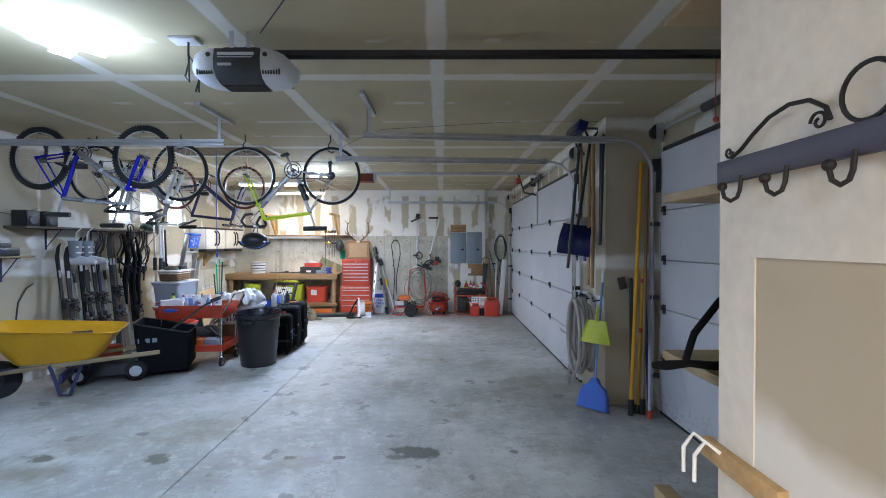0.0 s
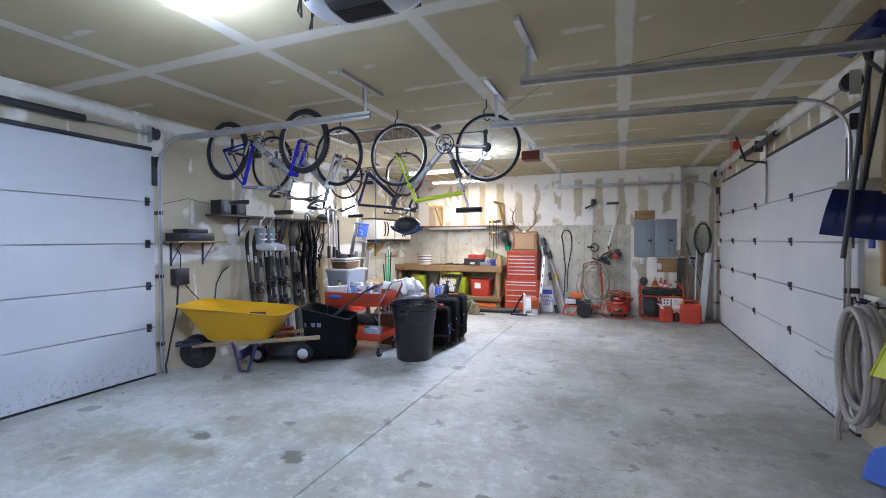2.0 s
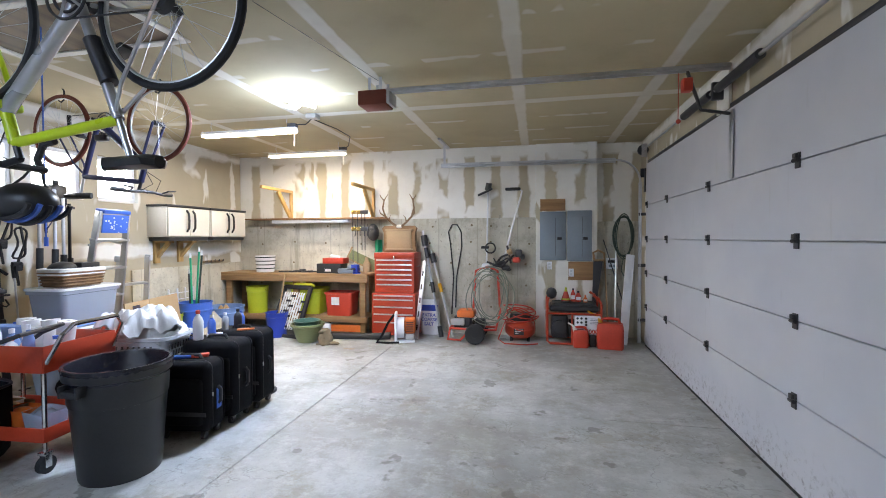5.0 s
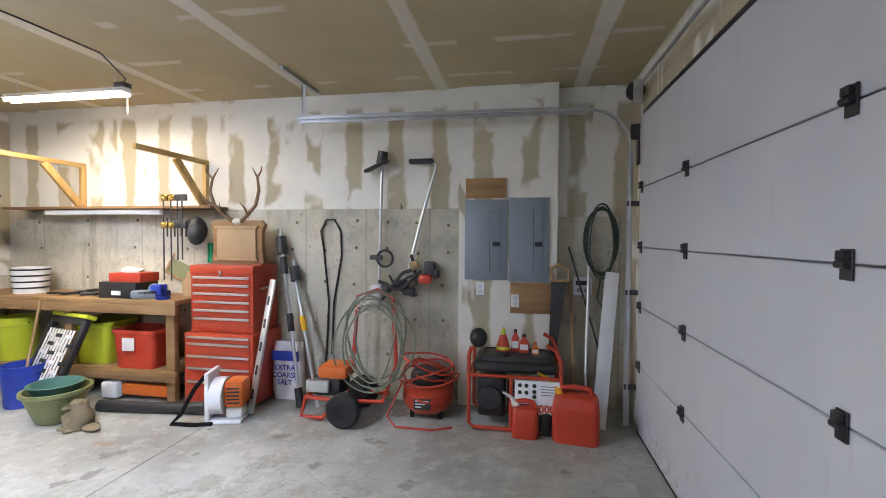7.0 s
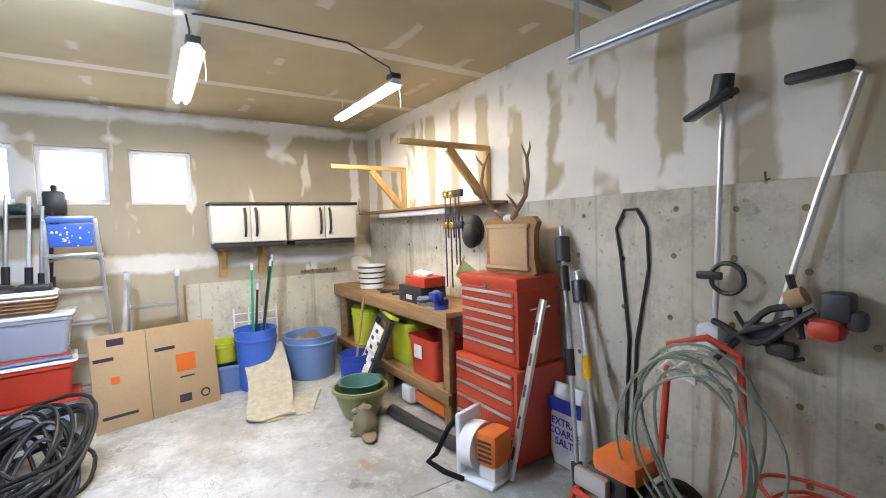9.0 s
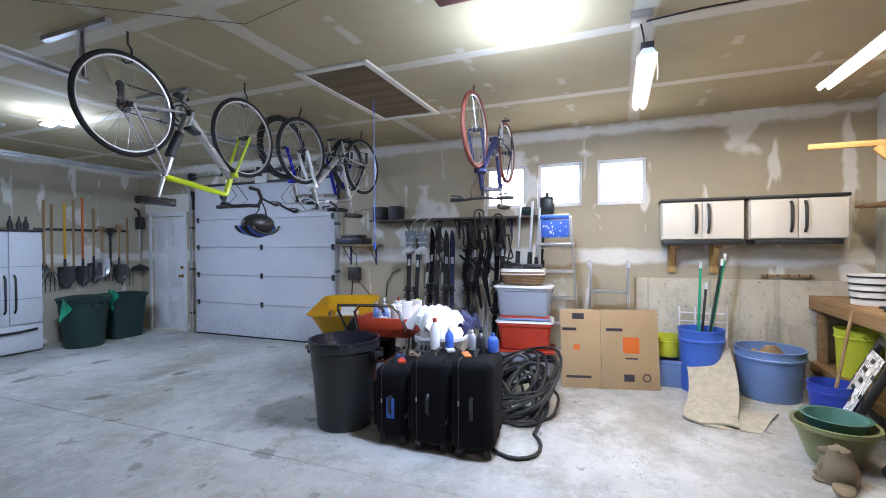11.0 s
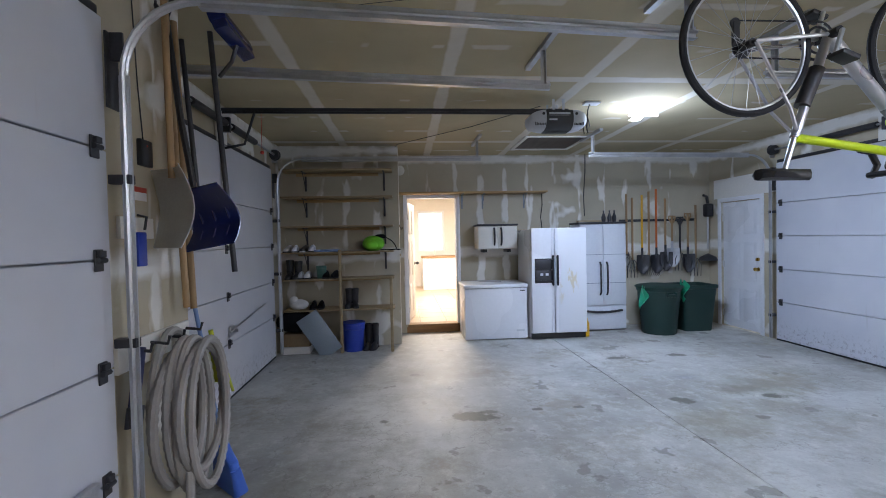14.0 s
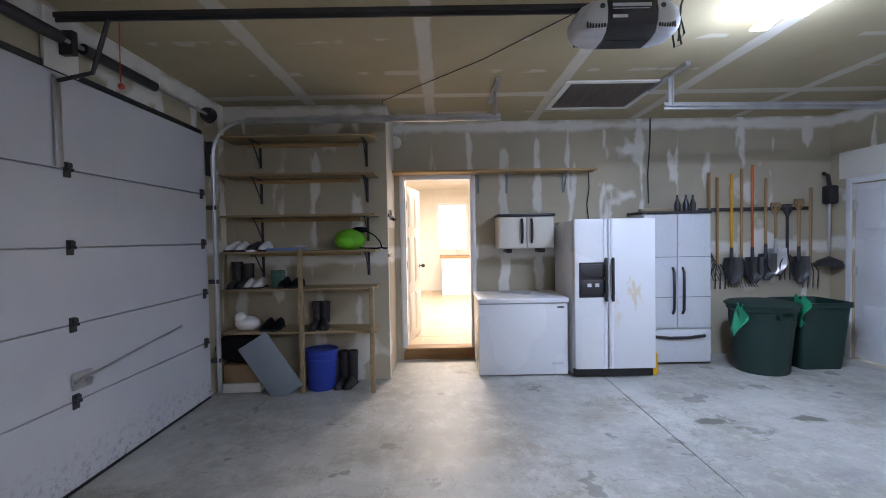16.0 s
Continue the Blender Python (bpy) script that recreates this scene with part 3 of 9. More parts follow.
def panel_door(name, m, label, wide=0.80, high=2.03, knob="brass", rows=((0.12, 0.62), (0.75, 1.35), (1.48, 1.90)), mat_name="white"):
    """A six-panel door, hinged edge at x = 0, closed along +x, its face towards -y."""
    d = thing(name, m, label, "door", kind="structure")
    leaf = Bm().box(0, wide, 0, 0.04, 0, high, 0.003)
    leaf = part("leaf", leaf, mat_name, d)
    for z0, z1 in rows:
        for x0, x1 in ((0.11, wide / 2 - 0.05), (wide / 2 + 0.05, wide - 0.11)):
            for side in (-1, 1):
                y = -0.006 if side < 0 else 0.040
                b = Bm()
                b.box(x0, x1, y, y + 0.006, z0, z1, 0.004)
                b.box(x0 + 0.03, x1 - 0.03, y - 0.004 if side < 0 else y + 0.004, y + 0.006 + (0.0 if side < 0 else 0.004), z0 + 0.03, z1 - 0.03, 0.003)
                part("panel", b, mat_name, d)
    k = Bm()
    for s in (-1, 1):
        k.cyl((wide - 0.07, 0.02 + s * 0.02, 0.95), (wide - 0.07, 0.02 + s * 0.06, 0.95), 0.011)
        k.ball((wide - 0.07, 0.02 + s * 0.075, 0.95), 0.028)
        k.cyl((wide - 0.07, 0.02 + s * 0.02, 0.95), (wide - 0.07, 0.02 + s * 0.028, 0.95), 0.03)
    part("door_knob", k, knob, d, "round brass knob" if knob == "brass" else "dark metal knob")
    for z in (0.2, high / 2, high - 0.25):
        part("hinge", Bm().cyl((0.0, -0.006, z - 0.05), (0.0, -0.006, z + 0.05), 0.009, seg=8).box(0.002, 0.03, -0.004, 0.0, z - 0.05, z + 0.05), "steel" if knob != "brass" else "alu", d)
    return d


side_door = panel_door("door_1", pose(XL - 0.03, 0.295, 0.015, 0, 0, 90), "closed white six-panel side door with brass knob", 0.80, 1.995)
part("deadbolt", Bm().cyl((0.73, -0.005, 1.10), (0.73, -0.03, 1.10), 0.026).box(0.722, 0.738, -0.045, -0.03, 1.085, 1.115), "brass", side_door)
b = Bm()
for y0, y1, z0, z1 in ((0.225, 0.29, 0, 2.085), (1.10, 1.165, 0, 2.085), (0.29, 1.10, 2.02, 2.085)):
    b.box(XL, XL + 0.02, y0, y1, z0, z1, 0.004)
setting("trim_side_door", b, "white")
setting("white_patch", Bm().box(XL, XL + 0.003, 0.12, DL0 - 0.06, 2.086, 2.40), "white_wall")

panel_door("door_2", pose(-0.12, -T - 0.02, 0.14, 0, 0, -100), "open white interior door in the house hall", 0.78, 2.0, "steel", mat_name="white_wall")


def window(name, y0, y1):
    o = thing(name, Matrix(), "small high window with white vinyl frame", "window", "row of high windows", "structure")
    b = Bm()
    x0, x1, r = XL - 0.11, XL - 0.05, 0.045
    b.box(x0, x1, y0, y1, WZ0, WZ0 + r, 0.004)
    b.box(x0, x1, y0, y1, WZ1 - r, WZ1, 0.004)
    b.box(x0, x1, y0, y0 + r, WZ0 + r, WZ1 - r, 0.004)
    b.box(x0, x1, y1 - r, y1, WZ0 + r, WZ1 - r, 0.004)
    part("window_frame", b, "white", o)
    p = part("pane", Bm().box(XL - 0.083, XL - 0.079, y0 + r, y1 - r, WZ0 + r, WZ1 - r), "glass", o)
    p.visible_shadow = False
    part("window_sill", Bm().box(XL - 0.05, XL + 0.012, y0 + 0.003, y1 - 0.003, WZ0 - 0.012, WZ0 + 0.004, 0.003), "white_wall", o)


for k, (y0, y1) in enumerate(WIN):
    window("window_%d" % (k + 1), y0, y1)
o = thing("window_4", Matrix(), "kitchen window in the house beyond", "window", kind="structure")
b = Bm()
for x0, x1, z0, z1 in ((-1.25, -1.19, 1.15, 2.35), (-0.51, -0.45, 1.15, 2.35), (-1.19, -0.51, 1.15, 1.21), (-1.19, -0.51, 2.29, 2.35)):
    b.box(x0, x1, -5.95, -5.84, z0, z1, 0.005)
part("window_frame", b, "white", o)


def sectional_door(name, run, place, face, a0, a1, label, cols):
    """A sectional garage door. run: 'y' along the wall at x = place; face: +1 when the room lies towards +x."""
    d = thing(name, Matrix(), label, "garage door", kind="structure")
    zs = (0.02, 0.54, 1.00, 1.46, 1.92, DTOP)
    for z0, z1 in zip(zs, zs[1:]):
        b = Bm().box(place, place - 0.045 * face, a0, a1, z0 + 0.003, z1 - 0.003, 0.004, seg=1)
        part("panel", b, "door_paint", d)
    # unseen sheet added behind the panels; keeps sky light out of their seams
    part("backing", Bm().box(place - 0.046 * face, place - 0.06 * face, a0, a1, 0.02, DTOP), "galv", d)
    part("bottom_seal", Bm().box(place - 0.004 * face, place - 0.04 * face, a0, a1, 0, 0.022), "rubber", d, "black rubber bottom seal")
    hinge = None
    for z in zs[1:-1]:
        for y in cols:
            h = Bm().box(-0.004, 0.004, -0.025, 0.025, -0.045, 0.045, 0.002, seg=1)
            h.cyl((0.012, -0.022, 0), (0.012, 0.022, 0), 0.012, seg=8)
            h.box(0.004, 0.022, -0.018, 0.018, 0.012, 0.04, 0.003, seg=1)
            m = pose(place + 0.005 * face, y, z, 0, 0, 0 if face > 0 else 180)
            if hinge is None:
                hinge = part("hinge", h, "steel", d, m=m)
            else:
                h.b.free()
                again("hinge", hinge, d, m)
    return d


sectional_door("garage_door_small", "y", XL + 0.035, 1, DL0 - 0.02, DL1 + 0.02, "closed white small sectional garage door", (DL0 + 0.06, 2.87, DL1 - 0.06))
sectional_door("garage_door_wide", "y", XP - 0.035, -1, FD0 - 0.02, FD1 + 0.02, "closed white wide sectional garage door, scuffed at its foot", (FD0 + 0.06, 6.58, 7.90, 9.14, FD1 - 0.06))
sectional_door("garage_door_near", "y", XN - 0.035, -1, ND0 - 0.02, ND1 + 0.02, "closed white sectional garage door with dirty foot", (ND0 + 0.06, 2.74, ND1 - 0.06))


def door_track(name, place, face, y, reach, label, tz=2.58, toe=0.0, arm=0.33):
    """A galvanised track: upright beside the door, a quarter bend, then level to its hanger."""
    t = thing(name, Matrix(), label, "door track", "garage door tracks", "structure")
    x = place + 0.075 * face
    R = 0.32
    path = [(x, y, 0.05), (x, y, tz - R)]
    path += [(x + face * R * (1 - math.cos(a)), y, tz - R + R * math.sin(a)) for a in [math.pi / 2 * k / 8 for k in range(1, 9)]]
    path += [(x + face * reach, y, tz)]
    x0, x1, ye = x + face * R, x + face * reach, y + toe
    path[-1] = (x1, ye, tz)
    b = Bm()
    for dy in (-0.012, 0.012):
        b.tube([(p[0], p[1] + dy, p[2]) for p in path], 0.011, 6)
    b.box(x - 0.022, x + 0.022, y - 0.004, y + 0.004, 0.03, tz - R)
    b.loft([[(x0, y - 0.018, tz - 0.034), (x0, y + 0.018, tz - 0.034), (x0, y + 0.018, tz - 0.029), (x0, y + 0.004, tz - 0.029), (x0, y + 0.004, tz + 0.03), (x0, y - 0.004, tz + 0.03), (x0, y - 0.004, tz - 0.029), (x0, y - 0.018, tz - 0.029)],
            [(x1, ye - 0.018, tz - 0.034), (x1, ye + 0.018, tz - 0.034), (x1, ye + 0.018, tz - 0.029), (x1, ye + 0.004, tz - 0.029), (x1, ye + 0.004, tz + 0.03), (x1, ye - 0.004, tz + 0.03), (x1, ye - 0.004, tz - 0.029), (x1, ye - 0.018, tz - 0.029)]])
    part("track", b, "galv", t)
    part("flag_bracket", Bm().box(x - 0.06 * face, x - 0.05 * face, y - 0.05, y + 0.03, 2.10, 2.42, 0.003).box(x - 0.06 * face, x, y - 0.006, y + 0.006, 2.30, 2.42), "steel", t)
    for z in (0.35, 1.1, 1.8):
        part("jamb_bracket", Bm().box(x - 0.07 * face, x + 0.02 * face, y - 0.02, y + 0.02, z - 0.02, z + 0.02, 0.003), "steel", t)
    ex = x + face * (reach - 0.05)
    h = Bm()
    h.box(ex - 0.016, ex + 0.016, ye + 0.005, ye + 0.01, tz, CEIL - 0.03)
    h.box(ex - 0.016, ex - 0.011, ye + 0.005, ye + 0.036, tz, CEIL - 0.03)
    h.box(ex - 0.02, ex + 0.02, ye - arm - 0.04, ye + arm - 0.04, CEIL - 0.032, CEIL - 0.001)
    for k in range(5):
        h.cyl((ex - 0.002, ye + 0.004, tz + 0.05 + 0.045 * k), (ex - 0.002, ye + 0.0115, tz + 0.05 + 0.045 * k), 0.007, seg=8)
    part("hanger", h, "galv", t, "perforated steel hanger")
    return t


door_track("track_small_a", XL + 0.03, 1, DL1 + 0.04, 2.66, "galvanised track of the small garage door", 2.60, 0.03)
door_track("track_small_b", XL + 0.03, 1, DL0 - 0.04, 2.66, "galvanised track of the small garage door", 2.60, 0.08)
door_track("track_near_a", XN - 0.03, -1, ND1 + 0.05, 2.71, "galvanised track of the near garage door", 2.60, -0.22)
door_track("track_near_b", XN - 0.03, -1, ND0 - 0.04, 2.71, "galvanised track of the near garage door", 2.61)
door_track("track_wide_a", XP - 0.03, -1, FD0 - 0.04, 2.70, "galvanised track of the wide garage door", 2.56, -0.19)
door_track("track_wide_b", XP - 0.03, -1, FD1 + 0.04, 2.76, "galvanised track of the wide garage door", 2.55, -0.08)


def torsion_bar(name, x, face, y0, y1):
    o = thing(name, Matrix(), "dark torsion spring bar above a garage door", "spring bar", "torsion bars", "structure")
    z = DTOP + 0.18
    part("shaft", Bm().cyl((x, y0, z), (x, y1, z), 0.013, seg=10), "galv", o)
    mid = (y0 + y1) / 2
    part("spring", Bm().cyl((x, mid - 0.75, z), (x, mid - 0.08, z), 0.035, seg=12).cyl((x, mid + 0.08, z), (x, mid + 0.75, z), 0.035, seg=12), "steel", o)
    for y in (y0, y1):
        part("drum", Bm().cyl((x, y - 0.03, z), (x, y + 0.03, z), 0.06, seg=18).cyl((x, y - 0.035, z), (x, y - 0.028, z), 0.07, seg=18), "steel", o)
        part("bearing_plate", Bm().box(x - 0.05 * face, x + 0.02 * face, y - 0.045, y - 0.04, z - 0.1, z + 0.08), "galv", o)
    part("center_bracket", Bm().box(x - 0.075 * face, x + 0.02 * face, mid - 0.02, mid + 0.02, z - 0.07, z + 0.07, 0.003), "steel", o)
    part("backing_board", Bm().box(x - 0.08 * face, x - 0.062 * face, mid - 0.12, mid + 0.12, z - 0.17, z + 0.17), "white_wall", o)


torsion_bar("torsion_bar_small", XL + 0.09, 1, DL0, DL1)
torsion_bar("torsion_bar_near", XN - 0.09, -1, ND0, ND1)
torsion_bar("torsion_bar_wide", XP - 0.09, -1, FD0, FD1)
for x, y0, y1, s in ((XP, FD0, FD1, -1), (XN, ND0, ND1, -1), (XL, DL0, DL1, 1)):
    setting("trim", Bm().box(x + 0.002 * s, x + 0.02 * s, y0 - 0.02, y1 + 0.02, DTOP + 0.005, DTOP + 0.045, 0.004), "steel")

# ---- along the back wall ----


def lines(b, x0, x1, y, z, h=0.012, d=0.002):
    return b.box(x0, x1, y, y + d, z, z + h)


o = thing("chest_freezer", pose(-1.41, 0.40, 0), "low white chest freezer standing against the wall", "freezer")
part("body", Bm().box(-0.47, 0.47, -0.33, 0.34, 0.015, 0.77, 0.012), "white", o)
part("lid", Bm().box(-0.48, 0.48, -0.34, 0.36, 0.775, 0.83, 0.014), "white", o)
part("gasket", Bm().box(-0.465, 0.465, -0.325, 0.335, 0.768, 0.777), "grey", o)
part("badge", Bm().box(-0.43, -0.36, 0.34, 0.343, 0.72, 0.735), "steel", o)
part("vent", Bm().box(-0.42, -0.30, 0.34, 0.343, 0.12, 0.15, 0.001), "ltgrey", o)

o = thing("refrigerator", pose(-2.33, 0.10, 0), "white side-by-side refrigerator with black dispenser, stained door", "refrigerator")
part("body", Bm().box(-0.42, 0.42, 0.0, 0.68, 0.02, 1.63, 0.01), "white", o)
n = Nodes("stained_enamel")
_x, _y, _z = n.xyz()
_s = n.step(n.noise(3.0, 4.0, 0.65, vec=n.scaled(2.2, 1, 0.9)), 0.56, 0.62)
_s = n.math("MULTIPLY", _s, n.math("MULTIPLY", n.step(_z, 0.45, 0.7), n.math("SUBTRACT", 1.0, n.step(_z, 1.25, 1.35))))
_s = n.math("MULTIPLY", _s, n.math("SUBTRACT", 1.0, n.step(n.math("ABSOLUTE", n.math("ADD", _x, 0.14)), 0.10, 0.16)))
n.set("Base Color", n.mix(n.math("MULTIPLY", _s, 0.5), (0.76, 0.77, 0.80, 1), (0.62, 0.46, 0.16, 1)))
n.set("Roughness", 0.3)
part("right_door", Bm().box(-0.415, 0.065, 0.685, 0.77, 0.10, 1.645, 0.012), n.m, o, "white door with yellow drip stains")
part("left_door", Bm().box(0.075, 0.415, 0.685, 0.77, 0.10, 1.645, 0.012), "white", o)
d = part("dispenser", Bm().box(0.09, 0.37, 0.765, 0.776, 0.84, 1.20, 0.006), "black", o, "black ice and water dispenser")
part("recess_frame", Bm().box(0.11, 0.35, 0.772, 0.782, 0.88, 1.02, 0.003).box(0.11, 0.35, 0.772, 0.784, 1.05, 1.18, 0.003), "steel", d)
for x in (0.17, 0.25):
    part("lever", Bm().box(x, x + 0.04, 0.782, 0.79, 0.95, 0.985), "ltgrey", d)
for x in (0.035, 0.105):
    part("handle", Bm().box(x - 0.014, x + 0.014, 0.79, 0.825, 0.80, 1.25, 0.012).box(x - 0.01, x + 0.01, 0.765, 0.80, 0.82, 0.86).box(x - 0.01, x + 0.01, 0.765, 0.80, 1.19, 1.23), "black", o, "black handle")
    part("trim_strip", Bm().box(x - 0.012, x + 0.012, 0.77, 0.778, 0.11, 1.64), "white", o)
part("kick_plate", Bm().box(-0.41, 0.41, 0.66, 0.72, 0.01, 0.09, 0.004), "black", o)


def plastic_cabinet(name, m, w, d, h, label, drawers=False, group=""):
    """A moulded storage cabinet: grey body, two doors with long dark handles, dark lid. Back at y = 0."""
    c = thing(name, m, label, "cabinet", group)
    part("body", Bm().box(-w / 2, w / 2, 0, d - 0.03, 0.02, h - 0.03, 0.008), "offwhite" if not drawers else "ltgrey", c)
    part("lid", Bm().box(-w / 2 - 0.012, w / 2 + 0.012, 0, d + 0.005, h - 0.03, h, 0.008), "steel", c, "dark lid")
    z0 = 0.42 if drawers else 0.03
    for s in (-1, 1):
        b = Bm()
        b.box(min(0.004 * s, s * (w / 2 - 0.008)), max(0.004 * s, s * (w / 2 - 0.008)), d - 0.03, d, z0, h - 0.04, 0.006)
        dr = part("door", b, "offwhite" if not drawers else "ltgrey", c)
        if drawers:
            for zz in (0.70 * h, 0.44 * h):
                part("crease", Bm().box(min(0.012 * s, s * (w / 2 - 0.015)), max(0.012 * s, s * (w / 2 - 0.015)), d, d + 0.002, zz, zz + 0.008), "grey", dr)
        hz0, hz1 = (0.58, 1.10) if drawers else (h * 0.2, h * 0.85)
        pts = [(s * 0.055, d, hz0), (s * 0.055, d + 0.035, hz0 + 0.05), (s * 0.055, d + 0.04, (hz0 + hz1) / 2), (s * 0.055, d + 0.035, hz1 - 0.05), (s * 0.055, d, hz1)]
        part("handle", Bm().tube(pts, 0.014, 8), "black", dr, "long dark handle")
    if drawers:
        dr = part("drawer", Bm().box(-w / 2 + 0.008, w / 2 - 0.008, d - 0.03, d, 0.03, 0.40, 0.008), "ltgrey", c)
        part("handle", Bm().tube([(-0.3, d + 0.01, 0.33), (-0.1, d + 0.02, 0.31), (0.1, d + 0.02, 0.31), (0.3, d + 0.01, 0.33)], 0.018, 8), "black", dr, "dark drawer pull")
    return c


plastic_cabinet("storage_cabinet", pose(-3.20, 0.02, 0), 0.76, 0.42, 1.735, "tall grey plastic storage cabinet with dark lid", True)
c = plastic_cabinet("wall_cabinet", pose(-1.53, 0.0, 1.32), 0.63, 0.36, 0.415, "small grey plastic cabinet hung on the wall")
for x in (-0.22, 0.16):
    part("foot", Bm().box(x, x + 0.06, 0.02, 0.30, -0.03, 0.02, 0.004), "black", c)
# the two hung on the left wall over the concrete
for y0, y1 in ((8.575, 9.32), (9.36, 10.14)):
    c = plastic_cabinet("wall_cabinet", pose(XL, (y0 + y1) / 2, 1.49, 0, 0, -90), y1 - y0, 0.33, 0.45, "off-white plastic cabinet with dark handles on the wall", group="pair of wall cabinets")
    part("base_tray", Bm().box(-0.35, 0.35, 0, 0.32, -0.03, 0.018, 0.006), "black", c)
for y in (8.70, 9.10):
    b = Bm().box(XL, XL + 0.04, y - 0.04, y + 0.04, 1.16, 1.458).box(XL, XL + 0.26, y - 0.04, y + 0.04, 1.43, 1.458)
    b.tube([(XL + 0.03, y, 1.24), (XL + 0.22, y, 1.44)], 0.03, 4)
    solo("shelf_bracket", b, "pinez", "wooden bracket under a wall cabinet", "bracket", "cabinet brackets")

# ledge shelf over the house door
o = thing("ledge_shelf", Matrix(), "long narrow pine ledge above the house door", "shelf")
part("board", Bm().box(-2.38, BX - 0.005, 0.0, 0.25, 2.235, 2.26, 0.003), "pine", o)
for x in (-1.02, -1.36, -2.05):
    part("bracket", Bm().box(x - 0.012, x + 0.012, 0.001, 0.01, 2.00, 2.233).box(x - 0.012, x + 0.012, 0.001, 0.2, 2.223, 2.233).tube([(x, 0.01, 2.03), (x, 0.17, 2.22)], 0.006, 5), "grey", o, "grey steel bracket")

# shelving beside the door
SHX0, SHX1 = 0.08, 1.58
o = thing("shelving_unit", Matrix(), "rough wooden wall shelving with shoes and boots", "shelving")
for z, dep in ((2.50, 0.34), (2.13, 0.34), (1.73, 0.34), (1.375, 0.34), (1.01, 0.36), (0.59, 0.36)):
    part("shelf", Bm().box(SHX0, SHX1, BY, BY + dep, z - 0.02, z, 0.003), "shelfwood", o)
    part("cleat", Bm().box(SHX0 + 0.2, SHX1 - 0.15, BY, BY + 0.02, z - 0.06, z - 0.021), "pine", o)
for z in (2.50, 2.13, 1.73, 1.375):
    for x in (SHX0 + 0.12, SHX1 - 0.28):
        part("bracket", Bm().box(x - 0.012, x + 0.012, BY + 0.001, BY + 0.012, z - 0.27, z - 0.021).box(x - 0.012, x + 0.012, BY + 0.001, BY + 0.26, z - 0.03, z - 0.0205).tube([(x, BY + 0.012, z - 0.24), (x, BY + 0.22, z - 0.03)], 0.006, 5), "steel", o, "dark steel bracket")
part("post", Bm().box(SHX0 + 0.02, SHX0 + 0.06, BY + 0.361, BY + 0.42, 0, 1.02, 0.003), "shelfwood", o)
part("post", Bm().box(SHX0 + 0.70, SHX0 + 0.74, BY + 0.361, BY + 0.40, 0, 1.40, 0.003), "shelfwood", o)


def shoe(m, mat_name, label, boot=0.0, sole="rubber"):
    s = thing("boot" if boot else "shoe", m, label, "boots" if boot else "shoe", "footwear on the shelves")
    secs = []
    for t, w, h in ((0.0, 0.03, 0.07), (0.12, 0.036, 0.085), (0.4, 0.04, 0.08), (0.7, 0.046, 0.055), (0.92, 0.036, 0.04), (1.0, 0.015, 0.025)):
        y = -0.13 + 0.26 * t
        secs.append([(w * math.cos(a), y, 0.018 + h * max(0, math.sin(a))) for a in [math.pi * k / 8 for k in range(9)]] + [(-w, y, 0.012), (w, y, 0.012)])
    part("upper", Bm().loft(secs), mat_name, s)
    part("sole", Bm().loft([[(x * (0.9 if z else 1), y * 1.04, z) for x, y in rounded(0.09, 0.27, 0.04, 3)] for z in (0.0, 0.018)]), sole, s)
    if boot:
        part("shaft", Bm().lathe([(0.048, 0.05), (0.05, boot * 0.6), (0.058, boot), (0.05, boot), (0.042, 0.1)], 14, (0, -0.07, 0)), mat_name, s)
    return s


for k, (x, mt, z, lab) in enumerate(((1.52, "white", 1.375, "white low trainer by the shelves"), (1.43, "white", 1.375, "white low trainer by the shelves"), (1.30, "steel", 1.375, "black and white trainer by the shelves"), (1.20, "white", 1.375, "black and white trainer by the shelves"),
                                    (1.36, "cloth", 1.01, "pale pink trainer by the shelves"), (1.27, "cloth", 1.01, "pale pink trainer by the shelves"), (1.02, "blackmatt", 1.01, "black sandal by the shelves"), (0.90, "blackmatt", 1.01, "black sandal by the shelves"),
                                    (1.20, "blackmatt", 0.59, "dark brown walking shoe by the shelves"), (1.10, "blackmatt", 0.59, "dark brown walking shoe by the shelves"))):
    shoe(pose(x, BY + 0.19, z, 0, 0, random.uniform(-8, 8)), mt, lab, sole="white" if mt == "steel" else "rubber")
for x, z, h, lab in ((1.52, 1.01, 0.26, "tall dark leather boot by the shelves"), (1.41, 1.01, 0.24, "tall dark leather boot by the shelves"), (0.72, 0.59, 0.26, "black ankle boot by the shelves"), (0.63, 0.59, 0.26, "black ankle boot by the shelves"), (0.47, 0.0, 0.34, "tall black rubber boot by the shelves"), (0.38, 0.0, 0.34, "tall black rubber boot by the shelves")):
    shoe(pose(x, BY + 0.19, z, 0, 0, random.uniform(-10, 10)), "black", lab, h)

o = thing("backpack", pose(0.36, BY + 0.17, 1.375, 0, 0, 0) @ Matrix.Diagonal((0.82, 0.9, 0.9, 1)), "bright green backpack lying on the shelf", "backpack")
part("bag", Bm().ball((0, 0, 0.11), 0.2, 0.95, 0.8, 0.62, 18, 10), "green", o)
part("pocket", Bm().ball((0.02, 0.12, 0.09), 0.11, 1.0, 0.7, 0.7, 14, 8), "green", o)
part("collar", Bm().ball((-0.12, -0.02, 0.22), 0.07, 1.5, 1.0, 0.5), "blackmatt", o)
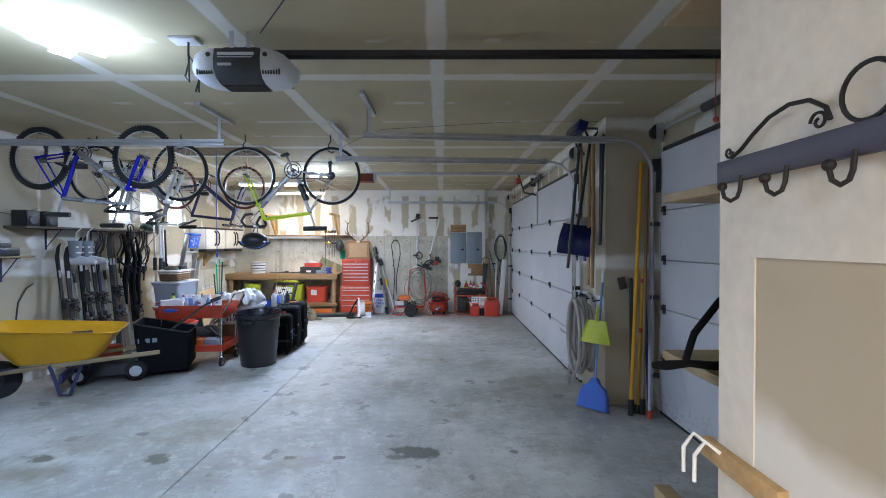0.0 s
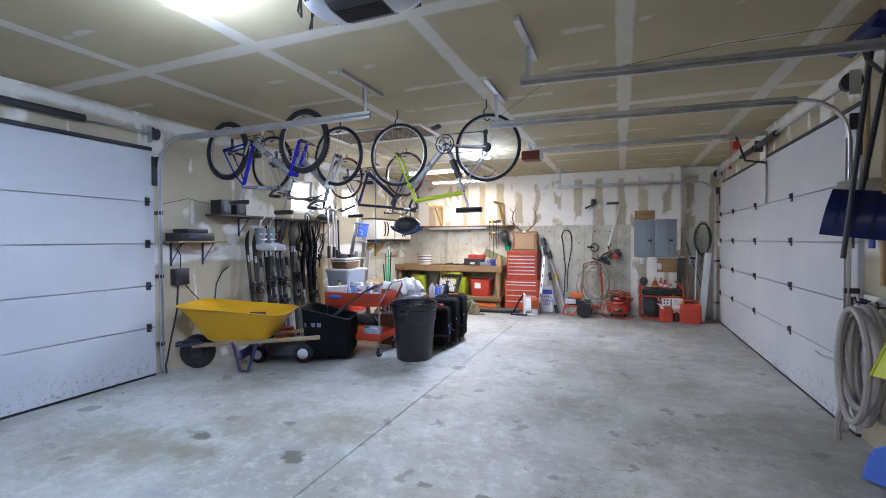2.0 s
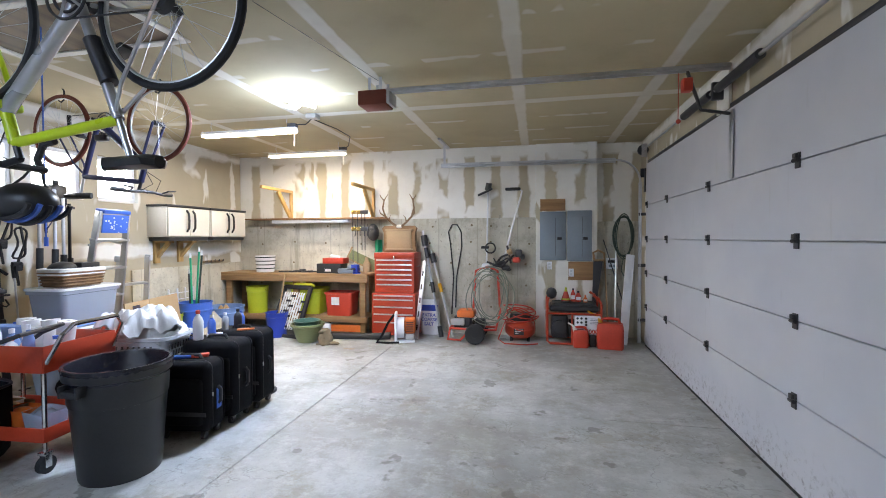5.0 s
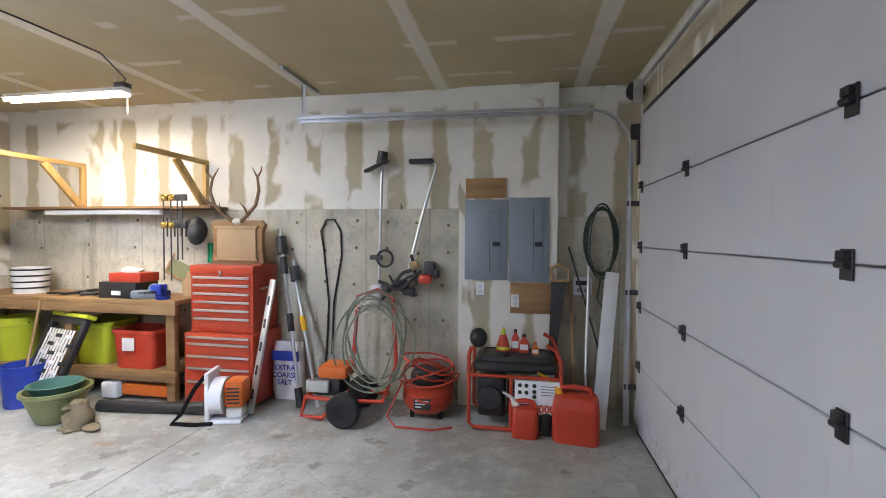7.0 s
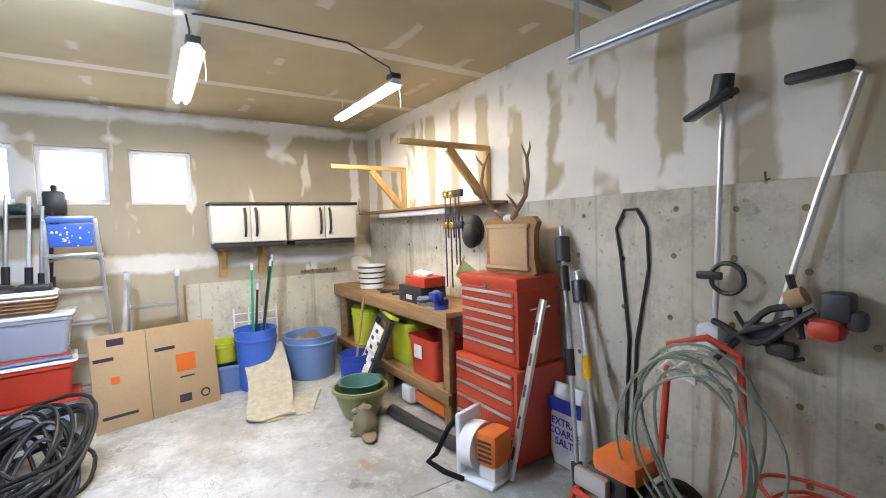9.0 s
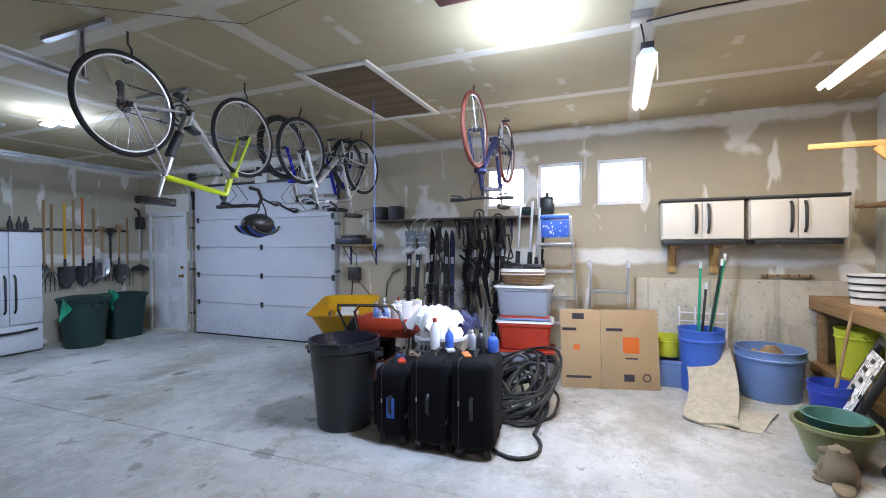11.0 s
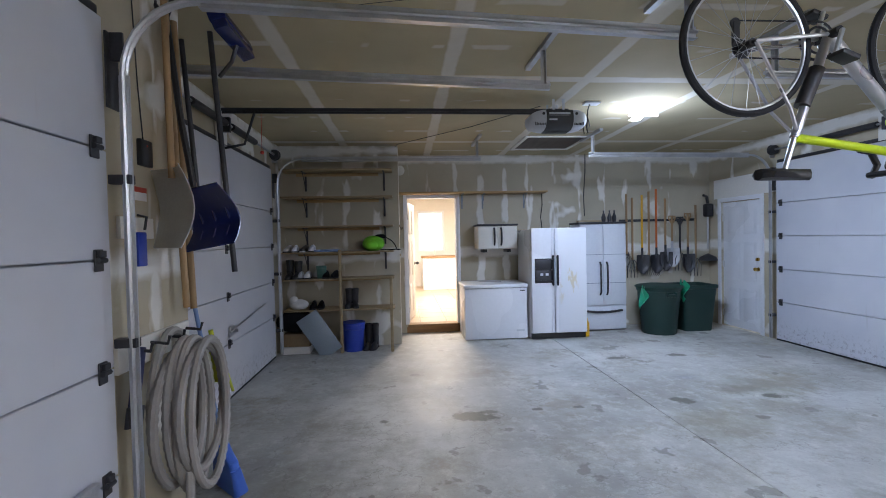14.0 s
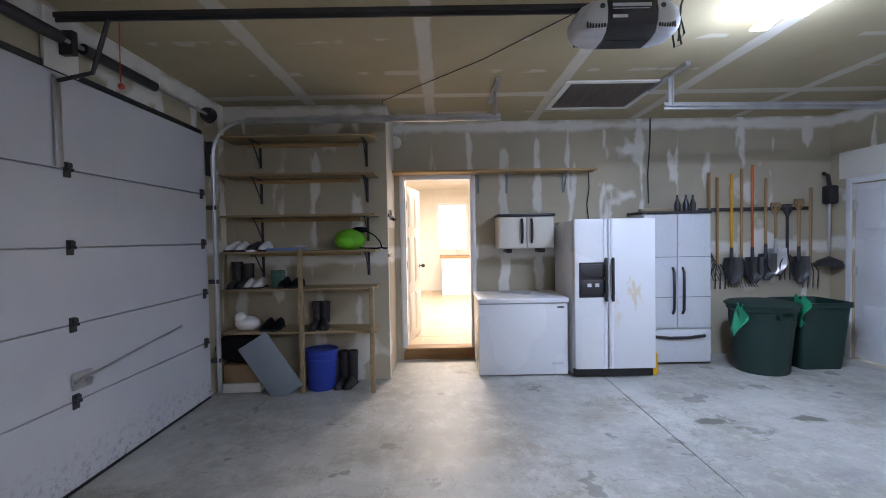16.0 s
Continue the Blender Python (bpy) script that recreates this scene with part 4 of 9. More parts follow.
part("strap", Bm().tube([(-0.12, 0.02, 0.22), (-0.22, 0.01, 0.20), (-0.31, 0.0, 0.15), (-0.37, 0.0, 0.08), (-0.39, 0.0, 0.022)], 0.008, 6), "blackmatt", o)
part("webbing", Bm().tube([(-0.08, 0.03, 0.02), (-0.24, 0.02, 0.014), (-0.32, 0.0, 0.010), (-0.38, 0.0, 0.016), (-0.43, 0.005, 0.010), (-0.465, 0.0, 0.012)], [0.007, 0.008, 0.010, 0.008, 0.011, 0.007], 7), "blackmatt", o)


def bucket(m, r, h, mat_name, label, lid=None, handle=True, name="bucket", cat="bucket"):
    b = thing(name, m, label, cat)
    part("body", Bm().lathe([(0, 0), (r * 0.86, 0), (r * 0.88, 0.01), (r * 0.97, h * 0.80), (r * 1.03, h * 0.81), (r * 1.03, h * 0.84), (r, h * 0.85), (r, h * 0.97), (r * 1.04, h * 0.975), (r * 1.04, h), (r * 0.97, h), (r * 0.84, 0.012), (0, 0.012)]), mat_name, b)
    if lid:
        part("lid", Bm().lathe([(0, h + 0.002), (r * 1.06, h + 0.002), (r * 1.06, h + 0.022), (r * 0.9, h + 0.024), (r * 0.88, h + 0.014), (0, h + 0.014)]), lid, b)
    if handle:
        part("bail", Bm().tube([(r * 1.02 * math.cos(a), r * 1.05 * math.sin(a) * 0.75 - 0.0 - r * 0.25, h * 0.9 - r * 0.75 * abs(math.sin(a))) for a in [math.pi * k / 12 for k in range(13)]], 0.004, 5), "steel", b)
    return b


bucket(pose(0.66, BY + 0.22, 0), 0.155, 0.37, "blue", "blue plastic bucket with lid under the shelves", "blue")
# cartons and covers heaped below the shelves
for x0, x1, z0, z1, mt, rz in ((1.24, 1.60, 0.0, 0.09, "cloth", 3), (1.22, 1.58, 0.10, 0.27, "card2", -4)):
    o = thing("carton", pose((x0 + x1) / 2, BY + 0.19, z0, 0, 0, rz), "flattened old cardboard carton on the floor", "box")
    part("box", Bm().box(-0.18, 0.18, -0.15, 0.15, 0, z1 - z0, 0.004), mt, o)
    part("flap", Bm().box(-0.17, 0.0, -0.14, 0.14, z1 - z0 + 0.001, z1 - z0 + 0.005), mt, o)
solo("folded_cover", Bm().ball((0, 0, 0.16), 0.2, 1.4, 0.75, 0.75, 18, 10).ball((-0.2, 0.1, 0.1), 0.15, 1.0, 0.8, 0.7), "blackmatt", "heap of dark folded covers under the shelves", "cover", m=pose(1.42, BY + 0.25, 0.27))
solo("leaning_board", Bm().box(-0.15, 0.15, -0.012, 0.012, 0, 0.62, 0.004), "grey", "thin grey board leaning under the shelves", "board", m=pose(0.92, BY + 0.42, 0.012, 0, 32, 8))
solo("blue_folder", Bm().box(-0.16, 0.16, -0.11, 0.11, 0, 0.03, 0.004), "paleblue", "flat pale blue box on the shelf", "box", m=pose(1.0, BY + 0.18, 1.375))
bucket(pose(1.08, BY + 0.2, 1.01), 0.07, 0.17, "tealpot", "small teal bucket on the shelf", None, False)
solo("white_bag", Bm().ball((0, 0, 0.06), 0.1, 1.3, 1.0, 0.75).ball((0.06, 0.03, 0.12), 0.06, 1, 1, 1), "cloth", "crumpled white bag on the shelf", "bag", m=pose(1.40, BY + 0.18, 0.59))

# coat hooks on the boxed-out wall, beside the house door
o = thing("coat_rack", pose(BX, 0.66, 1.722, 0, 0, 90) @ Matrix.Diagonal((0.36, 0.36, 0.36, 1)), "dark board coat rack with wrought-iron scrolls and hooks", "coat rack")
part("board", Bm().box(-1.05, 0.19, 0.022, 0.05, -0.045, 0.045, 0.004), "plum", o, "dark purple board")
part("spacer", Bm().box(-0.02, 0.19, 0.0, 0.022, -0.035, 0.035), "pine", o)
spiral = lambda cx, cz, r0, turns, a0, s: [(cx + (r0 * (1 - 0.75 * k / 24)) * math.cos(a0 + s * turns * 2 * math.pi * k / 24), 0.036, cz + (r0 * (1 - 0.75 * k / 24)) * math.sin(a0 + s * turns * 2 * math.pi * k / 24)) for k in range(25)]
sc = Bm()
sc.tube(arc((-0.44, 0.036, 0.125), 0.078, 0, 360, 28)[:-1], 0.007, 7, True)
sc.tube([(0.12, 0.036, 0.052), (0.06, 0.036, 0.075), (0.0, 0.036, 0.115), (-0.08, 0.036, 0.155), (-0.17, 0.036, 0.172), (-0.25, 0.036, 0.16), (-0.31, 0.036, 0.12), (-0.325, 0.036, 0.08)], 0.0075, 8)
sc.tube(spiral(0.135, 0.076, 0.024, 1.2, math.pi, 1), 0.005, 6)
sc.tube(spiral(-0.285, 0.085, 0.032, 1.2, 0, 1), 0.005, 6)
sc.tube(spiral(-0.575, 0.085, 0.032, 1.2, 0, -1), 0.005, 6)
part("scrollwork", sc, "iron", o, "black wrought-iron scrollwork")
for x in (0.04, -0.18, -0.42, -0.66, -0.90):
    h = Bm().tube([(x, 0.05, -0.03), (x, 0.056, -0.085), (x, 0.066, -0.112), (x, 0.090, -0.126), (x, 0.114, -0.112), (x, 0.122, -0.082)], 0.0075, 8)
    h.ball((x, 0.122, -0.072), 0.017)
    part("hook", h, "iron", o, "black iron hook with round tip")
o = thing("wire_bracket", pose(BX, 0.69, 1.285) @ Matrix.Diagonal((0.5, 0.5, 0.5, 1)), "white bent wire hook on a wooden block", "hook")
part("block", Bm().box(-0.03, 0, -0.16, 0.16, 0, 0.06, 0.004), "pine", o)
part("wire", Bm().tube([(-0.032, 0.12, 0.05), (-0.07, 0.13, 0.08), (-0.09, 0.15, 0.03), (-0.09, 0.15, -0.05)], 0.006, 6).tube([(-0.032, 0.06, 0.05), (-0.07, 0.07, 0.08), (-0.09, 0.09, 0.03), (-0.09, 0.09, -0.05)], 0.006, 6), "white", o)
solo("doorbell_chime", Bm().lathe([(0, 0), (0.075, 0), (0.08, 0.02), (0.06, 0.035), (0, 0.035)], 20), "offwhite", "round off-white alarm sounder high on the wall", "alarm", m=pose(-0.02, 0.0, 2.63, -90, 0, 0))

# bins and garden tools


def trash_bin(m, w, d, h, mat_name, label, square=False):
    t = thing("trash_bin", m, label, "trash bin")
    if square:
        secs = [[(x, y, z) for x, y in rounded(w * k, d * k, 0.06 * k, 4)] for k, z in ((0.78, 0.0), (0.80, 0.02), (0.98, h - 0.06), (1.06, h - 0.05), (1.06, h), (1.0, h), (0.8, 0.05), (0.74, 0.02))]
        part("body", Bm().loft(secs), mat_name, t)
    else:
        r = w / 2
        part("body", Bm().lathe([(0, 0), (r * 0.78, 0), (r * 0.80, 0.02), (r * 0.93, h * 0.68), (r * 0.96, h * 0.70), (r * 0.985, h - 0.07), (r * 1.04, h - 0.06), (r * 1.05, h), (r * 1.0, h + 0.005), (r * 0.96, h - 0.02), (r * 0.76, 0.03), (0, 0.03)], 36), mat_name, t)
        for s in (-1, 1):
            part("handle", Bm().box(-0.07, 0.07, s * r * 1.0, s * (r * 1.0 + 0.05), h - 0.13, h - 0.09, 0.01).box(-0.07, -0.05, s * r * 0.97, s * (r * 1.0 + 0.05), h - 0.13, h - 0.06, 0.006).box(0.05, 0.07, s * r * 0.97, s * (r * 1.0 + 0.05), h - 0.13, h - 0.06, 0.006), mat_name, t)
    return t


t = trash_bin(pose(-3.98, 0.66, 0), 0.62, 0.62, 0.72, "binGreen", "round dark green trash bin with lid and green bag")
part("lid", Bm().lathe([(0, 0.76), (0.2, 0.755), (0.32, 0.735), (0.345, 0.72), (0.345, 0.71), (0, 0.71)], 36), "binGreen", t)
for s, zz in ((-1, 0.60), (1, 0.52)):
    part("bag_end", Bm().grid(lambda u, v, s=s, zz=zz: Vector((s * (0.31 + 0.05 * math.sin(7 * v + s) * u + 0.03 * v), 0.06 + 0.17 * u - 0.05 * v, zz + 0.05 + 0.30 * (0.5 - v) + 0.03 * math.sin(8 * u))), 10, 10, 0.004), "teal", t, "green plastic bag end")
t = trash_bin(pose(-4.62, 0.50, 0), 0.56, 0.50, 0.72, "binGreen", "square dark green trash bin standing against the wall", True)
o = thing("tool_rack", Matrix(), "dark rail with hooks for garden tools", "rack")
part("rail", Bm().box(-5.05, -3.68, 0, 0.03, 1.74, 1.78, 0.003), "steel", o)


def long_tool(name, x, y, z0, z1, mat_name, head, label, lean=0.0, dy=0.0):
    """A tool with a long handle that stands on its head or hangs head down."""
    t = thing(name, pose(x, y, z0, 0, lean, 0), label, name.replace("_", " "), "garden tools")
    L = z1 - z0
    part("handle", Bm().cyl((0, 0, 0.30), (0, dy, L), 0.016, 0.018, 10), mat_name, t)
    if head == "shovel":
        b = Bm().grid(lambda u, v: Vector(((u - 0.5) * 0.23 * min(1.0, 0.25 + 2.3 * v) , -0.02 + 0.05 * (4 * (u - 0.5) ** 2), 0.32 * v)), 8, 8, 0.003)
        b.cyl((0, 0, 0.26), (0, 0, 0.44), 0.02, 0.018, 10)
        part("blade", b, "galv" if "bright" in label else "steel", t)
    elif head == "fork":
        for k in range(4):
            b = Bm().tube([(-0.09 + 0.06 * k, 0, 0.0), (-0.09 + 0.06 * k, 0.01, 0.2), (-0.03 + 0.02 * k, 0, 0.30)], 0.007, 6)
            part("tine", b, "steel", t)
    elif head == "rake":
        for k in range(11):
            a = (k - 5) / 5
            part("tine", Bm().tube([(0.18 * a, 0.03, 0.0), (0.16 * a, 0.0, 0.06), (0.02 * a, 0, 0.34)], 0.004, 5), "steel", t)
    if "D-handle" in label:
        part("grip", Bm().tube([(0, dy, L - 0.14), (-0.055, dy, L - 0.04), (-0.055, dy, L), (0.055, dy, L), (0.055, dy, L - 0.04), (0, dy, L - 0.14)], 0.012, 7), mat_name, t)
    return t


for name, x, z0, z1, mt, hd, lab in (("rake", -3.78, 0.9, 2.20, "handlewood", "rake", "old rake with long wooden handle"), ("hoe", -3.88, 0.8, 2.14, "handlewood", "fork", "garden fork with pale wooden handle"),
                                     ("shovel", -4.05, 0.86, 2.18, "yellow", "shovel", "round shovel with yellow fibreglass handle"), ("rake", -4.17, 0.82, 2.24, "handlewood", "rake", "leaf rake with dark handle"),
                                     ("shovel", -4.30, 0.86, 2.28, "orange", "shovel", "round shovel with orange handle"), ("shovel", -4.46, 0.90, 2.12, "handlewood", "shovel", "worn square shovel with wooden handle"),
                                     ("shovel", -4.58, 0.96, 1.82, "handlewood", "shovel", "bright scoop shovel with D-handle"), ("garden_fork", -4.72, 0.90, 1.80, "black", "fork", "spading fork with black D-handle"),
                                     ("shovel", -4.86, 0.86, 1.86, "handlewood", "shovel", "dark spade with wooden D-handle"), ("rake", -5.0, 0.8, 2.0, "handlewood", "fork", "grey wooden handled cultivator")):
    long_tool(name, x, 0.07, z0, z1, mt, hd, lab)
o = thing("string_trimmer", pose(XL + 0.10, 0.10, 0.9), "electric string trimmer hung in the corner", "string trimmer")
part("shaft", Bm().cyl((0, 0, 0.35), (0, 0, 1.05), 0.016, seg=10), "alu", o)
part("motor", Bm().box(-0.06, 0.06, -0.05, 0.07, 0.90, 1.12, 0.025).tube([(0, 0, 1.12), (0.02, 0.0, 1.24), (0.09, 0.02, 1.26)], 0.022, 8), "black", o)
part("guard", Bm().lathe([(0, 0.28), (0.12, 0.22), (0.15, 0.16), (0.14, 0.16), (0, 0.26)], 20), "steel", o)
solo("yellow_bottle", Bm().lathe([(0, 0), (0.045, 0), (0.045, 0.2), (0.02, 0.25), (0.02, 0.28), (0, 0.28)], 14), "yellow", "slim yellow bottle on the floor", "bottle", m=pose(-2.79, 0.72, 0))
for x, mt in ((-3.30, "steel"), (-3.40, "steel"), (-3.48, "black")):
    solo("tool_bottle", Bm().lathe([(0, 0), (0.03, 0), (0.035, 0.08), (0.012, 0.15), (0.012, 0.19), (0, 0.19)], 12), mt, "dark bottle on the cabinet", "bottle", m=pose(x, 0.25, 1.735))
solo("wood_offcut", Bm().box(-0.2, 0.2, -0.04, 0.04, 0, 0.035, 0.003), "shelfwood", "short wood offcut on the cabinet", "offcut", m=pose(-3.08, 0.2, 1.735))
solo("opener_cord", Bm().tube([(-3.08, 0.012, 1.85), (-3.07, 0.012, 2.2), (-3.1, 0.012, 2.6), (-3.1, 0.02, CEIL)], 0.008, 6), "cordblk", "black cable running up the wall", "cable")
solo("fridge_cord", Bm().tube([(-2.35, 0.012, 1.66), (-2.33, 0.012, 1.85), (-2.36, 0.012, 2.05), (-2.35, 0.012, 2.26)], 0.006, 6), "cordblk", "thin cable on the wall above the refrigerator", "cable")

# ---- along the far wall ----


def words(text, size, material, parent, m, bold=0.0):
    c = bpy.data.curves.new("lettering", "FONT")
    c.body, c.size, c.align_x, c.align_y, c.extrude, c.offset = text, size, "CENTER", "CENTER", 0.0008, bold
    c.materials.append(M[material])
    o = new("lettering", c)
    o.parent = parent
    o.matrix_basis = m
    return o


def tote(m, w, d, h, mat_name, lid, label, name="storage_tote"):
    t = thing(name, m, label, "storage box")
    secs = [[(x, y, z) for x, y in rounded(w * k, d * k, 0.05, 4)] for k, z in ((0.86, 0), (0.88, 0.012), (0.97, h - 0.035), (1.03, h - 0.03), (1.03, h), (0.97, h), (0.86, 0.02))]
    part("body", Bm().loft(secs), mat_name, t)
    if lid:
        part("lid", Bm().loft([[(x, y, z) for x, y in rounded(w * k, d * k, 0.05, 4)] for k, z in ((1.04, h + 0.001), (1.07, h + 0.004), (1.07, h + 0.022), (1.0, h + 0.028), (0.96, h + 0.022))]), lid, t)
    return t


b = thing("workbench", pose(-5.28, 9.95, 0), "rough timber workbench with lower shelf", "workbench")
part("top", Bm().box(0, 2.50, -0.02, 0.50, 0.905, 0.945, 0.004), "bench", b)
part("apron", Bm().box(0, 2.50, -0.02, 0.02, 0.815, 0.904, 0.004), "bench", b)
part("lower_shelf", Bm().box(0.02, 2.46, 0.02, 0.49, 0.27, 0.29), "bench", b)
part("lower_rail", Bm().box(0.02, 2.49, -0.015, 0.022, 0.20, 0.285, 0.004), "bench", b)
for x in (0.05, 1.25, 2.36):
    for y in (0.03, 0.42):
        part("leg", Bm().box(x, x + 0.09, y, y + 0.06, 0, 0.90, 0.004), "bench", b)

t = thing("tool_chest", pose(-2.38, 10.0, 0), "tall red steel tool chest with chrome drawer edges", "tool chest")
part("cabinet", Bm().box(-0.34, 0.34, -0.03, 0.44, 0.03, 0.66, 0.008), "red", t)
part("top_chest", Bm().box(-0.31, 0.31, 0.02, 0.42, 0.665, 1.245, 0.008), "red", t)
part("lid", Bm().box(-0.315, 0.315, 0.01, 0.425, 1.18, 1.265, 0.01), "red", t)
for y, xs, zz in ((-0.03, 0.31, (0.05, 0.24, 0.36, 0.47, 0.58, 0.64)), (0.02, 0.28, (0.70, 0.80, 0.875, 0.95, 1.025, 1.10, 1.17))):
    for z0, z1 in zip(zz, zz[1:]):
        dr = part("drawer", Bm().box(-xs, xs, y - 0.008, y, z0 + 0.004, z1 - 0.004, 0.003), "red", t)
        part("pull", Bm().box(-xs + 0.005, xs - 0.005, y - 0.024, y - 0.008, z1 - 0.026, z1 - 0.006, 0.003), "alu", dr, "chrome drawer edge")
part("latch", Bm().box(-0.012, 0.012, 0.0, 0.012, 1.16, 1.215, 0.003), "chrome", t)
for s in (-1, 1):
    part("side_handle", Bm().tube([(s * 0.31, 0.14, 1.05), (s * 0.335, 0.15, 1.06), (s * 0.335, 0.29, 1.06), (s * 0.31, 0.30, 1.05)], 0.008, 6), "chrome", t)
for x in (-0.28, 0.28):
    for y in (0.03, 0.38):
        part("caster", Bm().cyl((x - 0.015, y, 0.02), (x + 0.015, y, 0.02), 0.02, seg=12), "rubber", t)

# mounted antlers on the chest
a = thing("antler_mount", pose(-2.36, 10.22, 1.265), "pair of antlers on a wooden shield box", "antlers")
part("shield", Bm().loft([[(x, y, z) for x, z in ((-0.27, 0.02), (-0.24, 0.0), (0.24, 0.0), (0.27, 0.02), (0.25, 0.12), (0.25, 0.30), (0.28, 0.37), (0.24, 0.41), (-0.24, 0.41), (-0.28, 0.37), (-0.25, 0.30), (-0.25, 0.12))] for y in (0.0, 0.05)]), "ply", a)
part("front_panel", Bm().box(-0.20, 0.20, -0.02, 0.0, 0.06, 0.33, 0.004).box(-0.22, 0.22, -0.035, 0.0, 0.035, 0.06, 0.004).box(-0.22, 0.22, -0.03, 0.0, 0.33, 0.36, 0.004), "tan", a)
for s in (-1, 1):
    pts = [(s * 0.04, 0, 0.40), (s * 0.12, -0.02, 0.46), (s * 0.21, -0.03, 0.55), (s * 0.25, -0.04, 0.68), (s * 0.23, -0.03, 0.80), (s * 0.17, -0.02, 0.90)]
    an = Bm().tube(pts, [0.02, 0.017, 0.016, 0.014, 0.011, 0.003], 7)
    an.tube([pts[1], (s * 0.13, -0.08, 0.52), (s * 0.10, -0.11, 0.57)], [0.012, 0.009, 0.002], 6)
    an.tube([pts[2], (s * 0.27, -0.09, 0.60), (s * 0.28, -0.12, 0.66)], [0.012, 0.009, 0.002], 6)
    an.tube([pts[4], (s * 0.28, -0.05, 0.86), (s * 0.29, -0.06, 0.90)], [0.01, 0.007, 0.002], 6)
    part("antler", an, "bone", a, "brown pointed antler")
part("skull_cap", Bm().ball((0, 0, 0.40), 0.05, 1, 0.7, 0.6), "offwhite", a)

# long dark shelf over the bench and the two pine brackets above it
s = thing("long_shelf", Matrix(), "long dark shelf with a slim fluorescent fixture under it", "shelf")
part("board", Bm().box(-5.02, -2.62, YF - 0.28, YF - 0.013, 1.79, 1.815, 0.003), "ply", s)
part("under_light", Bm().box(-4.55, -3.20, YF - 0.24, YF - 0.12, 1.735, 1.785, 0.008), "white", s, "unlit white strip light")
for x in (-4.32, -2.86):
    k = thing("timber_bracket", pose(x, YF, 1.80), "pine timber bracket on the wall", "bracket", "pine brackets")
    part("arm", Bm().box(-0.02, 0.02, -0.86, 0.0, 0.44, 0.485, 0.003), "piney", k)
    part("upright", Bm().box(-0.02, 0.02, -0.05, 0.0, 0.03, 0.44, 0.003), "pinez", k)
    part("brace", Bm().box(-0.018, 0.018, -0.035, 0.035, 0, 0.55, 0.003, m=pose(0, -0.05, 0.03, 42, 0, 0)), "pinez", k)

# on, under and beside the bench
c = thing("striped_basket", pose(-4.62, 10.15, 0.945), "white basket with black stripes on the bench", "basket")
part("body", Bm().lathe([(0, 0), (0.135, 0), (0.155, 0.26), (0.147, 0.26), (0.128, 0.01), (0, 0.01)]), "cloth", c)
for z in (0.05, 0.11, 0.17, 0.23):
    part("stripe", Bm().lathe([(0.135 + 0.02 * z / 0.26, z), (0.141 + 0.02 * z / 0.26, z), (0.142 + 0.02 * z / 0.26, z + 0.016), (0.136 + 0.02 * z / 0.26, z + 0.016)]), "black", c)
c = thing("shoe_box", pose(-3.42, 10.1, 0.945), "black shoe box under a red box on the bench", "box")
part("box", Bm().box(-0.2, 0.2, -0.13, 0.13, 0, 0.15, 0.005), "black", c)
part("label", Bm().box(-0.06, 0.04, -0.133, -0.13, 0.03, 0.07), "white", c)
c = thing("tissue_box", pose(-3.36, 10.1, 1.095), "small red box with papers", "box")
part("box", Bm().box(-0.17, 0.17, -0.11, 0.11, 0, 0.085, 0.005), "redplastic", c)
part("paper", Bm().box(-0.10, 0.05, -0.05, 0.05, 0.085, 0.12, 0.004, m=pose(0, 0, 0, 8, 10, 20)), "cloth", c)
c = thing("bench_vise", pose(-2.98, 10.02, 0.945), "blue bench vise bolted to the bench", "vise")
part("base", Bm().cyl((0, 0, 0), (0, 0, 0.03), 0.06).box(-0.04, 0.04, -0.05, 0.05, 0.03, 0.08, 0.008), "blue", c)
for y in (-0.09, -0.03):
    part("jaw", Bm().box(-0.05, 0.05, y, y + 0.03, 0.06, 0.14, 0.006), "blue", c)
part("screw_bar", Bm().cyl((0, -0.2, 0.08), (0, 0, 0.08), 0.012).cyl((-0.07, -0.19, 0.08), (0.07, -0.19, 0.08), 0.006), "steel", c)
solo("spray_jug", Bm().lathe([(0, 0), (0.06, 0), (0.062, 0.13), (0.03, 0.19), (0.022, 0.24), (0, 0.24)], 16), "tan", "orange plastic jug on the bench", "jug", m=pose(-2.92, 10.28, 0.945))
solo("power_sander", Bm().box(-0.14, 0.14, -0.05, 0.05, 0, 0.08, 0.025).ball((0.05, 0, 0.09), 0.05), "grey", "grey hand power tool on the bench", "power tool", m=pose(-3.14, 10.03, 0.945, 0, 0, 20))
for x, z, rz in ((-4.2, 0.945, 20), (-3.95, 0.945, -10), (-3.8, 0.947, 35), (-4.05, 0.955, 80)):
    solo("hand_tool", Bm().box(-0.16, 0.16, -0.02, 0.02, 0, 0.02, 0.006).box(0.08, 0.17, -0.035, 0.035, 0.0, 0.03, 0.008), "steel", "dark hand tool lying on the bench", "hand tool", "hand tools on the bench", m=pose(x, 10.15, z, 0, 0, rz))
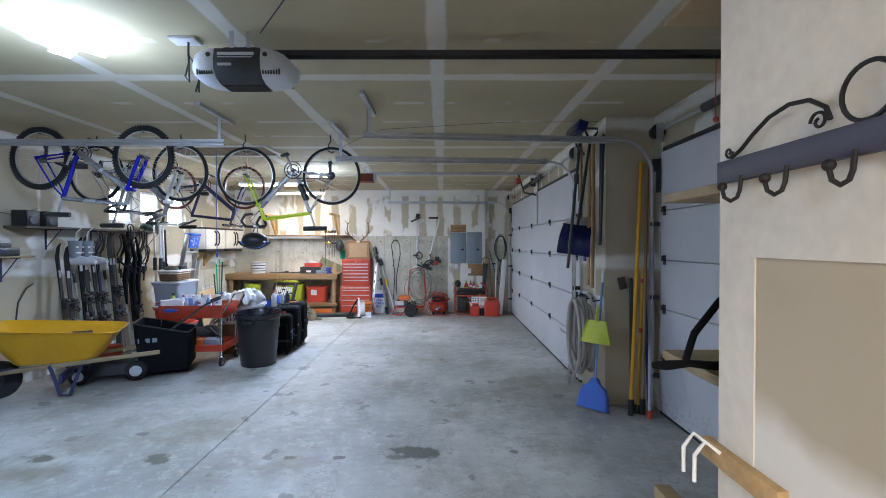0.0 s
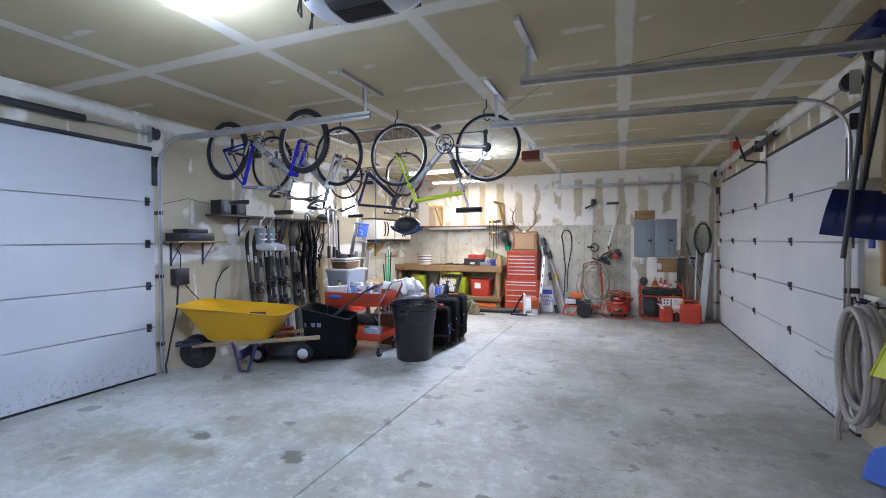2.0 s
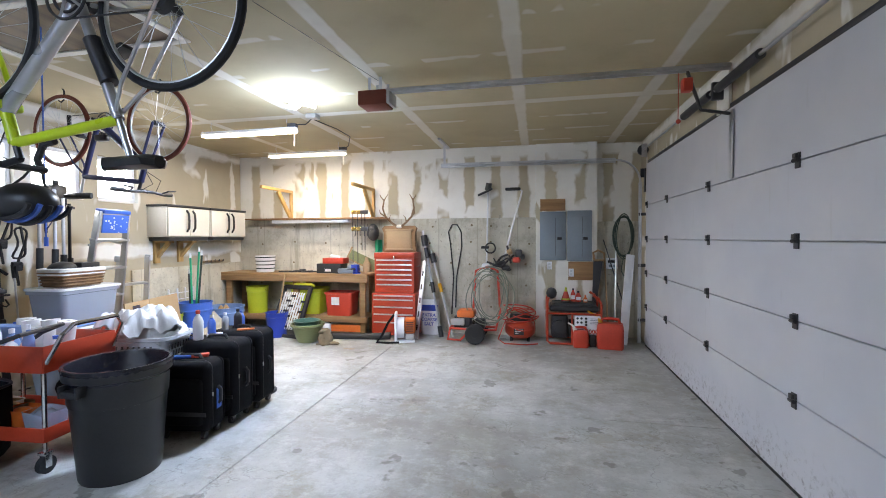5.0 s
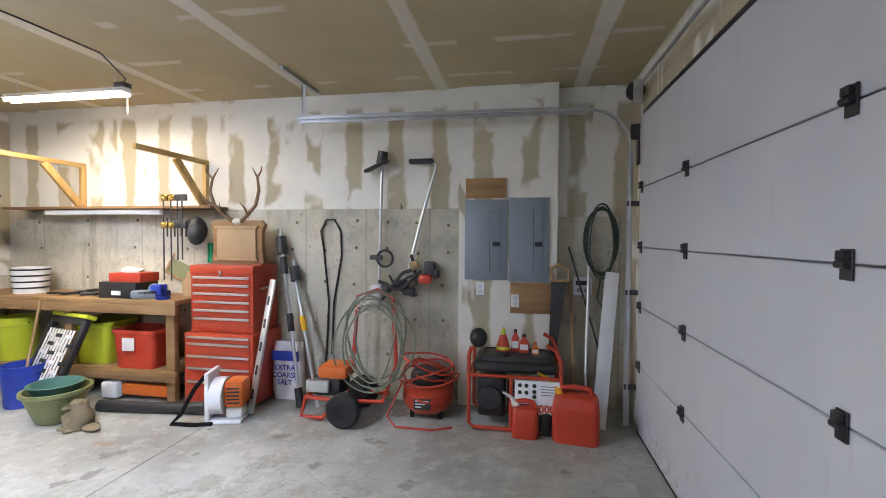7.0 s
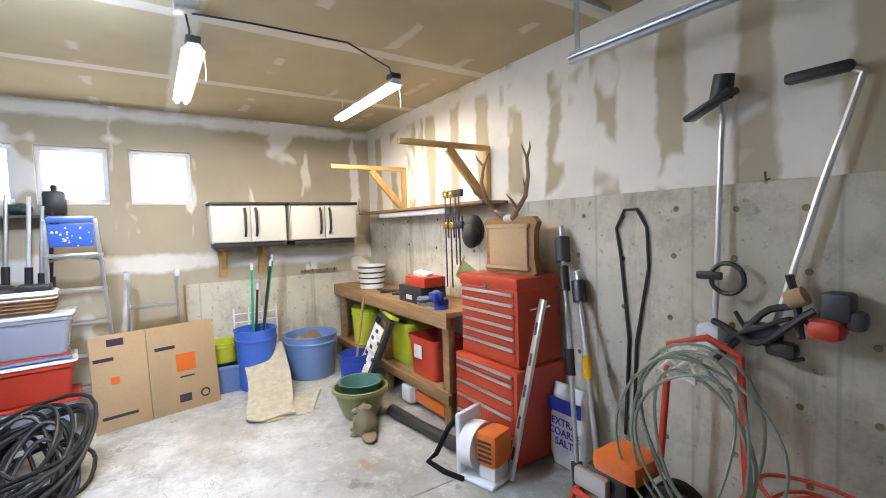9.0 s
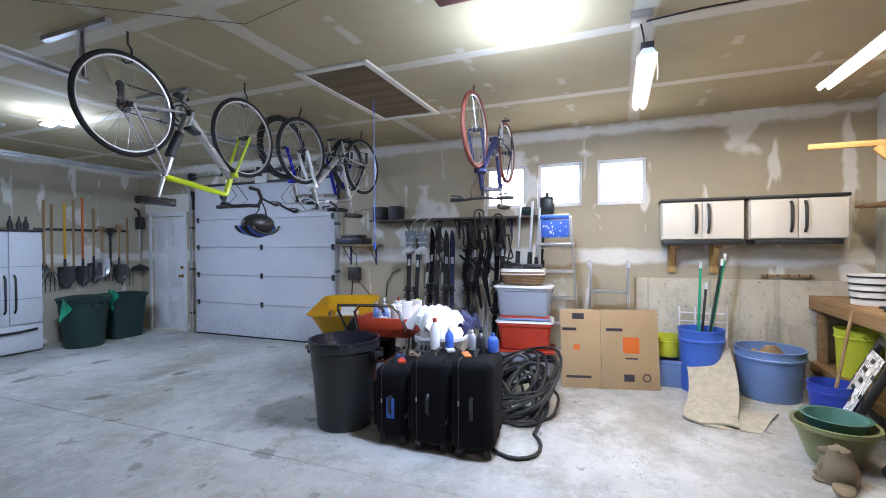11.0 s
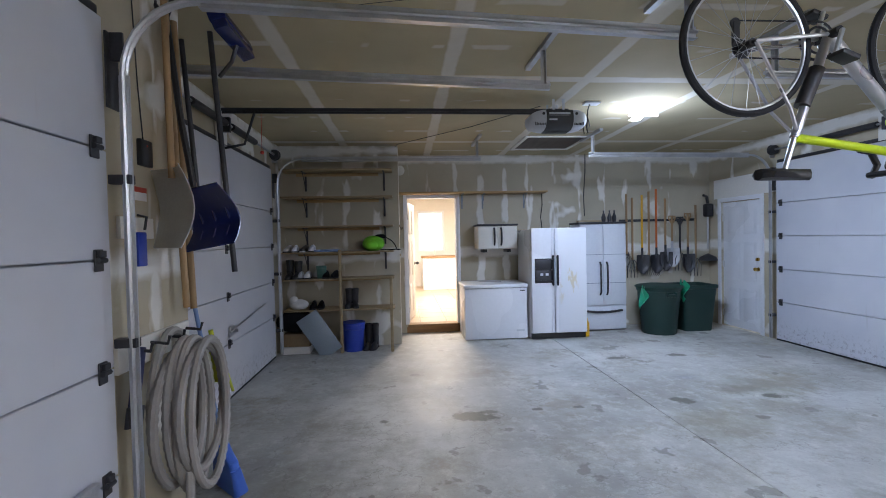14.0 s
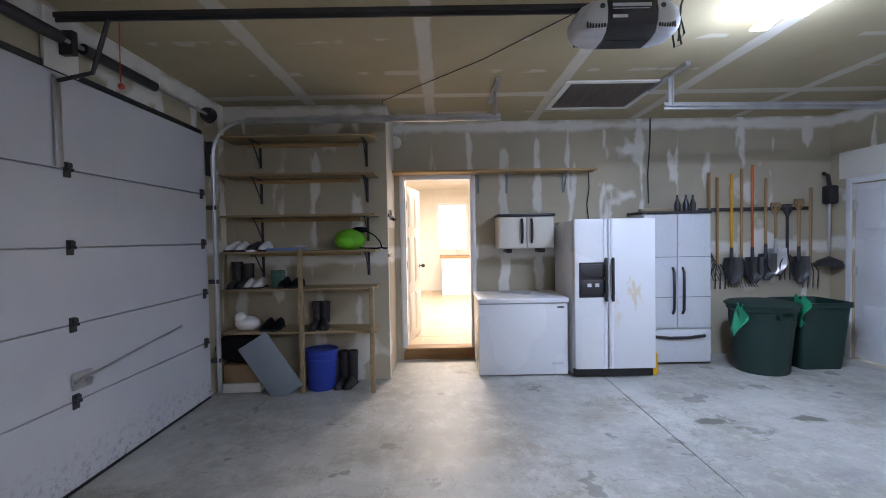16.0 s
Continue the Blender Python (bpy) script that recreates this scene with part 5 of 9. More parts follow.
# clamps and helmets hung from the shelf end
for x, mt in ((-3.10, "brass"), (-3.02, "brass"), (-2.95, "steel"), (-2.90, "steel")):
    c = thing("bar_clamp", pose(x, YF - 0.30, 1.80), "bar clamp hung over the shelf edge", "clamp", "hung clamps")
    part("bar", Bm().box(-0.006, 0.006, -0.004, 0.004, -0.50 - 0.2 * (mt == "brass"), 0.12, 0.002), "steel", c)
    for z in (0.06, -0.20):
        part("jaw", Bm().box(-0.02, 0.05, -0.015, 0.015, z, z + 0.06, 0.006), mt, c)
    part("screw", Bm().cyl((0.04, 0, -0.28), (0.04, 0, -0.10), 0.007), "steel", c)
solo("black_helmet", Bm().ball((0, 0, 0), 0.12, 0.8, 0.7, 1.1, 16, 12).ball((0.03, -0.05, -0.04), 0.10, 0.8, 0.7, 1.0), "black", "black helmet hanging from the shelf", "helmet", m=pose(-2.79, YF - 0.24, 1.58))
solo("green_rag", Bm().grid(lambda u, v: Vector((0.12 * (u - 0.5), 0.02 * math.sin(9 * u), -0.20 * v)), 8, 6, 0.004), "teal", "green rag hung beside the chest", "rag", m=pose(-2.77, YF - 0.05, 1.46))
p = thing("leaning_picture", pose(-3.08, YF - 0.03, 1.04, -10, 24, 0), "framed glass picture leaning on the wall", "picture frame")
part("frame", Bm().box(-0.28, 0.28, -0.02, 0, 0, 0.025).box(-0.28, 0.28, -0.02, 0, 0.44, 0.465).box(-0.28, -0.255, -0.02, 0, 0.025, 0.44).box(0.255, 0.28, -0.02, 0, 0.025, 0.44), "handlewood", p)
part("print", Bm().box(-0.255, 0.255, -0.012, -0.006, 0.025, 0.44), "ceramic", p)
t = tote(pose(-3.28, 10.15, 0.29), 0.46, 0.34, 0.36, "redplastic", None, "red plastic tub on the bench shelf")
part("label", Bm().box(-0.10, 0.03, -0.176, -0.172, 0.17, 0.29), "cloth", t)
tote(pose(-3.86, 10.22, 0.29), 0.50, 0.36, 0.38, "lime", "lime", "lime yellow storage box under the bench")
bucket(pose(-4.75, 10.12, 0.29), 0.17, 0.42, "lime", "tall lime yellow bucket under the bench")
c = thing("chainsaw", pose(-3.15, 10.0, 0), "orange chainsaw in its sheath under the bench", "chainsaw")
part("body", Bm().box(-0.42, -0.24, -0.08, 0.08, 0.02, 0.18, 0.03), "ltgrey", c)
part("sheath", Bm().box(-0.24, 0.24, -0.03, 0.03, 0.05, 0.16, 0.012), "orange", c, "orange bar sheath")
part("grip", Bm().tube([(-0.40, 0, 0.17), (-0.36, 0, 0.24), (-0.28, 0, 0.24), (-0.26, 0, 0.16)], 0.014, 7), "black", c)
solo("blower_tube", Bm().tube([(-3.35, 9.72, 0.045), (-2.9, 9.76, 0.045), (-2.55, 9.80, 0.05), (-2.38, 9.82, 0.06)], [0.05, 0.045, 0.05, 0.052], 14), "black", "long black blower tube lying on the floor", "tube")

# webbed folding lounger frame against the bench
c = thing("folding_lounger", pose(-4.02, 9.66, 0, -24, 0, -14), "folded lounger with black and white webbing leaning on the bench", "lounger")
fr = Bm()
for x in (-0.26, 0.26):
    fr.box(x - 0.03, x + 0.03, -0.02, 0.03, 0, 0.80, 0.01)
fr.box(-0.26, 0.26, -0.02, 0.03, 0.76, 0.82, 0.01).box(-0.26, 0.26, -0.02, 0.03, 0.0, 0.05, 0.01)
part("frame", fr, "black", c)
part("top_edge", Bm().box(-0.29, 0.29, -0.03, 0.06, 0.82, 0.86, 0.01), "lime", c)
for k in range(9):
    x = -0.19 + 0.0475 * k
    part("strap", Bm().box(x - 0.012, x + 0.012, -0.028, -0.021, 0.12, 0.70, 0.001), "cloth", c)
for k in range(7):
    z = 0.16 + 0.08 * k
    for j in range(3):
        x = -0.15 + 0.15 * j + (0.075 if k % 2 else 0)
        part("weave", Bm().box(x - 0.045, x + 0.045, -0.034, -0.029, z - 0.016, z + 0.016), "black" if (k + j) % 2 else "cloth", c)

# pots and the carved beaver on the floor
p = thing("planter", pose(-3.52, 9.50, 0) @ Matrix.Diagonal((0.95, 0.95, 0.95, 1)), "glazed olive planter with a teal pot in it", "planter")
part("pot", Bm().lathe([(0, 0), (0.14, 0), (0.16, 0.03), (0.235, 0.24), (0.255, 0.25), (0.255, 0.28), (0.23, 0.28), (0.15, 0.05), (0, 0.05)]), "ceramic", p)
part("inner_pot", Bm().lathe([(0.10, 0.10), (0.19, 0.30), (0.205, 0.32), (0.18, 0.32), (0.10, 0.14), (0, 0.14)], c=(-0.02, 0.01, 0)), "tealpot", p)
solo("stone_figure", Bm().lathe([(0, 0), (0.11, 0.0), (0.125, 0.05), (0.128, 0.12), (0.11, 0.19), (0.085, 0.235), (0.082, 0.27), (0.07, 0.315), (0.04, 0.335), (0, 0.34)], 18).ball((-0.02, -0.075, 0.265), 0.05, 1.0, 1.1, 0.75).ball((0.06, -0.01, 0.32), 0.02).ball((-0.06, -0.01, 0.32), 0.02).ball((0.15, 0.03, 0.035), 0.13, 1.1, 0.55, 0.25).ball((0.05, -0.09, 0.13), 0.035, 0.8, 1.0, 1.6).ball((-0.06, -0.09, 0.13), 0.035, 0.8, 1.0, 1.6).ball((0.055, -0.10, 0.02), 0.045, 1, 1.3, 0.5).ball((-0.065, -0.10, 0.02), 0.045, 1, 1.3, 0.5),
     "stone", "small carved stone beaver figure on the floor", "figurine", m=pose(-3.19, 9.40, 0.0, 0, 0, -20) @ Matrix.Diagonal((0.80, 0.80, 0.66, 1)))

# backpack blower
b = thing("backpack_blower", pose(-2.12, 9.78, 0, 0, 0, 15), "orange and white backpack leaf blower on the floor", "leaf blower")
part("back_plate", Bm().box(-0.17, -0.13, -0.12, 0.12, 0.0, 0.42, 0.015).box(-0.17, 0.12, -0.12, 0.12, 0.0, 0.03, 0.01), "white", b)
part("fan_housing", Bm().cyl((-0.13, 0, 0.20), (-0.03, 0, 0.20), 0.15, seg=24), "white", b)
part("engine_cover", Bm().box(-0.03, 0.13, -0.10, 0.10, 0.12, 0.34, 0.035), "orange", b, "orange slotted engine cover")
for k in range(5):
    part("slot", Bm().box(0.0, 0.10, -0.105, -0.098, 0.16 + 0.03 * k, 0.172 + 0.03 * k), "black", b)
part("tank", Bm().box(-0.02, 0.11, -0.08, 0.08, 0.03, 0.12, 0.02), "cloth", b)
part("strap", Bm().tube([(-0.17, -0.05, 0.40), (-0.26, -0.08, 0.28), (-0.36, -0.10, 0.08), (-0.42, -0.12, 0.02), (-0.25, -0.14, 0.012), (-0.10, -0.13, 0.012)], 0.018, 6), "blackmatt", b)

# long things that lean beside the chest


def leaning(name, p0, p1, r, mat_name, label, cat, extra=()):
    t = thing(name, Matrix(), label, cat, "leaning long tools")
    part("pole", Bm().cyl(p0, p1, r, seg=12), mat_name, t)
    for nm, q0, q1, rr, mt in extra:
        part(nm, Bm().cyl(q0, q1, rr, seg=12), mt, t)
    return t


def between(p, q, f):
    return tuple(Vector(p).lerp(Vector(q), f))


for p0, p1, mt, lab, ex in (((-1.68, 10.12, 0.02), (-2.03, 10.40, 1.60), "alu", "pole pruner with black head", ((0.90, 0.05, "steel"), (0.78, 0.032, "black"), (0.45, 0.03, "black"), (0.04, 0.035, "black"))),
                           ((-1.50, 10.10, 0.02), (-1.90, 10.40, 1.30), "alu", "silver edger pole with yellow band", ((0.55, 0.028, "yellow"), (0.9, 0.045, "steel")))):
    leaning("garden_pole", p0, p1, 0.016, mt, lab, "garden tool", [("collar", between(p0, p1, f - 0.05), between(p0, p1, f + 0.05), r, m2) for f, r, m2 in ex])
lv = thing("spirit_level", Matrix(), "long aluminium level leaning on the chest", "level")
mm = look((-2.0, 9.86, 0.02), (-1.93, 10.10, 1.10))
part("bar", Bm().box(-0.03, 0.03, -0.012, 0.012, -1.15, 0.0, 0.003, m=mm), "alu", lv)
for k in range(5):
    part("slot", Bm().box(-0.012, 0.012, -0.0135, 0.0135, -0.2 - 0.2 * k, -0.12 - 0.2 * k, m=mm), "steel", lv)
s = thing("salt_bag", pose(-1.90, 10.33, 0) @ Matrix.Diagonal((0.9, 0.9, 0.92, 1)), "white and blue printed bag of coarse salt", "bag")
secs = [[(x * kx, y * ky, z) for x, y in rounded(0.32, 0.16, 0.06, 4)] for kx, ky, z in ((0.9, 0.9, 0), (1.05, 1.1, 0.1), (1.0, 1.05, 0.35), (0.98, 0.7, 0.52), (1.0, 0.15, 0.58))]
part("sack", Bm().loft(secs), "cloth", s)
part("print_band", Bm().box(-0.15, 0.15, -0.088, -0.084, 0.40, 0.50), "blue", s)
for k, w2 in enumerate(("EXTRA", "COARSE", "SALT")):
    words(w2, 0.075, "blue", s, pose(0, -0.094, 0.33 - 0.075 * k, 90, 0, 0), 0.001)

# pressure washer with hose, trimmers hung above it
w = thing("pressure_washer", pose(-1.15, 10.02, 0), "red pressure washer with coiled grey-green hose", "pressure washer")
part("frame", Bm().tube([(-0.34, -0.16, 0.20), (-0.38, -0.16, 0.04), (-0.20, -0.16, 0.03), (-0.05, -0.16, 0.18), (0.30, -0.10, 0.18), (0.34, 0.18, 0.40), (0.30, 0.20, 1.0), (0.16, 0.20, 1.06), (-0.02, 0.20, 1.0), (-0.06, 0.18, 0.40), (-0.10, -0.1, 0.18)], 0.018, 8).tube([(-0.34, -0.16, 0.20), (-0.10, -0.16, 0.19)], 0.018, 8).tube([(-0.34, 0.1, 0.20), (0.30, 0.1, 0.18)], 0.018, 8).tube([(-0.34, -0.16, 0.2), (-0.34, 0.1, 0.2)], 0.018, 8), "redplastic", w, "red tube frame")
part("engine", Bm().box(-0.30, -0.06, -0.12, 0.12, 0.20, 0.36, 0.02), "steel", w)
part("shroud", Bm().box(-0.26, 0.0, -0.13, 0.13, 0.34, 0.45, 0.035), "orange", w, "orange engine cover")
part("muffler", Bm().box(-0.34, -0.14, -0.17, -0.12, 0.24, 0.34, 0.015), "alu", w)
part("pump", Bm().box(0.0, 0.14, -0.08, 0.08, 0.18, 0.32, 0.02), "black", w)
for y in (-0.24, 0.22):
    part("wheel", Bm().lathe([(0.05, -0.04), (0.125, -0.04), (0.14, -0.025), (0.14, 0.025), (0.125, 0.04), (0.05, 0.04), (0.05, -0.04)], 26).cyl((0, 0, -0.03), (0, 0, 0.03), 0.06), "rubber", w, m=pose(0.02, y, 0.14, 90, 0, 0))
for k in range(6):
    hs = Bm()
    rx, rz = 0.25 + 0.05 * math.sin(k * 2.1), 0.36 + 0.06 * math.cos(k * 1.7)
    hs.tube([(0.22 + 0.03 * math.sin(k * 1.3) + rx * math.cos(a + 0.2 * math.sin(k)) + 0.03 * math.sin(2 * a + k), -0.02 - 0.022 * k + 0.02 * math.sin(2 * a), 0.66 + rz * math.sin(a)) for a in [2 * math.pi * j / 30 for j in range(30)]], 0.0075, 6, True)
    part("hose_loop", hs, "hosegreen", w, "coiled grey-green hose")
part("cable_wad", Bm().tube([(0.12 + 0.09 * math.cos(3.1 * a) * (1 + 0.3 * math.sin(a)), 0.08 - 0.05 * math.sin(2.3 * a), 0.95 + 0.07 * math.sin(2.7 * a)) for a in [0.35 * j for j in range(40)]], 0.009, 5), "offwhite", w, "tangled pale cord")

c = thing("air_compressor", pose(-0.52, 10.20, 0), "red pancake air compressor wrapped with a red hose", "air compressor")
part("tank", Bm().lathe([(0, 0.04), (0.16, 0.05), (0.215, 0.11), (0.22, 0.17), (0.215, 0.22), (0.16, 0.27), (0, 0.28)]), "red", c)
part("motor_cover", Bm().loft([[(x * k, y * k, z) for x, y in rounded(0.30, 0.25, 0.09, 4)] for k, z in ((0.9, 0.26), (1.0, 0.29), (1.0, 0.35), (0.85, 0.39))]), "black", c)
part("gauge_panel", Bm().box(-0.08, 0.06, -0.226, -0.20, 0.11, 0.20, 0.006), "steel", c)
for k in range(3):
    part("print_bar", Bm().box(-0.065, 0.045 - 0.03 * k, -0.2285, -0.226, 0.18 - 0.025 * k, 0.19 - 0.025 * k), "ltgrey", c)
for k in range(7):
    hs = Bm()
    hs.tube([((0.205 + 0.045 * math.sin(k * 2.2)) * math.cos(a) + 0.03 * math.sin(k), (0.19 + 0.04 * math.cos(k * 1.7)) * math.sin(a), 0.24 + 0.035 * k + 0.06 * math.sin(a + k * 1.9) + 0.02 * math.sin(2 * a + k)) for a in [2 * math.pi * j / 22 for j in range(22)]], 0.009, 6, True)
    part("hose_loop", hs, "redplastic", c, "red air hose")
hs = Bm()
hs.tube([(-0.2, -0.15, 0.3), (-0.3, -0.25, 0.05), (-0.2, -0.35, 0.012), (0.1, -0.36, 0.012), (0.25, -0.28, 0.012)], 0.009, 6)
part("hose_end", hs, "redplastic", c, "red air hose")
for x in (-0.12, 0.12):
    part("foot", Bm().cyl((x, -0.1, 0), (x, -0.1, 0.07), 0.02).cyl((x, 0.1, 0), (x, 0.1, 0.07), 0.02), "rubber", c)

t = thing("string_trimmer", Matrix(), "string trimmer hung head up on the concrete wall", "string trimmer")
part("shaft", Bm().cyl((-1.03, YF - 0.10, 0.95), (-1.01, YF - 0.06, 2.20), 0.013), "alu", t)
part("guard", Bm().box(-0.12, 0.12, -0.06, 0.06, -0.02, 0.012, 0.01, m=pose(-1.05, YF - 0.10, 2.18, 10, -24, 0)), "black", t)
part("head", Bm().cyl((-1.01, YF - 0.08, 2.20), (-0.99, YF - 0.09, 2.31), 0.05, 0.045), "black", t)
part("loop_handle", Bm().tube(arc((-0.97, YF - 0.10, 1.33), 0.075, 0, 360, 18)[:-1], 0.012, 7, True).box(-1.11, -0.99, YF - 0.12, YF - 0.09, 1.32, 1.36, 0.008), "black", t)
part("engine", Bm().box(-1.10, -0.98, YF - 0.16, YF - 0.04, 0.92, 1.10, 0.03), "ltgrey", t)
t = thing("string_trimmer", Matrix(), "bent-shaft trimmer with red engine hung on the wall", "string trimmer")
part("shaft", Bm().tube([(-0.78, YF - 0.08, 1.12), (-0.62, YF - 0.07, 1.75), (-0.52, YF - 0.06, 2.10), (-0.50, YF - 0.06, 2.18), (-0.56, YF - 0.07, 2.22)], 0.014, 8), "alu", t)
part("bar", Bm().box(-0.75, -0.52, YF - 0.11, YF - 0.05, 2.19, 2.235, 0.015), "black", t)
part("engine", Bm().box(-0.64, -0.52, YF - 0.19, YF - 0.07, 1.11, 1.20, 0.035), "redplastic", t)
part("cylinder", Bm().box(-0.60, -0.50, YF - 0.16, YF - 0.05, 1.19, 1.31, 0.02).box(-0.52, -0.46, YF - 0.15, YF - 0.07, 1.16, 1.24, 0.02), "steel", t)
for k, (px0, pz0, px1, pz1, sag) in enumerate(((-1.02, 1.12, -0.62, 1.22, -0.10), (-0.95, 1.02, -0.60, 1.15, 0.07), (-1.0, 0.92, -0.70, 1.25, 0.05), (-0.92, 1.18, -0.66, 1.02, -0.08), (-0.72, 1.38, -0.66, 1.10, 0.0))):
    part("cable", Bm().tube([(px0 + (px1 - px0) * f, YF - 0.13 - 0.03 * math.sin(3 * f + k), pz0 + (pz1 - pz0) * f + sag * math.sin(math.pi * f) + 0.015 * math.sin(9 * f + k)) for f in [j / 10 for j in range(11)]], 0.010 if k % 2 else 0.016, 7), "black", t, "black cable and grip")
part("air_filter", Bm().cyl((-0.71, YF - 0.14, 1.26), (-0.65, YF - 0.14, 1.29), 0.04), "tan", t)
part("hood", Bm().box(-0.90, -0.74, YF - 0.14, YF - 0.06, 1.05, 1.14, 0.03).box(-0.80, -0.68, YF - 0.15, YF - 0.07, 1.00, 1.07, 0.025), "steel", t)
solo("hose_loop", Bm().tube([(-1.58, YF - 0.025, 0.30), (-1.55, YF - 0.025, 0.9), (-1.60, YF - 0.025, 1.4), (-1.63, YF - 0.025, 1.58), (-1.57, YF - 0.03, 1.69), (-1.49, YF - 0.03, 1.69), (-1.43, YF - 0.025, 1.58), (-1.42, YF - 0.025, 1.35), (-1.50, YF - 0.025, 0.9), (-1.52, YF - 0.025, 0.4)], 0.0095, 8), "cordblk", "black hose hung in a long loop on the concrete", "hose")
solo("wall_hook", Bm().tube([(-0.83, YF - 0.012, 1.80), (-0.83, YF - 0.05, 1.79), (-0.83, YF - 0.06, 1.83)], 0.005, 6), "steel", "small steel hook at the top of the concrete", "hook")

# electrical panels
for x0, x1, z0, z1, hand in ((-0.24, 0.135, 1.15, 1.865, 1), (0.155, 0.50, 1.14, 1.88, 1)):
    p = thing("breaker_panel", pose((x0 + x1) / 2, YF - 0.031, z0), "grey steel electrical breaker panel, door closed", "electrical panel", "electrical panels")
    wd, hh = x1 - x0, z1 - z0
    part("box", Bm().box(-wd / 2, wd / 2, -0.018, 0, 0, hh, 0.004), "grey", p)
    dr = part("door", Bm().box(-wd / 2 + 0.06, wd / 2 - 0.055, -0.03, -0.018, 0.06, hh - 0.09, 0.004), "grey", p)
    part("door_fold", Bm().box(0.035, 0.039, -0.0315, -0.03, 0.065, hh - 0.095), "steel", dr)
    part("latch", Bm().box(wd / 2 - 0.125, wd / 2 - 0.06, -0.036, -0.03, hh * 0.42, hh * 0.42 + 0.04, 0.003), "black", dr, "black latch")
solo("plywood_patch", Bm().box(-0.235, 0.125, YF - 0.045, YF - 0.031, 1.88, 2.055, 0.002), "ply", "plywood patch above a breaker panel", "plywood", "plywood patches")
solo("plywood_patch", Bm().box(0.17, 0.56, YF - 0.045, YF - 0.031, 0.86, 1.13, 0.002), "ply", "plywood patch below a breaker panel", "plywood", "plywood patches")
for x, z, y in ((-0.10, 1.07, YF - 0.031), (0.21, 0.97, YF - 0.0455)):
    p = thing("outlet", pose(x, y, z), "white wall outlet below the panels", "outlet", "wall outlets")
    part("plate", Bm().box(-0.036, 0.036, -0.008, 0, -0.058, 0.058, 0.004), "white", p)
    part("sockets", Bm().box(-0.016, 0.016, -0.011, -0.008, 0.008, 0.040, 0.004).box(-0.016, 0.016, -0.011, -0.008, -0.040, -0.008, 0.004), "ltgrey", p)
h = thing("hand_saw", pose(0.58, YF - 0.06, 1.16, 0, 4, 0), "old hand saw hung beside the panels", "saw")
part("blade", Bm().loft([[(-0.06, y, 0.0), (0.07, y, 0.0), (0.03, y, -0.70), (-0.03, y, -0.70)] for y in (-0.001, 0.001)]), "steel", h)
part("handle", Bm().tube([(-0.05, 0, 0.0), (-0.07, 0, 0.10), (0.0, 0, 0.14), (0.08, 0, 0.10), (0.09, 0, 0.0), (-0.05, 0, -0.01)], 0.016, 7), "handlewood", h)
p = thing("meter_box", pose(0.80, YF + 0.129, 1.02), "small grey timer box on the concrete", "timer")
part("box", Bm().box(-0.08, 0.08, -0.06, 0, 0, 0.16, 0.006), "ltgrey", p)
part("display", Bm().box(-0.06, 0.06, -0.063, -0.06, 0.09, 0.13), "black", p)
for dx in (-0.03, 0.03):
    part("dial", Bm().cyl((dx, -0.07, 0.045), (dx, -0.06, 0.045), 0.02), "grey", p)

# generator, fuel cans
g = thing("generator", pose(0.22, 10.16, 0), "portable generator in a red tube frame with black tank", "generator")
fr = Bm()
for y in (-0.22, 0.20):
    fr.tube([(-0.34, y, 0.66), (-0.36, y, 0.60), (-0.36, y, 0.06), (-0.32, y, 0.025), (0.30, y, 0.025), (0.35, y, 0.06), (0.35, y, 0.58), (0.31, y, 0.66), (0.24, y, 0.70)], 0.016, 8)
    fr.tube([(-0.36, y, 0.44), (0.35, y, 0.44)], 0.014, 8)
fr.tube([(-0.03, -0.22, 0.03), (-0.03, -0.22, 0.44)], 0.014, 8)
for x in (-0.36, 0.35):
    fr.tube([(x, -0.22, 0.44), (x, 0.20, 0.44)], 0.014, 8)
part("frame", fr, "red", g, "red tube frame")
part("tank", Bm().box(-0.33, 0.32, -0.20, 0.19, 0.46, 0.545, 0.03, seg=3), "black", g)
part("tank_top", Bm().loft([[(x * k, y * k, z) for x, y in rounded(0.60, 0.34, 0.06, 4)] for k, z in ((1.0, 0.54), (0.97, 0.575), (0.86, 0.58), (0.82, 0.568), (0.1, 0.566))]), "black", g)
part("filler_cap", Bm().cyl((-0.10, -0.05, 0.56), (-0.10, -0.05, 0.592), 0.05), "steel", g)
part("engine", Bm().box(-0.30, -0.08, -0.14, 0.14, 0.08, 0.40, 0.03).cyl((-0.2, -0.14, 0.25), (-0.2, -0.19, 0.25), 0.09), "steel", g)
part("alternator", Bm().cyl((-0.06, 0.02, 0.20), (0.30, 0.02, 0.20), 0.13), "black", g)
cp = part("control_panel", Bm().box(0.0, 0.34, -0.235, -0.20, 0.16, 0.42, 0.006), "white", g, "white control panel with sockets")
words("5000", 0.085, "red", cp, pose(0.225, -0.2365, 0.205, 90, 0, 0), 0.002)
for x, z in ((0.04, 0.33), (0.09, 0.33), (0.15, 0.34), (0.15, 0.30), (0.04, 0.385), (0.09, 0.385), (0.15, 0.385)):
    part("socket", Bm().cyl((x, -0.24, z), (x, -0.235, z), 0.016, seg=12), "black", cp)
for k in range(4):
    part("print_line", Bm().box(0.20, 0.33, -0.2362, -0.235, 0.38 - 0.022 * k, 0.387 - 0.022 * k), "grey", cp)
part("print_bar", Bm().box(0.015, 0.12, -0.2362, -0.235, 0.222, 0.24), "steel", cp)
part("foam_wheel", Bm().ball((-0.30, -0.05, 0.70), 0.075, 1, 1, 1.1), "black", g)
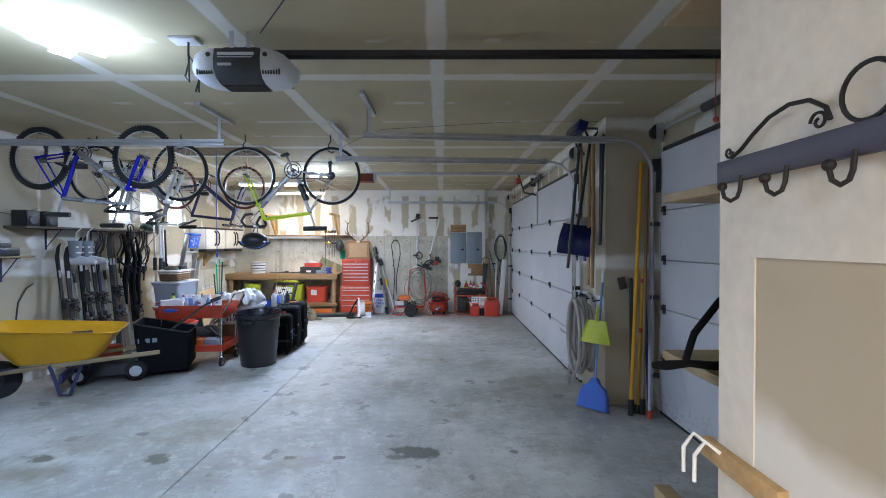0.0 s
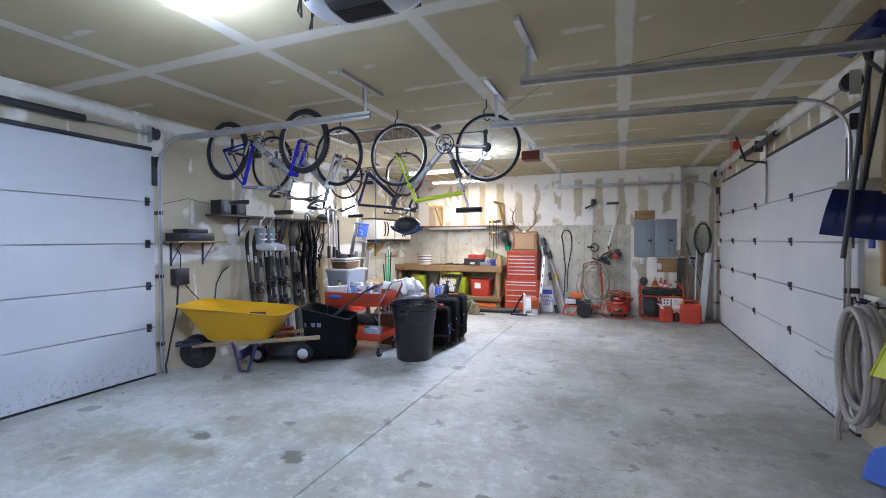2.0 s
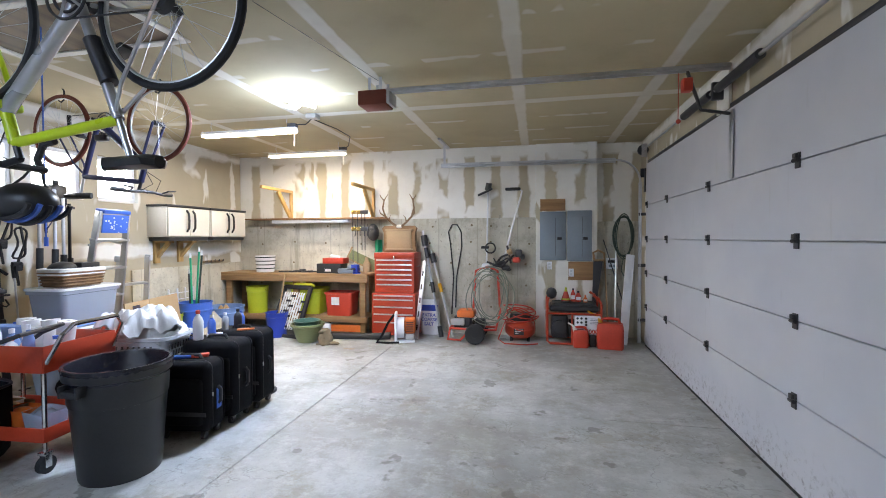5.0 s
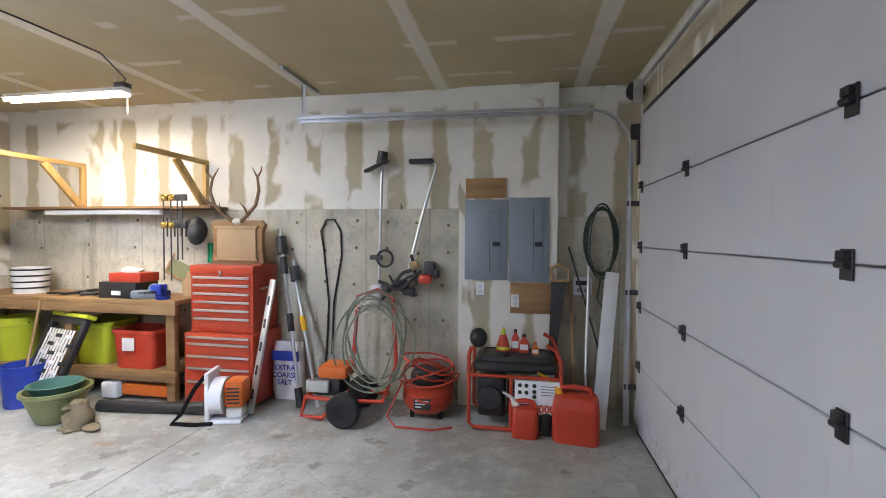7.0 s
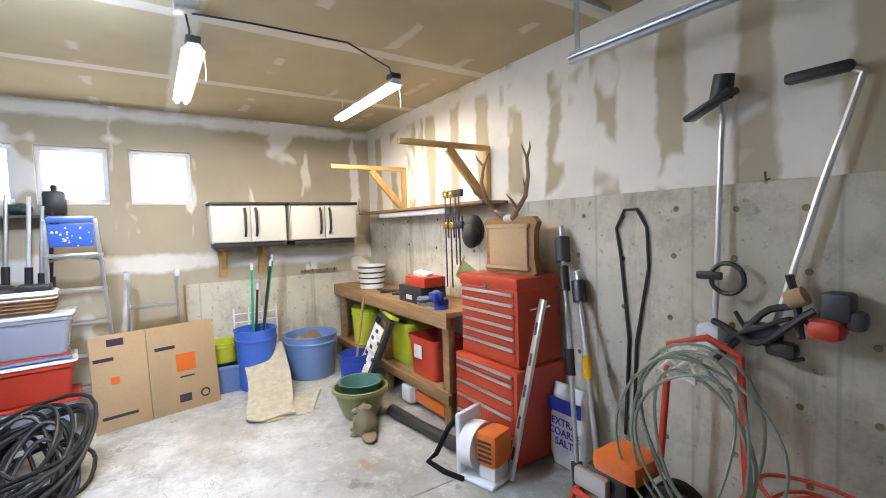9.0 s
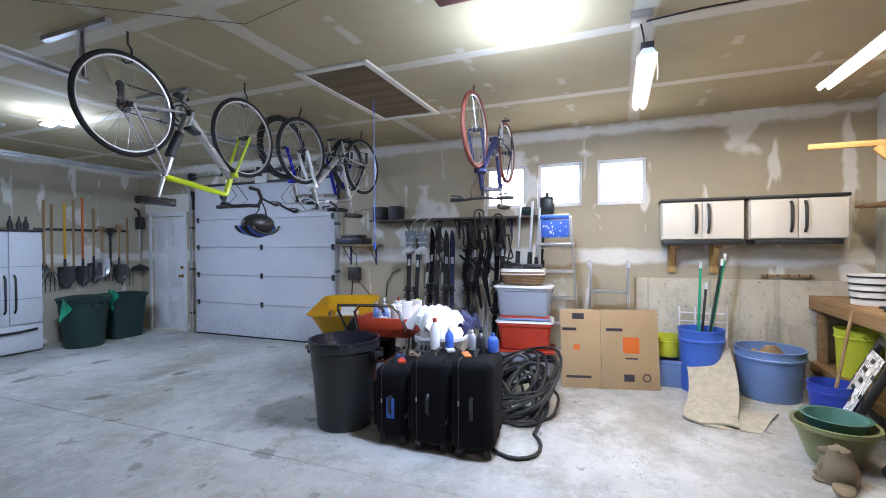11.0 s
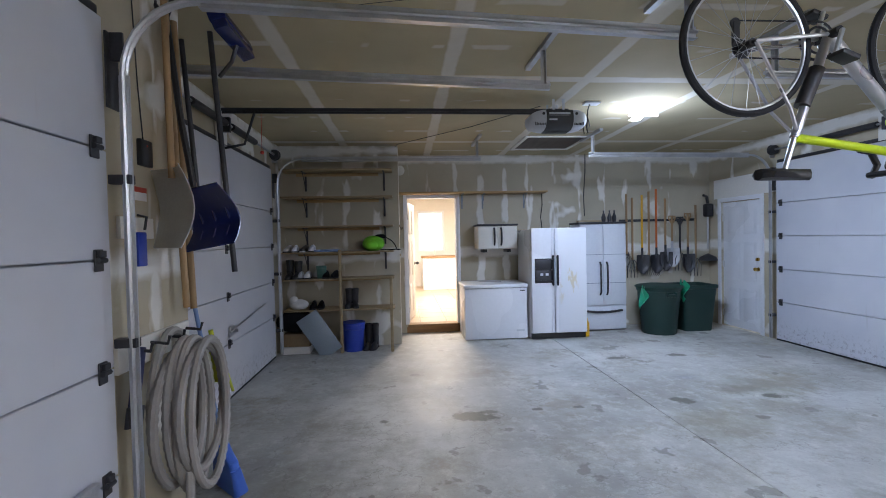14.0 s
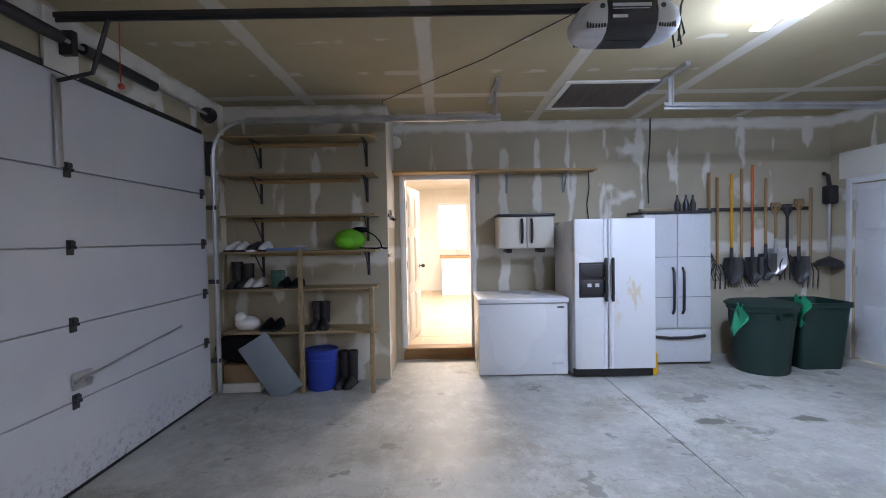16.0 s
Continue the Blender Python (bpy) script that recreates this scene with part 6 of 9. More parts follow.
q = thing("traffic_cone", pose(0.12, 10.18, 0.578) @ Matrix.Diagonal((0.72, 0.72, 0.85, 1)), "small red and yellow cone on the generator tank", "cone")
part("cone", Bm().lathe([(0, 0), (0.085, 0), (0.085, 0.03), (0.045, 0.14), (0.03, 0.17), (0, 0.17)], 20), "redplastic", q)
part("band", Bm().lathe([(0.086, 0.03), (0.082, 0.055), (0.070, 0.055), (0.080, 0.03)], 20), "lime", q, "yellow band")
part("tip", Bm().lathe([(0.032, 0.165), (0.014, 0.235), (0, 0.235)], 16), "lime", q, "yellow tip")
for x, y, r, h2, mt, cap, lab in ((0.20, 10.2, 0.04, 0.20, "redplastic", "black", "dark red fluid bottle"), (0.27, 10.18, 0.05, 0.16, "redplastic", "black", "red fluid bottle with white label"), (0.36, 10.12, 0.035, 0.10, "orange", "orange", "small orange oil bottle")):
    q = thing("fluid_bottle", pose(x + 0.02, y, 0.578) @ Matrix.Diagonal((0.8, 0.8, 0.8, 1)), lab, "bottle", "bottles on the generator")
    part("body", Bm().loft([[(a * k, c2 * k, z) for a, c2 in rounded(r * 2, r * 1.3, r * 0.4, 3)] for k, z in ((0.95, 0), (1, 0.01), (1, h2 * 0.65), (0.45, h2 * 0.9), (0.42, h2))]), mt, q)
    part("cap", Bm().cyl((0, 0, h2), (0, 0, h2 + 0.03), r * 0.42, seg=12), cap, q)
    part("label", Bm().box(-r * 0.8, r * 0.8, -r * 0.66 - 0.002, -r * 0.66, h2 * 0.2, h2 * 0.55), "cloth", q)


def fuel_can(m, w, d, h, label, spout):
    c = thing("fuel_can", m, label, "fuel can", "red fuel cans")
    part("body", Bm().loft([[(x * k, y * k2, z) for x, y in rounded(w, d, min(w, d) * 0.22, 4)] for k, k2, z in ((0.94, 0.94, 0), (1, 1, 0.02), (1, 1, h * 0.62), (0.97, 0.97, h * 0.74), (0.90, 0.75, h * 0.84), (0.5, 0.45, h * 0.86))]), "redplastic", c)
    part("handle", Bm().tube([(-w * 0.36, 0, h * 0.80), (-w * 0.30, 0, h * 0.97), (0, 0, h), (w * 0.30, 0, h * 0.97), (w * 0.38, 0, h * 0.80)], 0.02, 8), "redplastic", c)
    part("neck", Bm().cyl((-w * 0.34, 0, h * 0.78), (-w * 0.40, 0, h * 0.95), 0.03), spout, c)
    part("spout", Bm().tube([(-w * 0.40, 0, h * 0.93), (-w * 0.55, 0, h * 1.08), (-w * 0.85, 0, h * 1.2)], [0.02, 0.014, 0.01], 8), spout, c)
    return c


fuel_can(pose(0.68, 9.92, 0, 0, 0, -8), 0.34, 0.24, 0.40, "large red plastic fuel can with yellow spout", "yellow")
fuel_can(pose(0.30, 9.92, 0), 0.20, 0.18, 0.27, "small red round fuel can with white spout", "cloth")
solo("oil_bottle", Bm().loft([[(x * k, y * k, z) for x, y in rounded(0.09, 0.06, 0.02, 3)] for k, z in ((1, 0), (1, 0.16), (0.4, 0.21), (0.4, 0.24))]), "black", "black oil bottle with orange cap", "bottle", m=pose(0.46, 9.95, 0))
# things in the recess
wb = solo("white_trim_board", Bm().box(-0.055, 0.055, -0.02, 0.02, 0, 1.28, 0.004), "white", "long white trim board leaning in the corner", "trim board", m=look((0, 0, 0), (0, 0, -1)))
wb.matrix_world = Matrix.Translation((0.88, 10.14, 0)) @ Euler((radians(-14), radians(7), 0)).to_matrix().to_4x4()
leaning("pipe", (0.78, 10.2, 0.0), (0.86, 10.57, 1.45), 0.014, "alu", "thin metal pipe leaning in the corner", "pipe")
leaning("wood_strip", (0.72, 10.3, 0.0), (0.70, 10.58, 1.15), 0.012, "handlewood", "wood strip leaning in the corner", "strip")
leaning("pry_bar", (0.95, 10.45, 0.5), (0.68, 10.58, 1.45), 0.008, "steel", "thin dark rod leaning on the concrete", "rod")
hs = Bm()
for k in range(4):
    hs.tube([(0.95 + (0.10 + 0.015 * k) * math.cos(a), 10.50 + 0.012 * k + 0.02 * math.sin(2 * a + k), 1.50 + (0.30 + 0.03 * math.sin(k * 2)) * math.sin(a)) for a in [2 * math.pi * j / 24 for j in range(24)]], 0.008, 6, True)
hs.tube([(0.95, 10.52, 1.2), (0.92, 10.52, 1.0), (0.97, 10.52, 0.9)], 0.008, 6)
solo("garden_hose", hs, "hosedark", "dark green hose coiled on the wall beside the door", "hose")

# ---- ceiling: lamps, hatch, openers ----
for x, y in ((-2.53, 7.60), (-2.60, 2.68)):
    l = thing("ceiling_lamp", pose(x, y, CEIL), "lit white ceiling lamp with folding bright panels", "ceiling lamp", "ceiling lamps")
    part("canopy", Bm().lathe([(0, 0), (0.09, 0), (0.09, -0.012), (0.06, -0.03), (0, -0.03)], 20), "white", l)
    part("socket", Bm().cyl((0, 0, -0.02), (0, 0, -0.07), 0.03), "white", l)
    for k in range(3):
        a = radians(30 + 120 * k)
        part("led_panel", Bm().box(0.03, 0.16, -0.055, 0.055, -0.012, 0.0, 0.006, m=pose(0, 0, -0.075, 0, 0, math.degrees(a)) @ pose(0, 0, 0, 0, 10, 0)), "led", l, "glowing panel")
for y in (8.33, 9.68):
    l = thing("shop_light", pose(-3.6, y, 2.70), "lit two-tube shop light hanging on chains", "shop light", "shop lights")
    part("housing", Bm().loft([[(x, yy, zz) for yy, zz in ((-0.065, 0.02), (-0.055, 0.025), (-0.03, 0.06), (0.03, 0.06), (0.055, 0.025), (0.065, 0.02))] for x in (-0.61, 0.61)]), "white", l)
    for yy in (-0.03, 0.03):
        part("tube", Bm().cyl((-0.60, yy, 0.008), (0.60, yy, 0.008), 0.014, seg=12), "tube", l, "glowing fluorescent tube")
    for x in (-0.5, 0.5):
        part("chain", Bm().tube([(x, 0, 0.06), (x + 0.008, 0, 0.09), (x - 0.008, 0, 0.12), (x, 0, CEIL - 2.70)], 0.004, 5), "galv", l)
    part("pull_chain", Bm().tube([(0.55, 0.06, 0.02), (0.552, 0.065, -0.10), (0.55, 0.06, -0.14)], 0.003, 5), "offwhite", l)
    part("ballast", Bm().box(0.52, 0.62, -0.04, 0.04, 0.06, 0.10, 0.006), "steel", l)
o = thing("power_drop", pose(-2.75, 8.28, CEIL), "ceiling outlet box with cables to the shop lights", "outlet box")
part("box", Bm().box(-0.06, 0.06, -0.06, 0.06, -0.05, 0, 0.006), "galv", o)
part("cable", Bm().tube([(-0.02, 0, -0.05), (-0.10, 0.02, -0.10), (-0.25, 0.03, -0.09)], 0.006, 6).tube([(0.0, 0.03, -0.05), (0.15, 0.3, -0.10), (0.05, 0.9, -0.05), (-0.15, 1.3, -0.08), (-0.26, 1.38, -0.10)], 0.006, 6), "cordblk", o)

h = thing("attic_hatch", Matrix(), "plywood attic hatch with white trim and blue cord", "hatch", kind="structure")
part("panel", Bm().box(-4.06, -2.73, 5.78, 6.34, CEIL - 0.006, CEIL - 0.001), "plyy", h)
b = Bm()
for x0, x1, y0, y1 in ((-4.12, -2.67, 5.72, 5.78), (-4.12, -2.67, 6.34, 6.40), (-4.12, -4.06, 5.78, 6.34), (-2.73, -2.67, 5.78, 6.34)):
    b.box(x0, x1, y0, y1, CEIL - 0.016, CEIL - 0.001, 0.003)
part("trim", b, "white_wall", h)
part("pull_cord", Bm().tube([(-3.45, 6.0, CEIL - 0.01), (-3.452, 6.002, 2.2), (-3.45, 6.0, 1.50)], 0.005, 5).cyl((-3.45, 6.0, 1.44), (-3.45, 6.0, 1.50), 0.012, seg=8), "midblue", h, "thin blue pull cord")
h = thing("ceiling_hatch", Matrix(), "small dark attic opening with white trim", "hatch", kind="structure")
# flush dark board; its colour stands in for the shade inside the recess
part("panel", Bm().box(-2.57, -1.77, 0.53, 1.30, CEIL - 0.006, CEIL - 0.001), "darkwood", h)
part("trim", Bm().box(-2.62, -1.72, 0.48, 0.53, CEIL - 0.016, CEIL - 0.001).box(-2.62, -1.72, 1.30, 1.35, CEIL - 0.016, CEIL - 0.001).box(-2.62, -2.57, 0.53, 1.30, CEIL - 0.016, CEIL - 0.001).box(-1.77, -1.72, 0.53, 1.30, CEIL - 0.016, CEIL - 0.001), "white_wall", h)


def opener(name, x, y, wall, shell, label, big):
    o = thing(name, Matrix(), label, "door opener", "garage door openers")
    z = 2.70 if big else 2.70
    if big:
        def section(xx, k, kz, drop=0.0):
            return [(x + xx, y + yy * k, z - drop + zz * kz) for yy, zz in ((-0.15, 0.0), (-0.145, -0.06), (-0.115, -0.105), (-0.06, -0.125), (0.06, -0.125), (0.115, -0.105), (0.145, -0.06), (0.15, 0.0), (0.135, 0.06), (-0.135, 0.06))]

        part("housing", Bm().loft([section(xx, k, k) for xx, k in ((-0.135, 0.98), (-0.13, 1.0), (0.13, 1.0), (0.135, 0.98))]), "steel", o, "dark grey ribbed housing")
        part("top_plate", Bm().box(x - 0.10, x + 0.10, y - 0.10, y + 0.10, z + 0.061, z + 0.082, 0.004), "black", o)
        for k in range(9):
            part("rib", Bm().box(x - 0.125, x + 0.125, y - 0.05 + 0.0125 * k - 0.003, y - 0.05 + 0.0125 * k + 0.003, z - 0.130, z - 0.124), "black", o)
        for sd in (-1, 1):
            lens = part("lens", Bm().loft([section(sd * xx, k, kz, dr) for xx, k, kz, dr in ((0.137, 1.0, 1.0, 0.0), (0.17, 0.99, 0.98, 0.0), (0.22, 0.93, 0.88, 0.004), (0.265, 0.80, 0.70, 0.01), (0.292, 0.55, 0.42, 0.018), (0.298, 0.2, 0.15, 0.02))]), "ltgrey", o, "pale plastic light cover")
            for fc in (-1, 1):
                part("screw_boss", Bm().cyl((x + sd * 0.165, y + fc * 0.144, z + 0.02), (x + sd * 0.165, y + fc * 0.149, z + 0.02), 0.014, seg=12), "steel", lens)
                for q in range(7):
                    part("vent_slot", Bm().box(x + sd * (0.150 + 0.015 * q) - 0.004, x + sd * (0.150 + 0.015 * q) + 0.004, y + fc * (0.135 - 0.002 * q) - 0.004, y + fc * (0.135 - 0.002 * q) + 0.004, z - 0.088, z - 0.055), "steel", lens)
        for fc in (-1, 1):
            for x0, x1, z0, z1 in ((-0.11, 0.10, 0.015, 0.032), (-0.11, 0.09, 0.001, 0.006), (-0.11, -0.03, -0.045, -0.030)):
                part("badge", Bm().box(x + min(-fc * x0, -fc * x1), x + max(-fc * x0, -fc * x1), y + fc * 0.147 - 0.004, y + fc * 0.147 + 0.004, z + z0, z + z1), "ltgrey", o)
        part("cord", Bm().tube([(x - 0.2, y, z + 0.05), (x - 0.30, y + 0.03, z - 0.02), (x - 0.33, y + 0.02, z - 0.14), (x - 0.30, y, z - 0.15), (x - 0.29, y - 0.01, z - 0.04), (x - 0.34, y - 0.02, z + 0.06), (x - 0.37, y - 0.02, z - 0.06), (x - 0.34, y - 0.03, z - 0.10), (x - 0.35, y - 0.02, z + 0.1), (x - 0.36, y, CEIL - 0.02)], 0.006, 6), "cordblk", o)
        part("outlet_plate", Bm().box(x - 0.46, x - 0.30, y - 0.05, y + 0.05, CEIL - 0.02, CEIL - 0.001, 0.004), "white", o)
    else:
        part("housing", Bm().box(x - 0.16, x + 0.10, y - 0.11, y + 0.11, z - 0.06, z + 0.07, 0.015), "rust", o, "dark red metal housing")
        part("end_plate", Bm().box(x + 0.10, x + 0.13, y - 0.10, y + 0.10, z - 0.05, z + 0.06, 0.006), "galv", o)
    part("rail", Bm().box(x, wall - 0.06, y - 0.022, y + 0.022, z + 0.07, z + 0.10, 0.003).box(x, wall - 0.06, y - 0.006, y + 0.006, z + 0.05, z + 0.07), "steel" if big else "galv", o, "long straight rail")
    for xx in (x - 0.05, x + 0.05):
        for yy in (y - 0.10, y + 0.095):
            part("hanger", Bm().box(xx - 0.012, xx + 0.012, yy, yy + 0.005, z, CEIL), "galv", o)
    part("arm", Bm().tube([(wall - 0.36, y, z + 0.06), (wall - 0.30, y, z - 0.12), (wall - 0.26, y, z - 0.24), (wall - 0.06, y, z - 0.28)], 0.013, 6), "steel", o, "bent black door arm")
    part("release_cord", Bm().tube([(wall - 0.42, y, z + 0.05), (wall - 0.42, y + 0.005, z - 0.30)], 0.003, 5).ball((wall - 0.42, y, z - 0.32), 0.018), "redplastic", o, "red release cord")
    part("door_strut", Bm().box(wall - 0.055, wall - 0.042, y - 0.025, y + 0.025, 1.93, 2.45, 0.003), "galv", o)
    if not big:
        part("red_tag", Bm().box(wall - 0.40, wall - 0.33, y - 0.05, y + 0.03, z - 0.10, z + 0.0, 0.01), "redplastic", o)


opener("garage_door_opener", -1.62, 2.80, XN, "steel", "grey and black garage door opener on the ceiling", True)
opener("garage_door_opener", -1.66, 7.44, XP, "rust", "old dark red garage door opener on the ceiling", False)
solo("ceiling_wire", Bm().tube([(-1.65, 7.4, CEIL - 0.012), (-1.9, 6.0, CEIL - 0.02), (-1.1, 4.9, CEIL - 0.015), (0.2, 4.6, CEIL - 0.02), (1.18, 4.6, CEIL - 0.015)], 0.002, 5), "cordblk", "thin control wire stapled along the ceiling", "wire")
solo("ceiling_wire", Bm().tube([(-1.5, 2.7, CEIL - 0.012), (-0.9, 1.9, CEIL - 0.02), (0.0, 0.9, CEIL - 0.015), (0.05, 0.66, CEIL - 0.02)], 0.004, 5), "cordblk", "thin control wire stapled along the ceiling", "wire")

# ---- bicycles hung upside down ----


def wheel(parent, x, r, tyre_r, tyre_mat, rim_mat):
    w = Bm()
    rr = r - tyre_r
    w.tube([(x + rr * math.cos(a), 0, rr * math.sin(a)) for a in [2 * math.pi * k / 44 for k in range(44)]], tyre_r, 8, True)
    if tyre_r > 0.022:
        for k in range(66):
            a = 2 * math.pi * k / 66
            for dy in (-0.014, 0.014):
                w.box(-0.006, 0.006, -0.006, 0.006, -0.004, 0.004, m=Matrix.Translation((x + r * math.cos(a), dy, r * math.sin(a))) @ Euler((0, -a + math.pi / 2, 0)).to_matrix().to_4x4())
    ty = part("tyre", w, tyre_mat, parent)
    ri = rr - tyre_r * 0.9
    part("rim", Bm().tube([(x + ri * math.cos(a), 0, ri * math.sin(a)) for a in [2 * math.pi * k / 44 for k in range(44)]], 0.010, 6, True), rim_mat, parent)
    s = Bm()
    for k in range(24):
        a = 2 * math.pi * k / 24
        s.cyl((x + 0.018 * math.cos(a + 1.2 * (-1) ** k), 0.02 * (-1) ** (k // 2), 0.018 * math.sin(a + 1.2 * (-1) ** k)), (x + ri * math.cos(a), 0, ri * math.sin(a)), 0.0013, seg=4, caps=False)
    part("spokes", s, "alu", parent)
    part("hub", Bm().cyl((x, -0.045, 0), (x, 0.045, 0), 0.02, seg=12).cyl((x, -0.065, 0), (x, 0.065, 0), 0.008, seg=8), "steel", parent)


def bike(rear, front, label, frame_mat, fork_mat, lower_mat, tyre_r=0.018, tyre_mat="rubber", rim_mat="alu", bars="drop", r=0.335, susp=False):
    """A bicycle upside down: rear hub at the origin, front hub along +x, saddle and bars below."""
    d = Vector(front) - Vector(rear)
    L = d.length
    o = thing("bicycle", Matrix.Translation(rear) @ Matrix.Rotation(math.atan2(d.y, d.x), 4, "Z"), label, "bicycle", "hung bicycles")
    bb, seat, ht, hb = (0.43, 0, 0.06), (0.25, 0, -0.43), (L - 0.20, 0, -0.50), (L - 0.155, 0, -0.36)
    wheel(o, 0.0, r, tyre_r, tyre_mat, rim_mat)
    wheel(o, L, r, tyre_r, tyre_mat, rim_mat)
    part("top_tube", Bm().cyl(seat, ht, 0.021), lower_mat, o)
    part("down_tube", Bm().cyl(bb, hb, 0.030), lower_mat if susp else frame_mat, o)
    part("seat_tube", Bm().cyl(bb, seat, 0.021), frame_mat, o)
    part("head_tube", Bm().cyl(ht, hb, 0.024), lower_mat, o)
    for y in (-0.05, 0.05):
        part("chain_stay", Bm().tube([(0.40, y * 0.5, 0.055), (0.25, y, 0.03), (0, y * 1.2, 0)], 0.010, 7), frame_mat, o)
        part("seat_stay", Bm().tube([(0.25, y * 0.3, -0.40), (0.18, y, -0.30), (0, y * 1.2, 0)], 0.008, 7), frame_mat, o)
        part("fork_blade", Bm().tube([(L - 0.145, y * 0.9, -0.33), (L - 0.07, y * 1.1, -0.16), (L, y * 1.2, 0)], 0.017 if susp else 0.011, 8), fork_mat, o)
    part("fork_crown", Bm().box(L - 0.175, L - 0.12, -0.06, 0.06, -0.36, -0.32, 0.012), fork_mat, o)
    part("seat_post", Bm().cyl(seat, (0.20, 0, -0.58), 0.013), "alu", o)
    part("saddle", Bm().loft([[(x, y, z) for y, z in ((-w2, 0.0), (-w2 * 0.8, -0.025), (0, -0.035), (w2 * 0.8, -0.025), (w2, 0.0), (w2 * 0.5, 0.018), (-w2 * 0.5, 0.018))] for x, w2 in ((-0.14, 0.03), (-0.11, 0.072), (-0.03, 0.06), (0.06, 0.025), (0.13, 0.014))]), "black", o, m=pose(0.20, 0, -0.60))
    part("chainring", Bm().tube([(0.43 + 0.095 * math.cos(a), 0.055, 0.06 + 0.095 * math.sin(a)) for a in [2 * math.pi * k / 28 for k in range(28)]], 0.006, 5, True).tube([(0.43 + 0.065 * math.cos(a), 0.05, 0.06 + 0.065 * math.sin(a)) for a in [2 * math.pi * k / 24 for k in range(24)]], 0.006, 5, True).cyl((0.43, -0.06, 0.06), (0.43, 0.065, 0.06), 0.022), "steel", o)
    for k in range(5):
        a = 2 * math.pi * k / 5
        part("spider_arm", Bm().cyl((0.43, 0.055, 0.06), (0.43 + 0.09 * math.cos(a), 0.055, 0.06 + 0.09 * math.sin(a)), 0.006, seg=6), "alu", o)
    for s in (-1, 1):
        part("crank", Bm().tube([(0.43, s * 0.07, 0.06), (0.43 + s * 0.06, s * 0.08, 0.06 + s * 0.155)], 0.011, 7), "alu", o)
        part("pedal", Bm().box(-0.045, 0.045, -0.04, 0.04, -0.012, 0.012, 0.006), "black", o, m=pose(0.43 + s * 0.06, s * 0.13, 0.06 + s * 0.155, 0, 20, 0))
    part("cassette", Bm().cyl((0, 0.028, 0), (0, 0.052, 0), 0.048, 0.03, 20), "steel", o)
    part("derailleur", Bm().box(-0.015, 0.02, 0.055, 0.075, 0.03, 0.15, 0.006).cyl((0.0, 0.06, 0.14), (0.0, 0.07, 0.14), 0.025), "steel", o)
    part("chain", Bm().tube([(0, 0.045, -0.035), (0.43, 0.055, -0.035)], 0.004, 5).tube([(0.02, 0.06, 0.15), (0.43, 0.055, 0.155)], 0.004, 5), "steel", o)
    part("stem", Bm().cyl(ht, (L - 0.225, 0, -0.57), 0.014).cyl((L - 0.225, 0, -0.57), (L - 0.13, 0, -0.59), 0.015), "black", o)
    hx, hz = L - 0.13, -0.59
    if bars == "drop":
        b = Bm().tube([(hx - 0.02, -0.20, hz + 0.14), (hx + 0.06, -0.21, hz + 0.13), (hx + 0.10, -0.21, hz + 0.06), (hx + 0.06, -0.205, hz), (hx, -0.17, hz), (hx, 0.17, hz), (hx + 0.06, 0.205, hz), (hx + 0.10, 0.21, hz + 0.06), (hx + 0.06, 0.21, hz + 0.13), (hx - 0.02, 0.20, hz + 0.14)], 0.016, 8)
        part("handlebar", b, "black", o, "black taped drop bar")
    else:
        b = Bm().tube([(hx - 0.05, -0.30, hz), (hx - 0.01, -0.16, hz - 0.01), (hx, -0.06, hz), (hx, 0.06, hz), (hx - 0.01, 0.16, hz - 0.01), (hx - 0.05, 0.30, hz)], 0.012, 8)
        part("handlebar", b, "alu" if susp else "steel", o)
        for s in (-1, 1):
            part("grip", Bm().cyl((hx - 0.05, s * 0.30, hz), (hx - 0.025, s * 0.19, hz - 0.004), 0.018), "black", o)
            part("brake_lever", Bm().tube([(hx - 0.01, s * 0.16, hz), (hx + 0.04, s * 0.18, hz + 0.02), (hx + 0.03, s * 0.27, hz + 0.03)], 0.007, 6), "steel", o)
            if susp:
                part("bar_end", Bm().tube([(hx - 0.05, s * 0.30, hz), (hx + 0.02, s * 0.33, hz + 0.03), (hx + 0.10, s * 0.33, hz + 0.06)], 0.013, 7), "steel", o)
    part("cable", Bm().tube([(hx, 0.08, hz), (hx + 0.09, 0.05, hz + 0.10), (L - 0.17, 0.02, -0.40)], 0.003, 5).tube([(hx, -0.08, hz), (hx + 0.11, -0.05, hz + 0.06), (L - 0.16, -0.02, -0.36)], 0.003, 5), "cordblk", o)
    part("bottle", Bm().cyl((0.37, 0.0, -0.10), (0.29, 0.0, -0.28), 0.034, seg=14) if bars == "drop" else Bm().box(0.40, 0.52, -0.03, 0.03, -0.12, -0.06, 0.015), "steel", o)
    for hx2 in (0.0, L):
        part("ceiling_hook", Bm().tube([(hx2 - 0.03, 0, r - 0.055), (hx2 + 0.0, 0, r - 0.07), (hx2 + 0.035, 0, r - 0.05), (hx2 + 0.035, 0, r + 0.03), (hx2 + 0.01, 0, r + 0.06), (hx2 + 0.01, 0, CEIL - rear[2] - 0.0)], 0.007, 7), "steel", o, "black ceiling hook")
    return o


bike((-1.705, 5.195, 2.40), (-2.685, 5.18, 2.41), "silver and acid-green road bicycle hung upside down", "silver", "yelgreen", "yelgreen", 0.017)
bike((-4.75, 4.84, 2.54), (-3.60, 4.78, 2.535), "blue full-suspension mountain bicycle hung upside down", "bikeblue", "bikeblue", "silver", 0.030, bars="flat", susp=True)
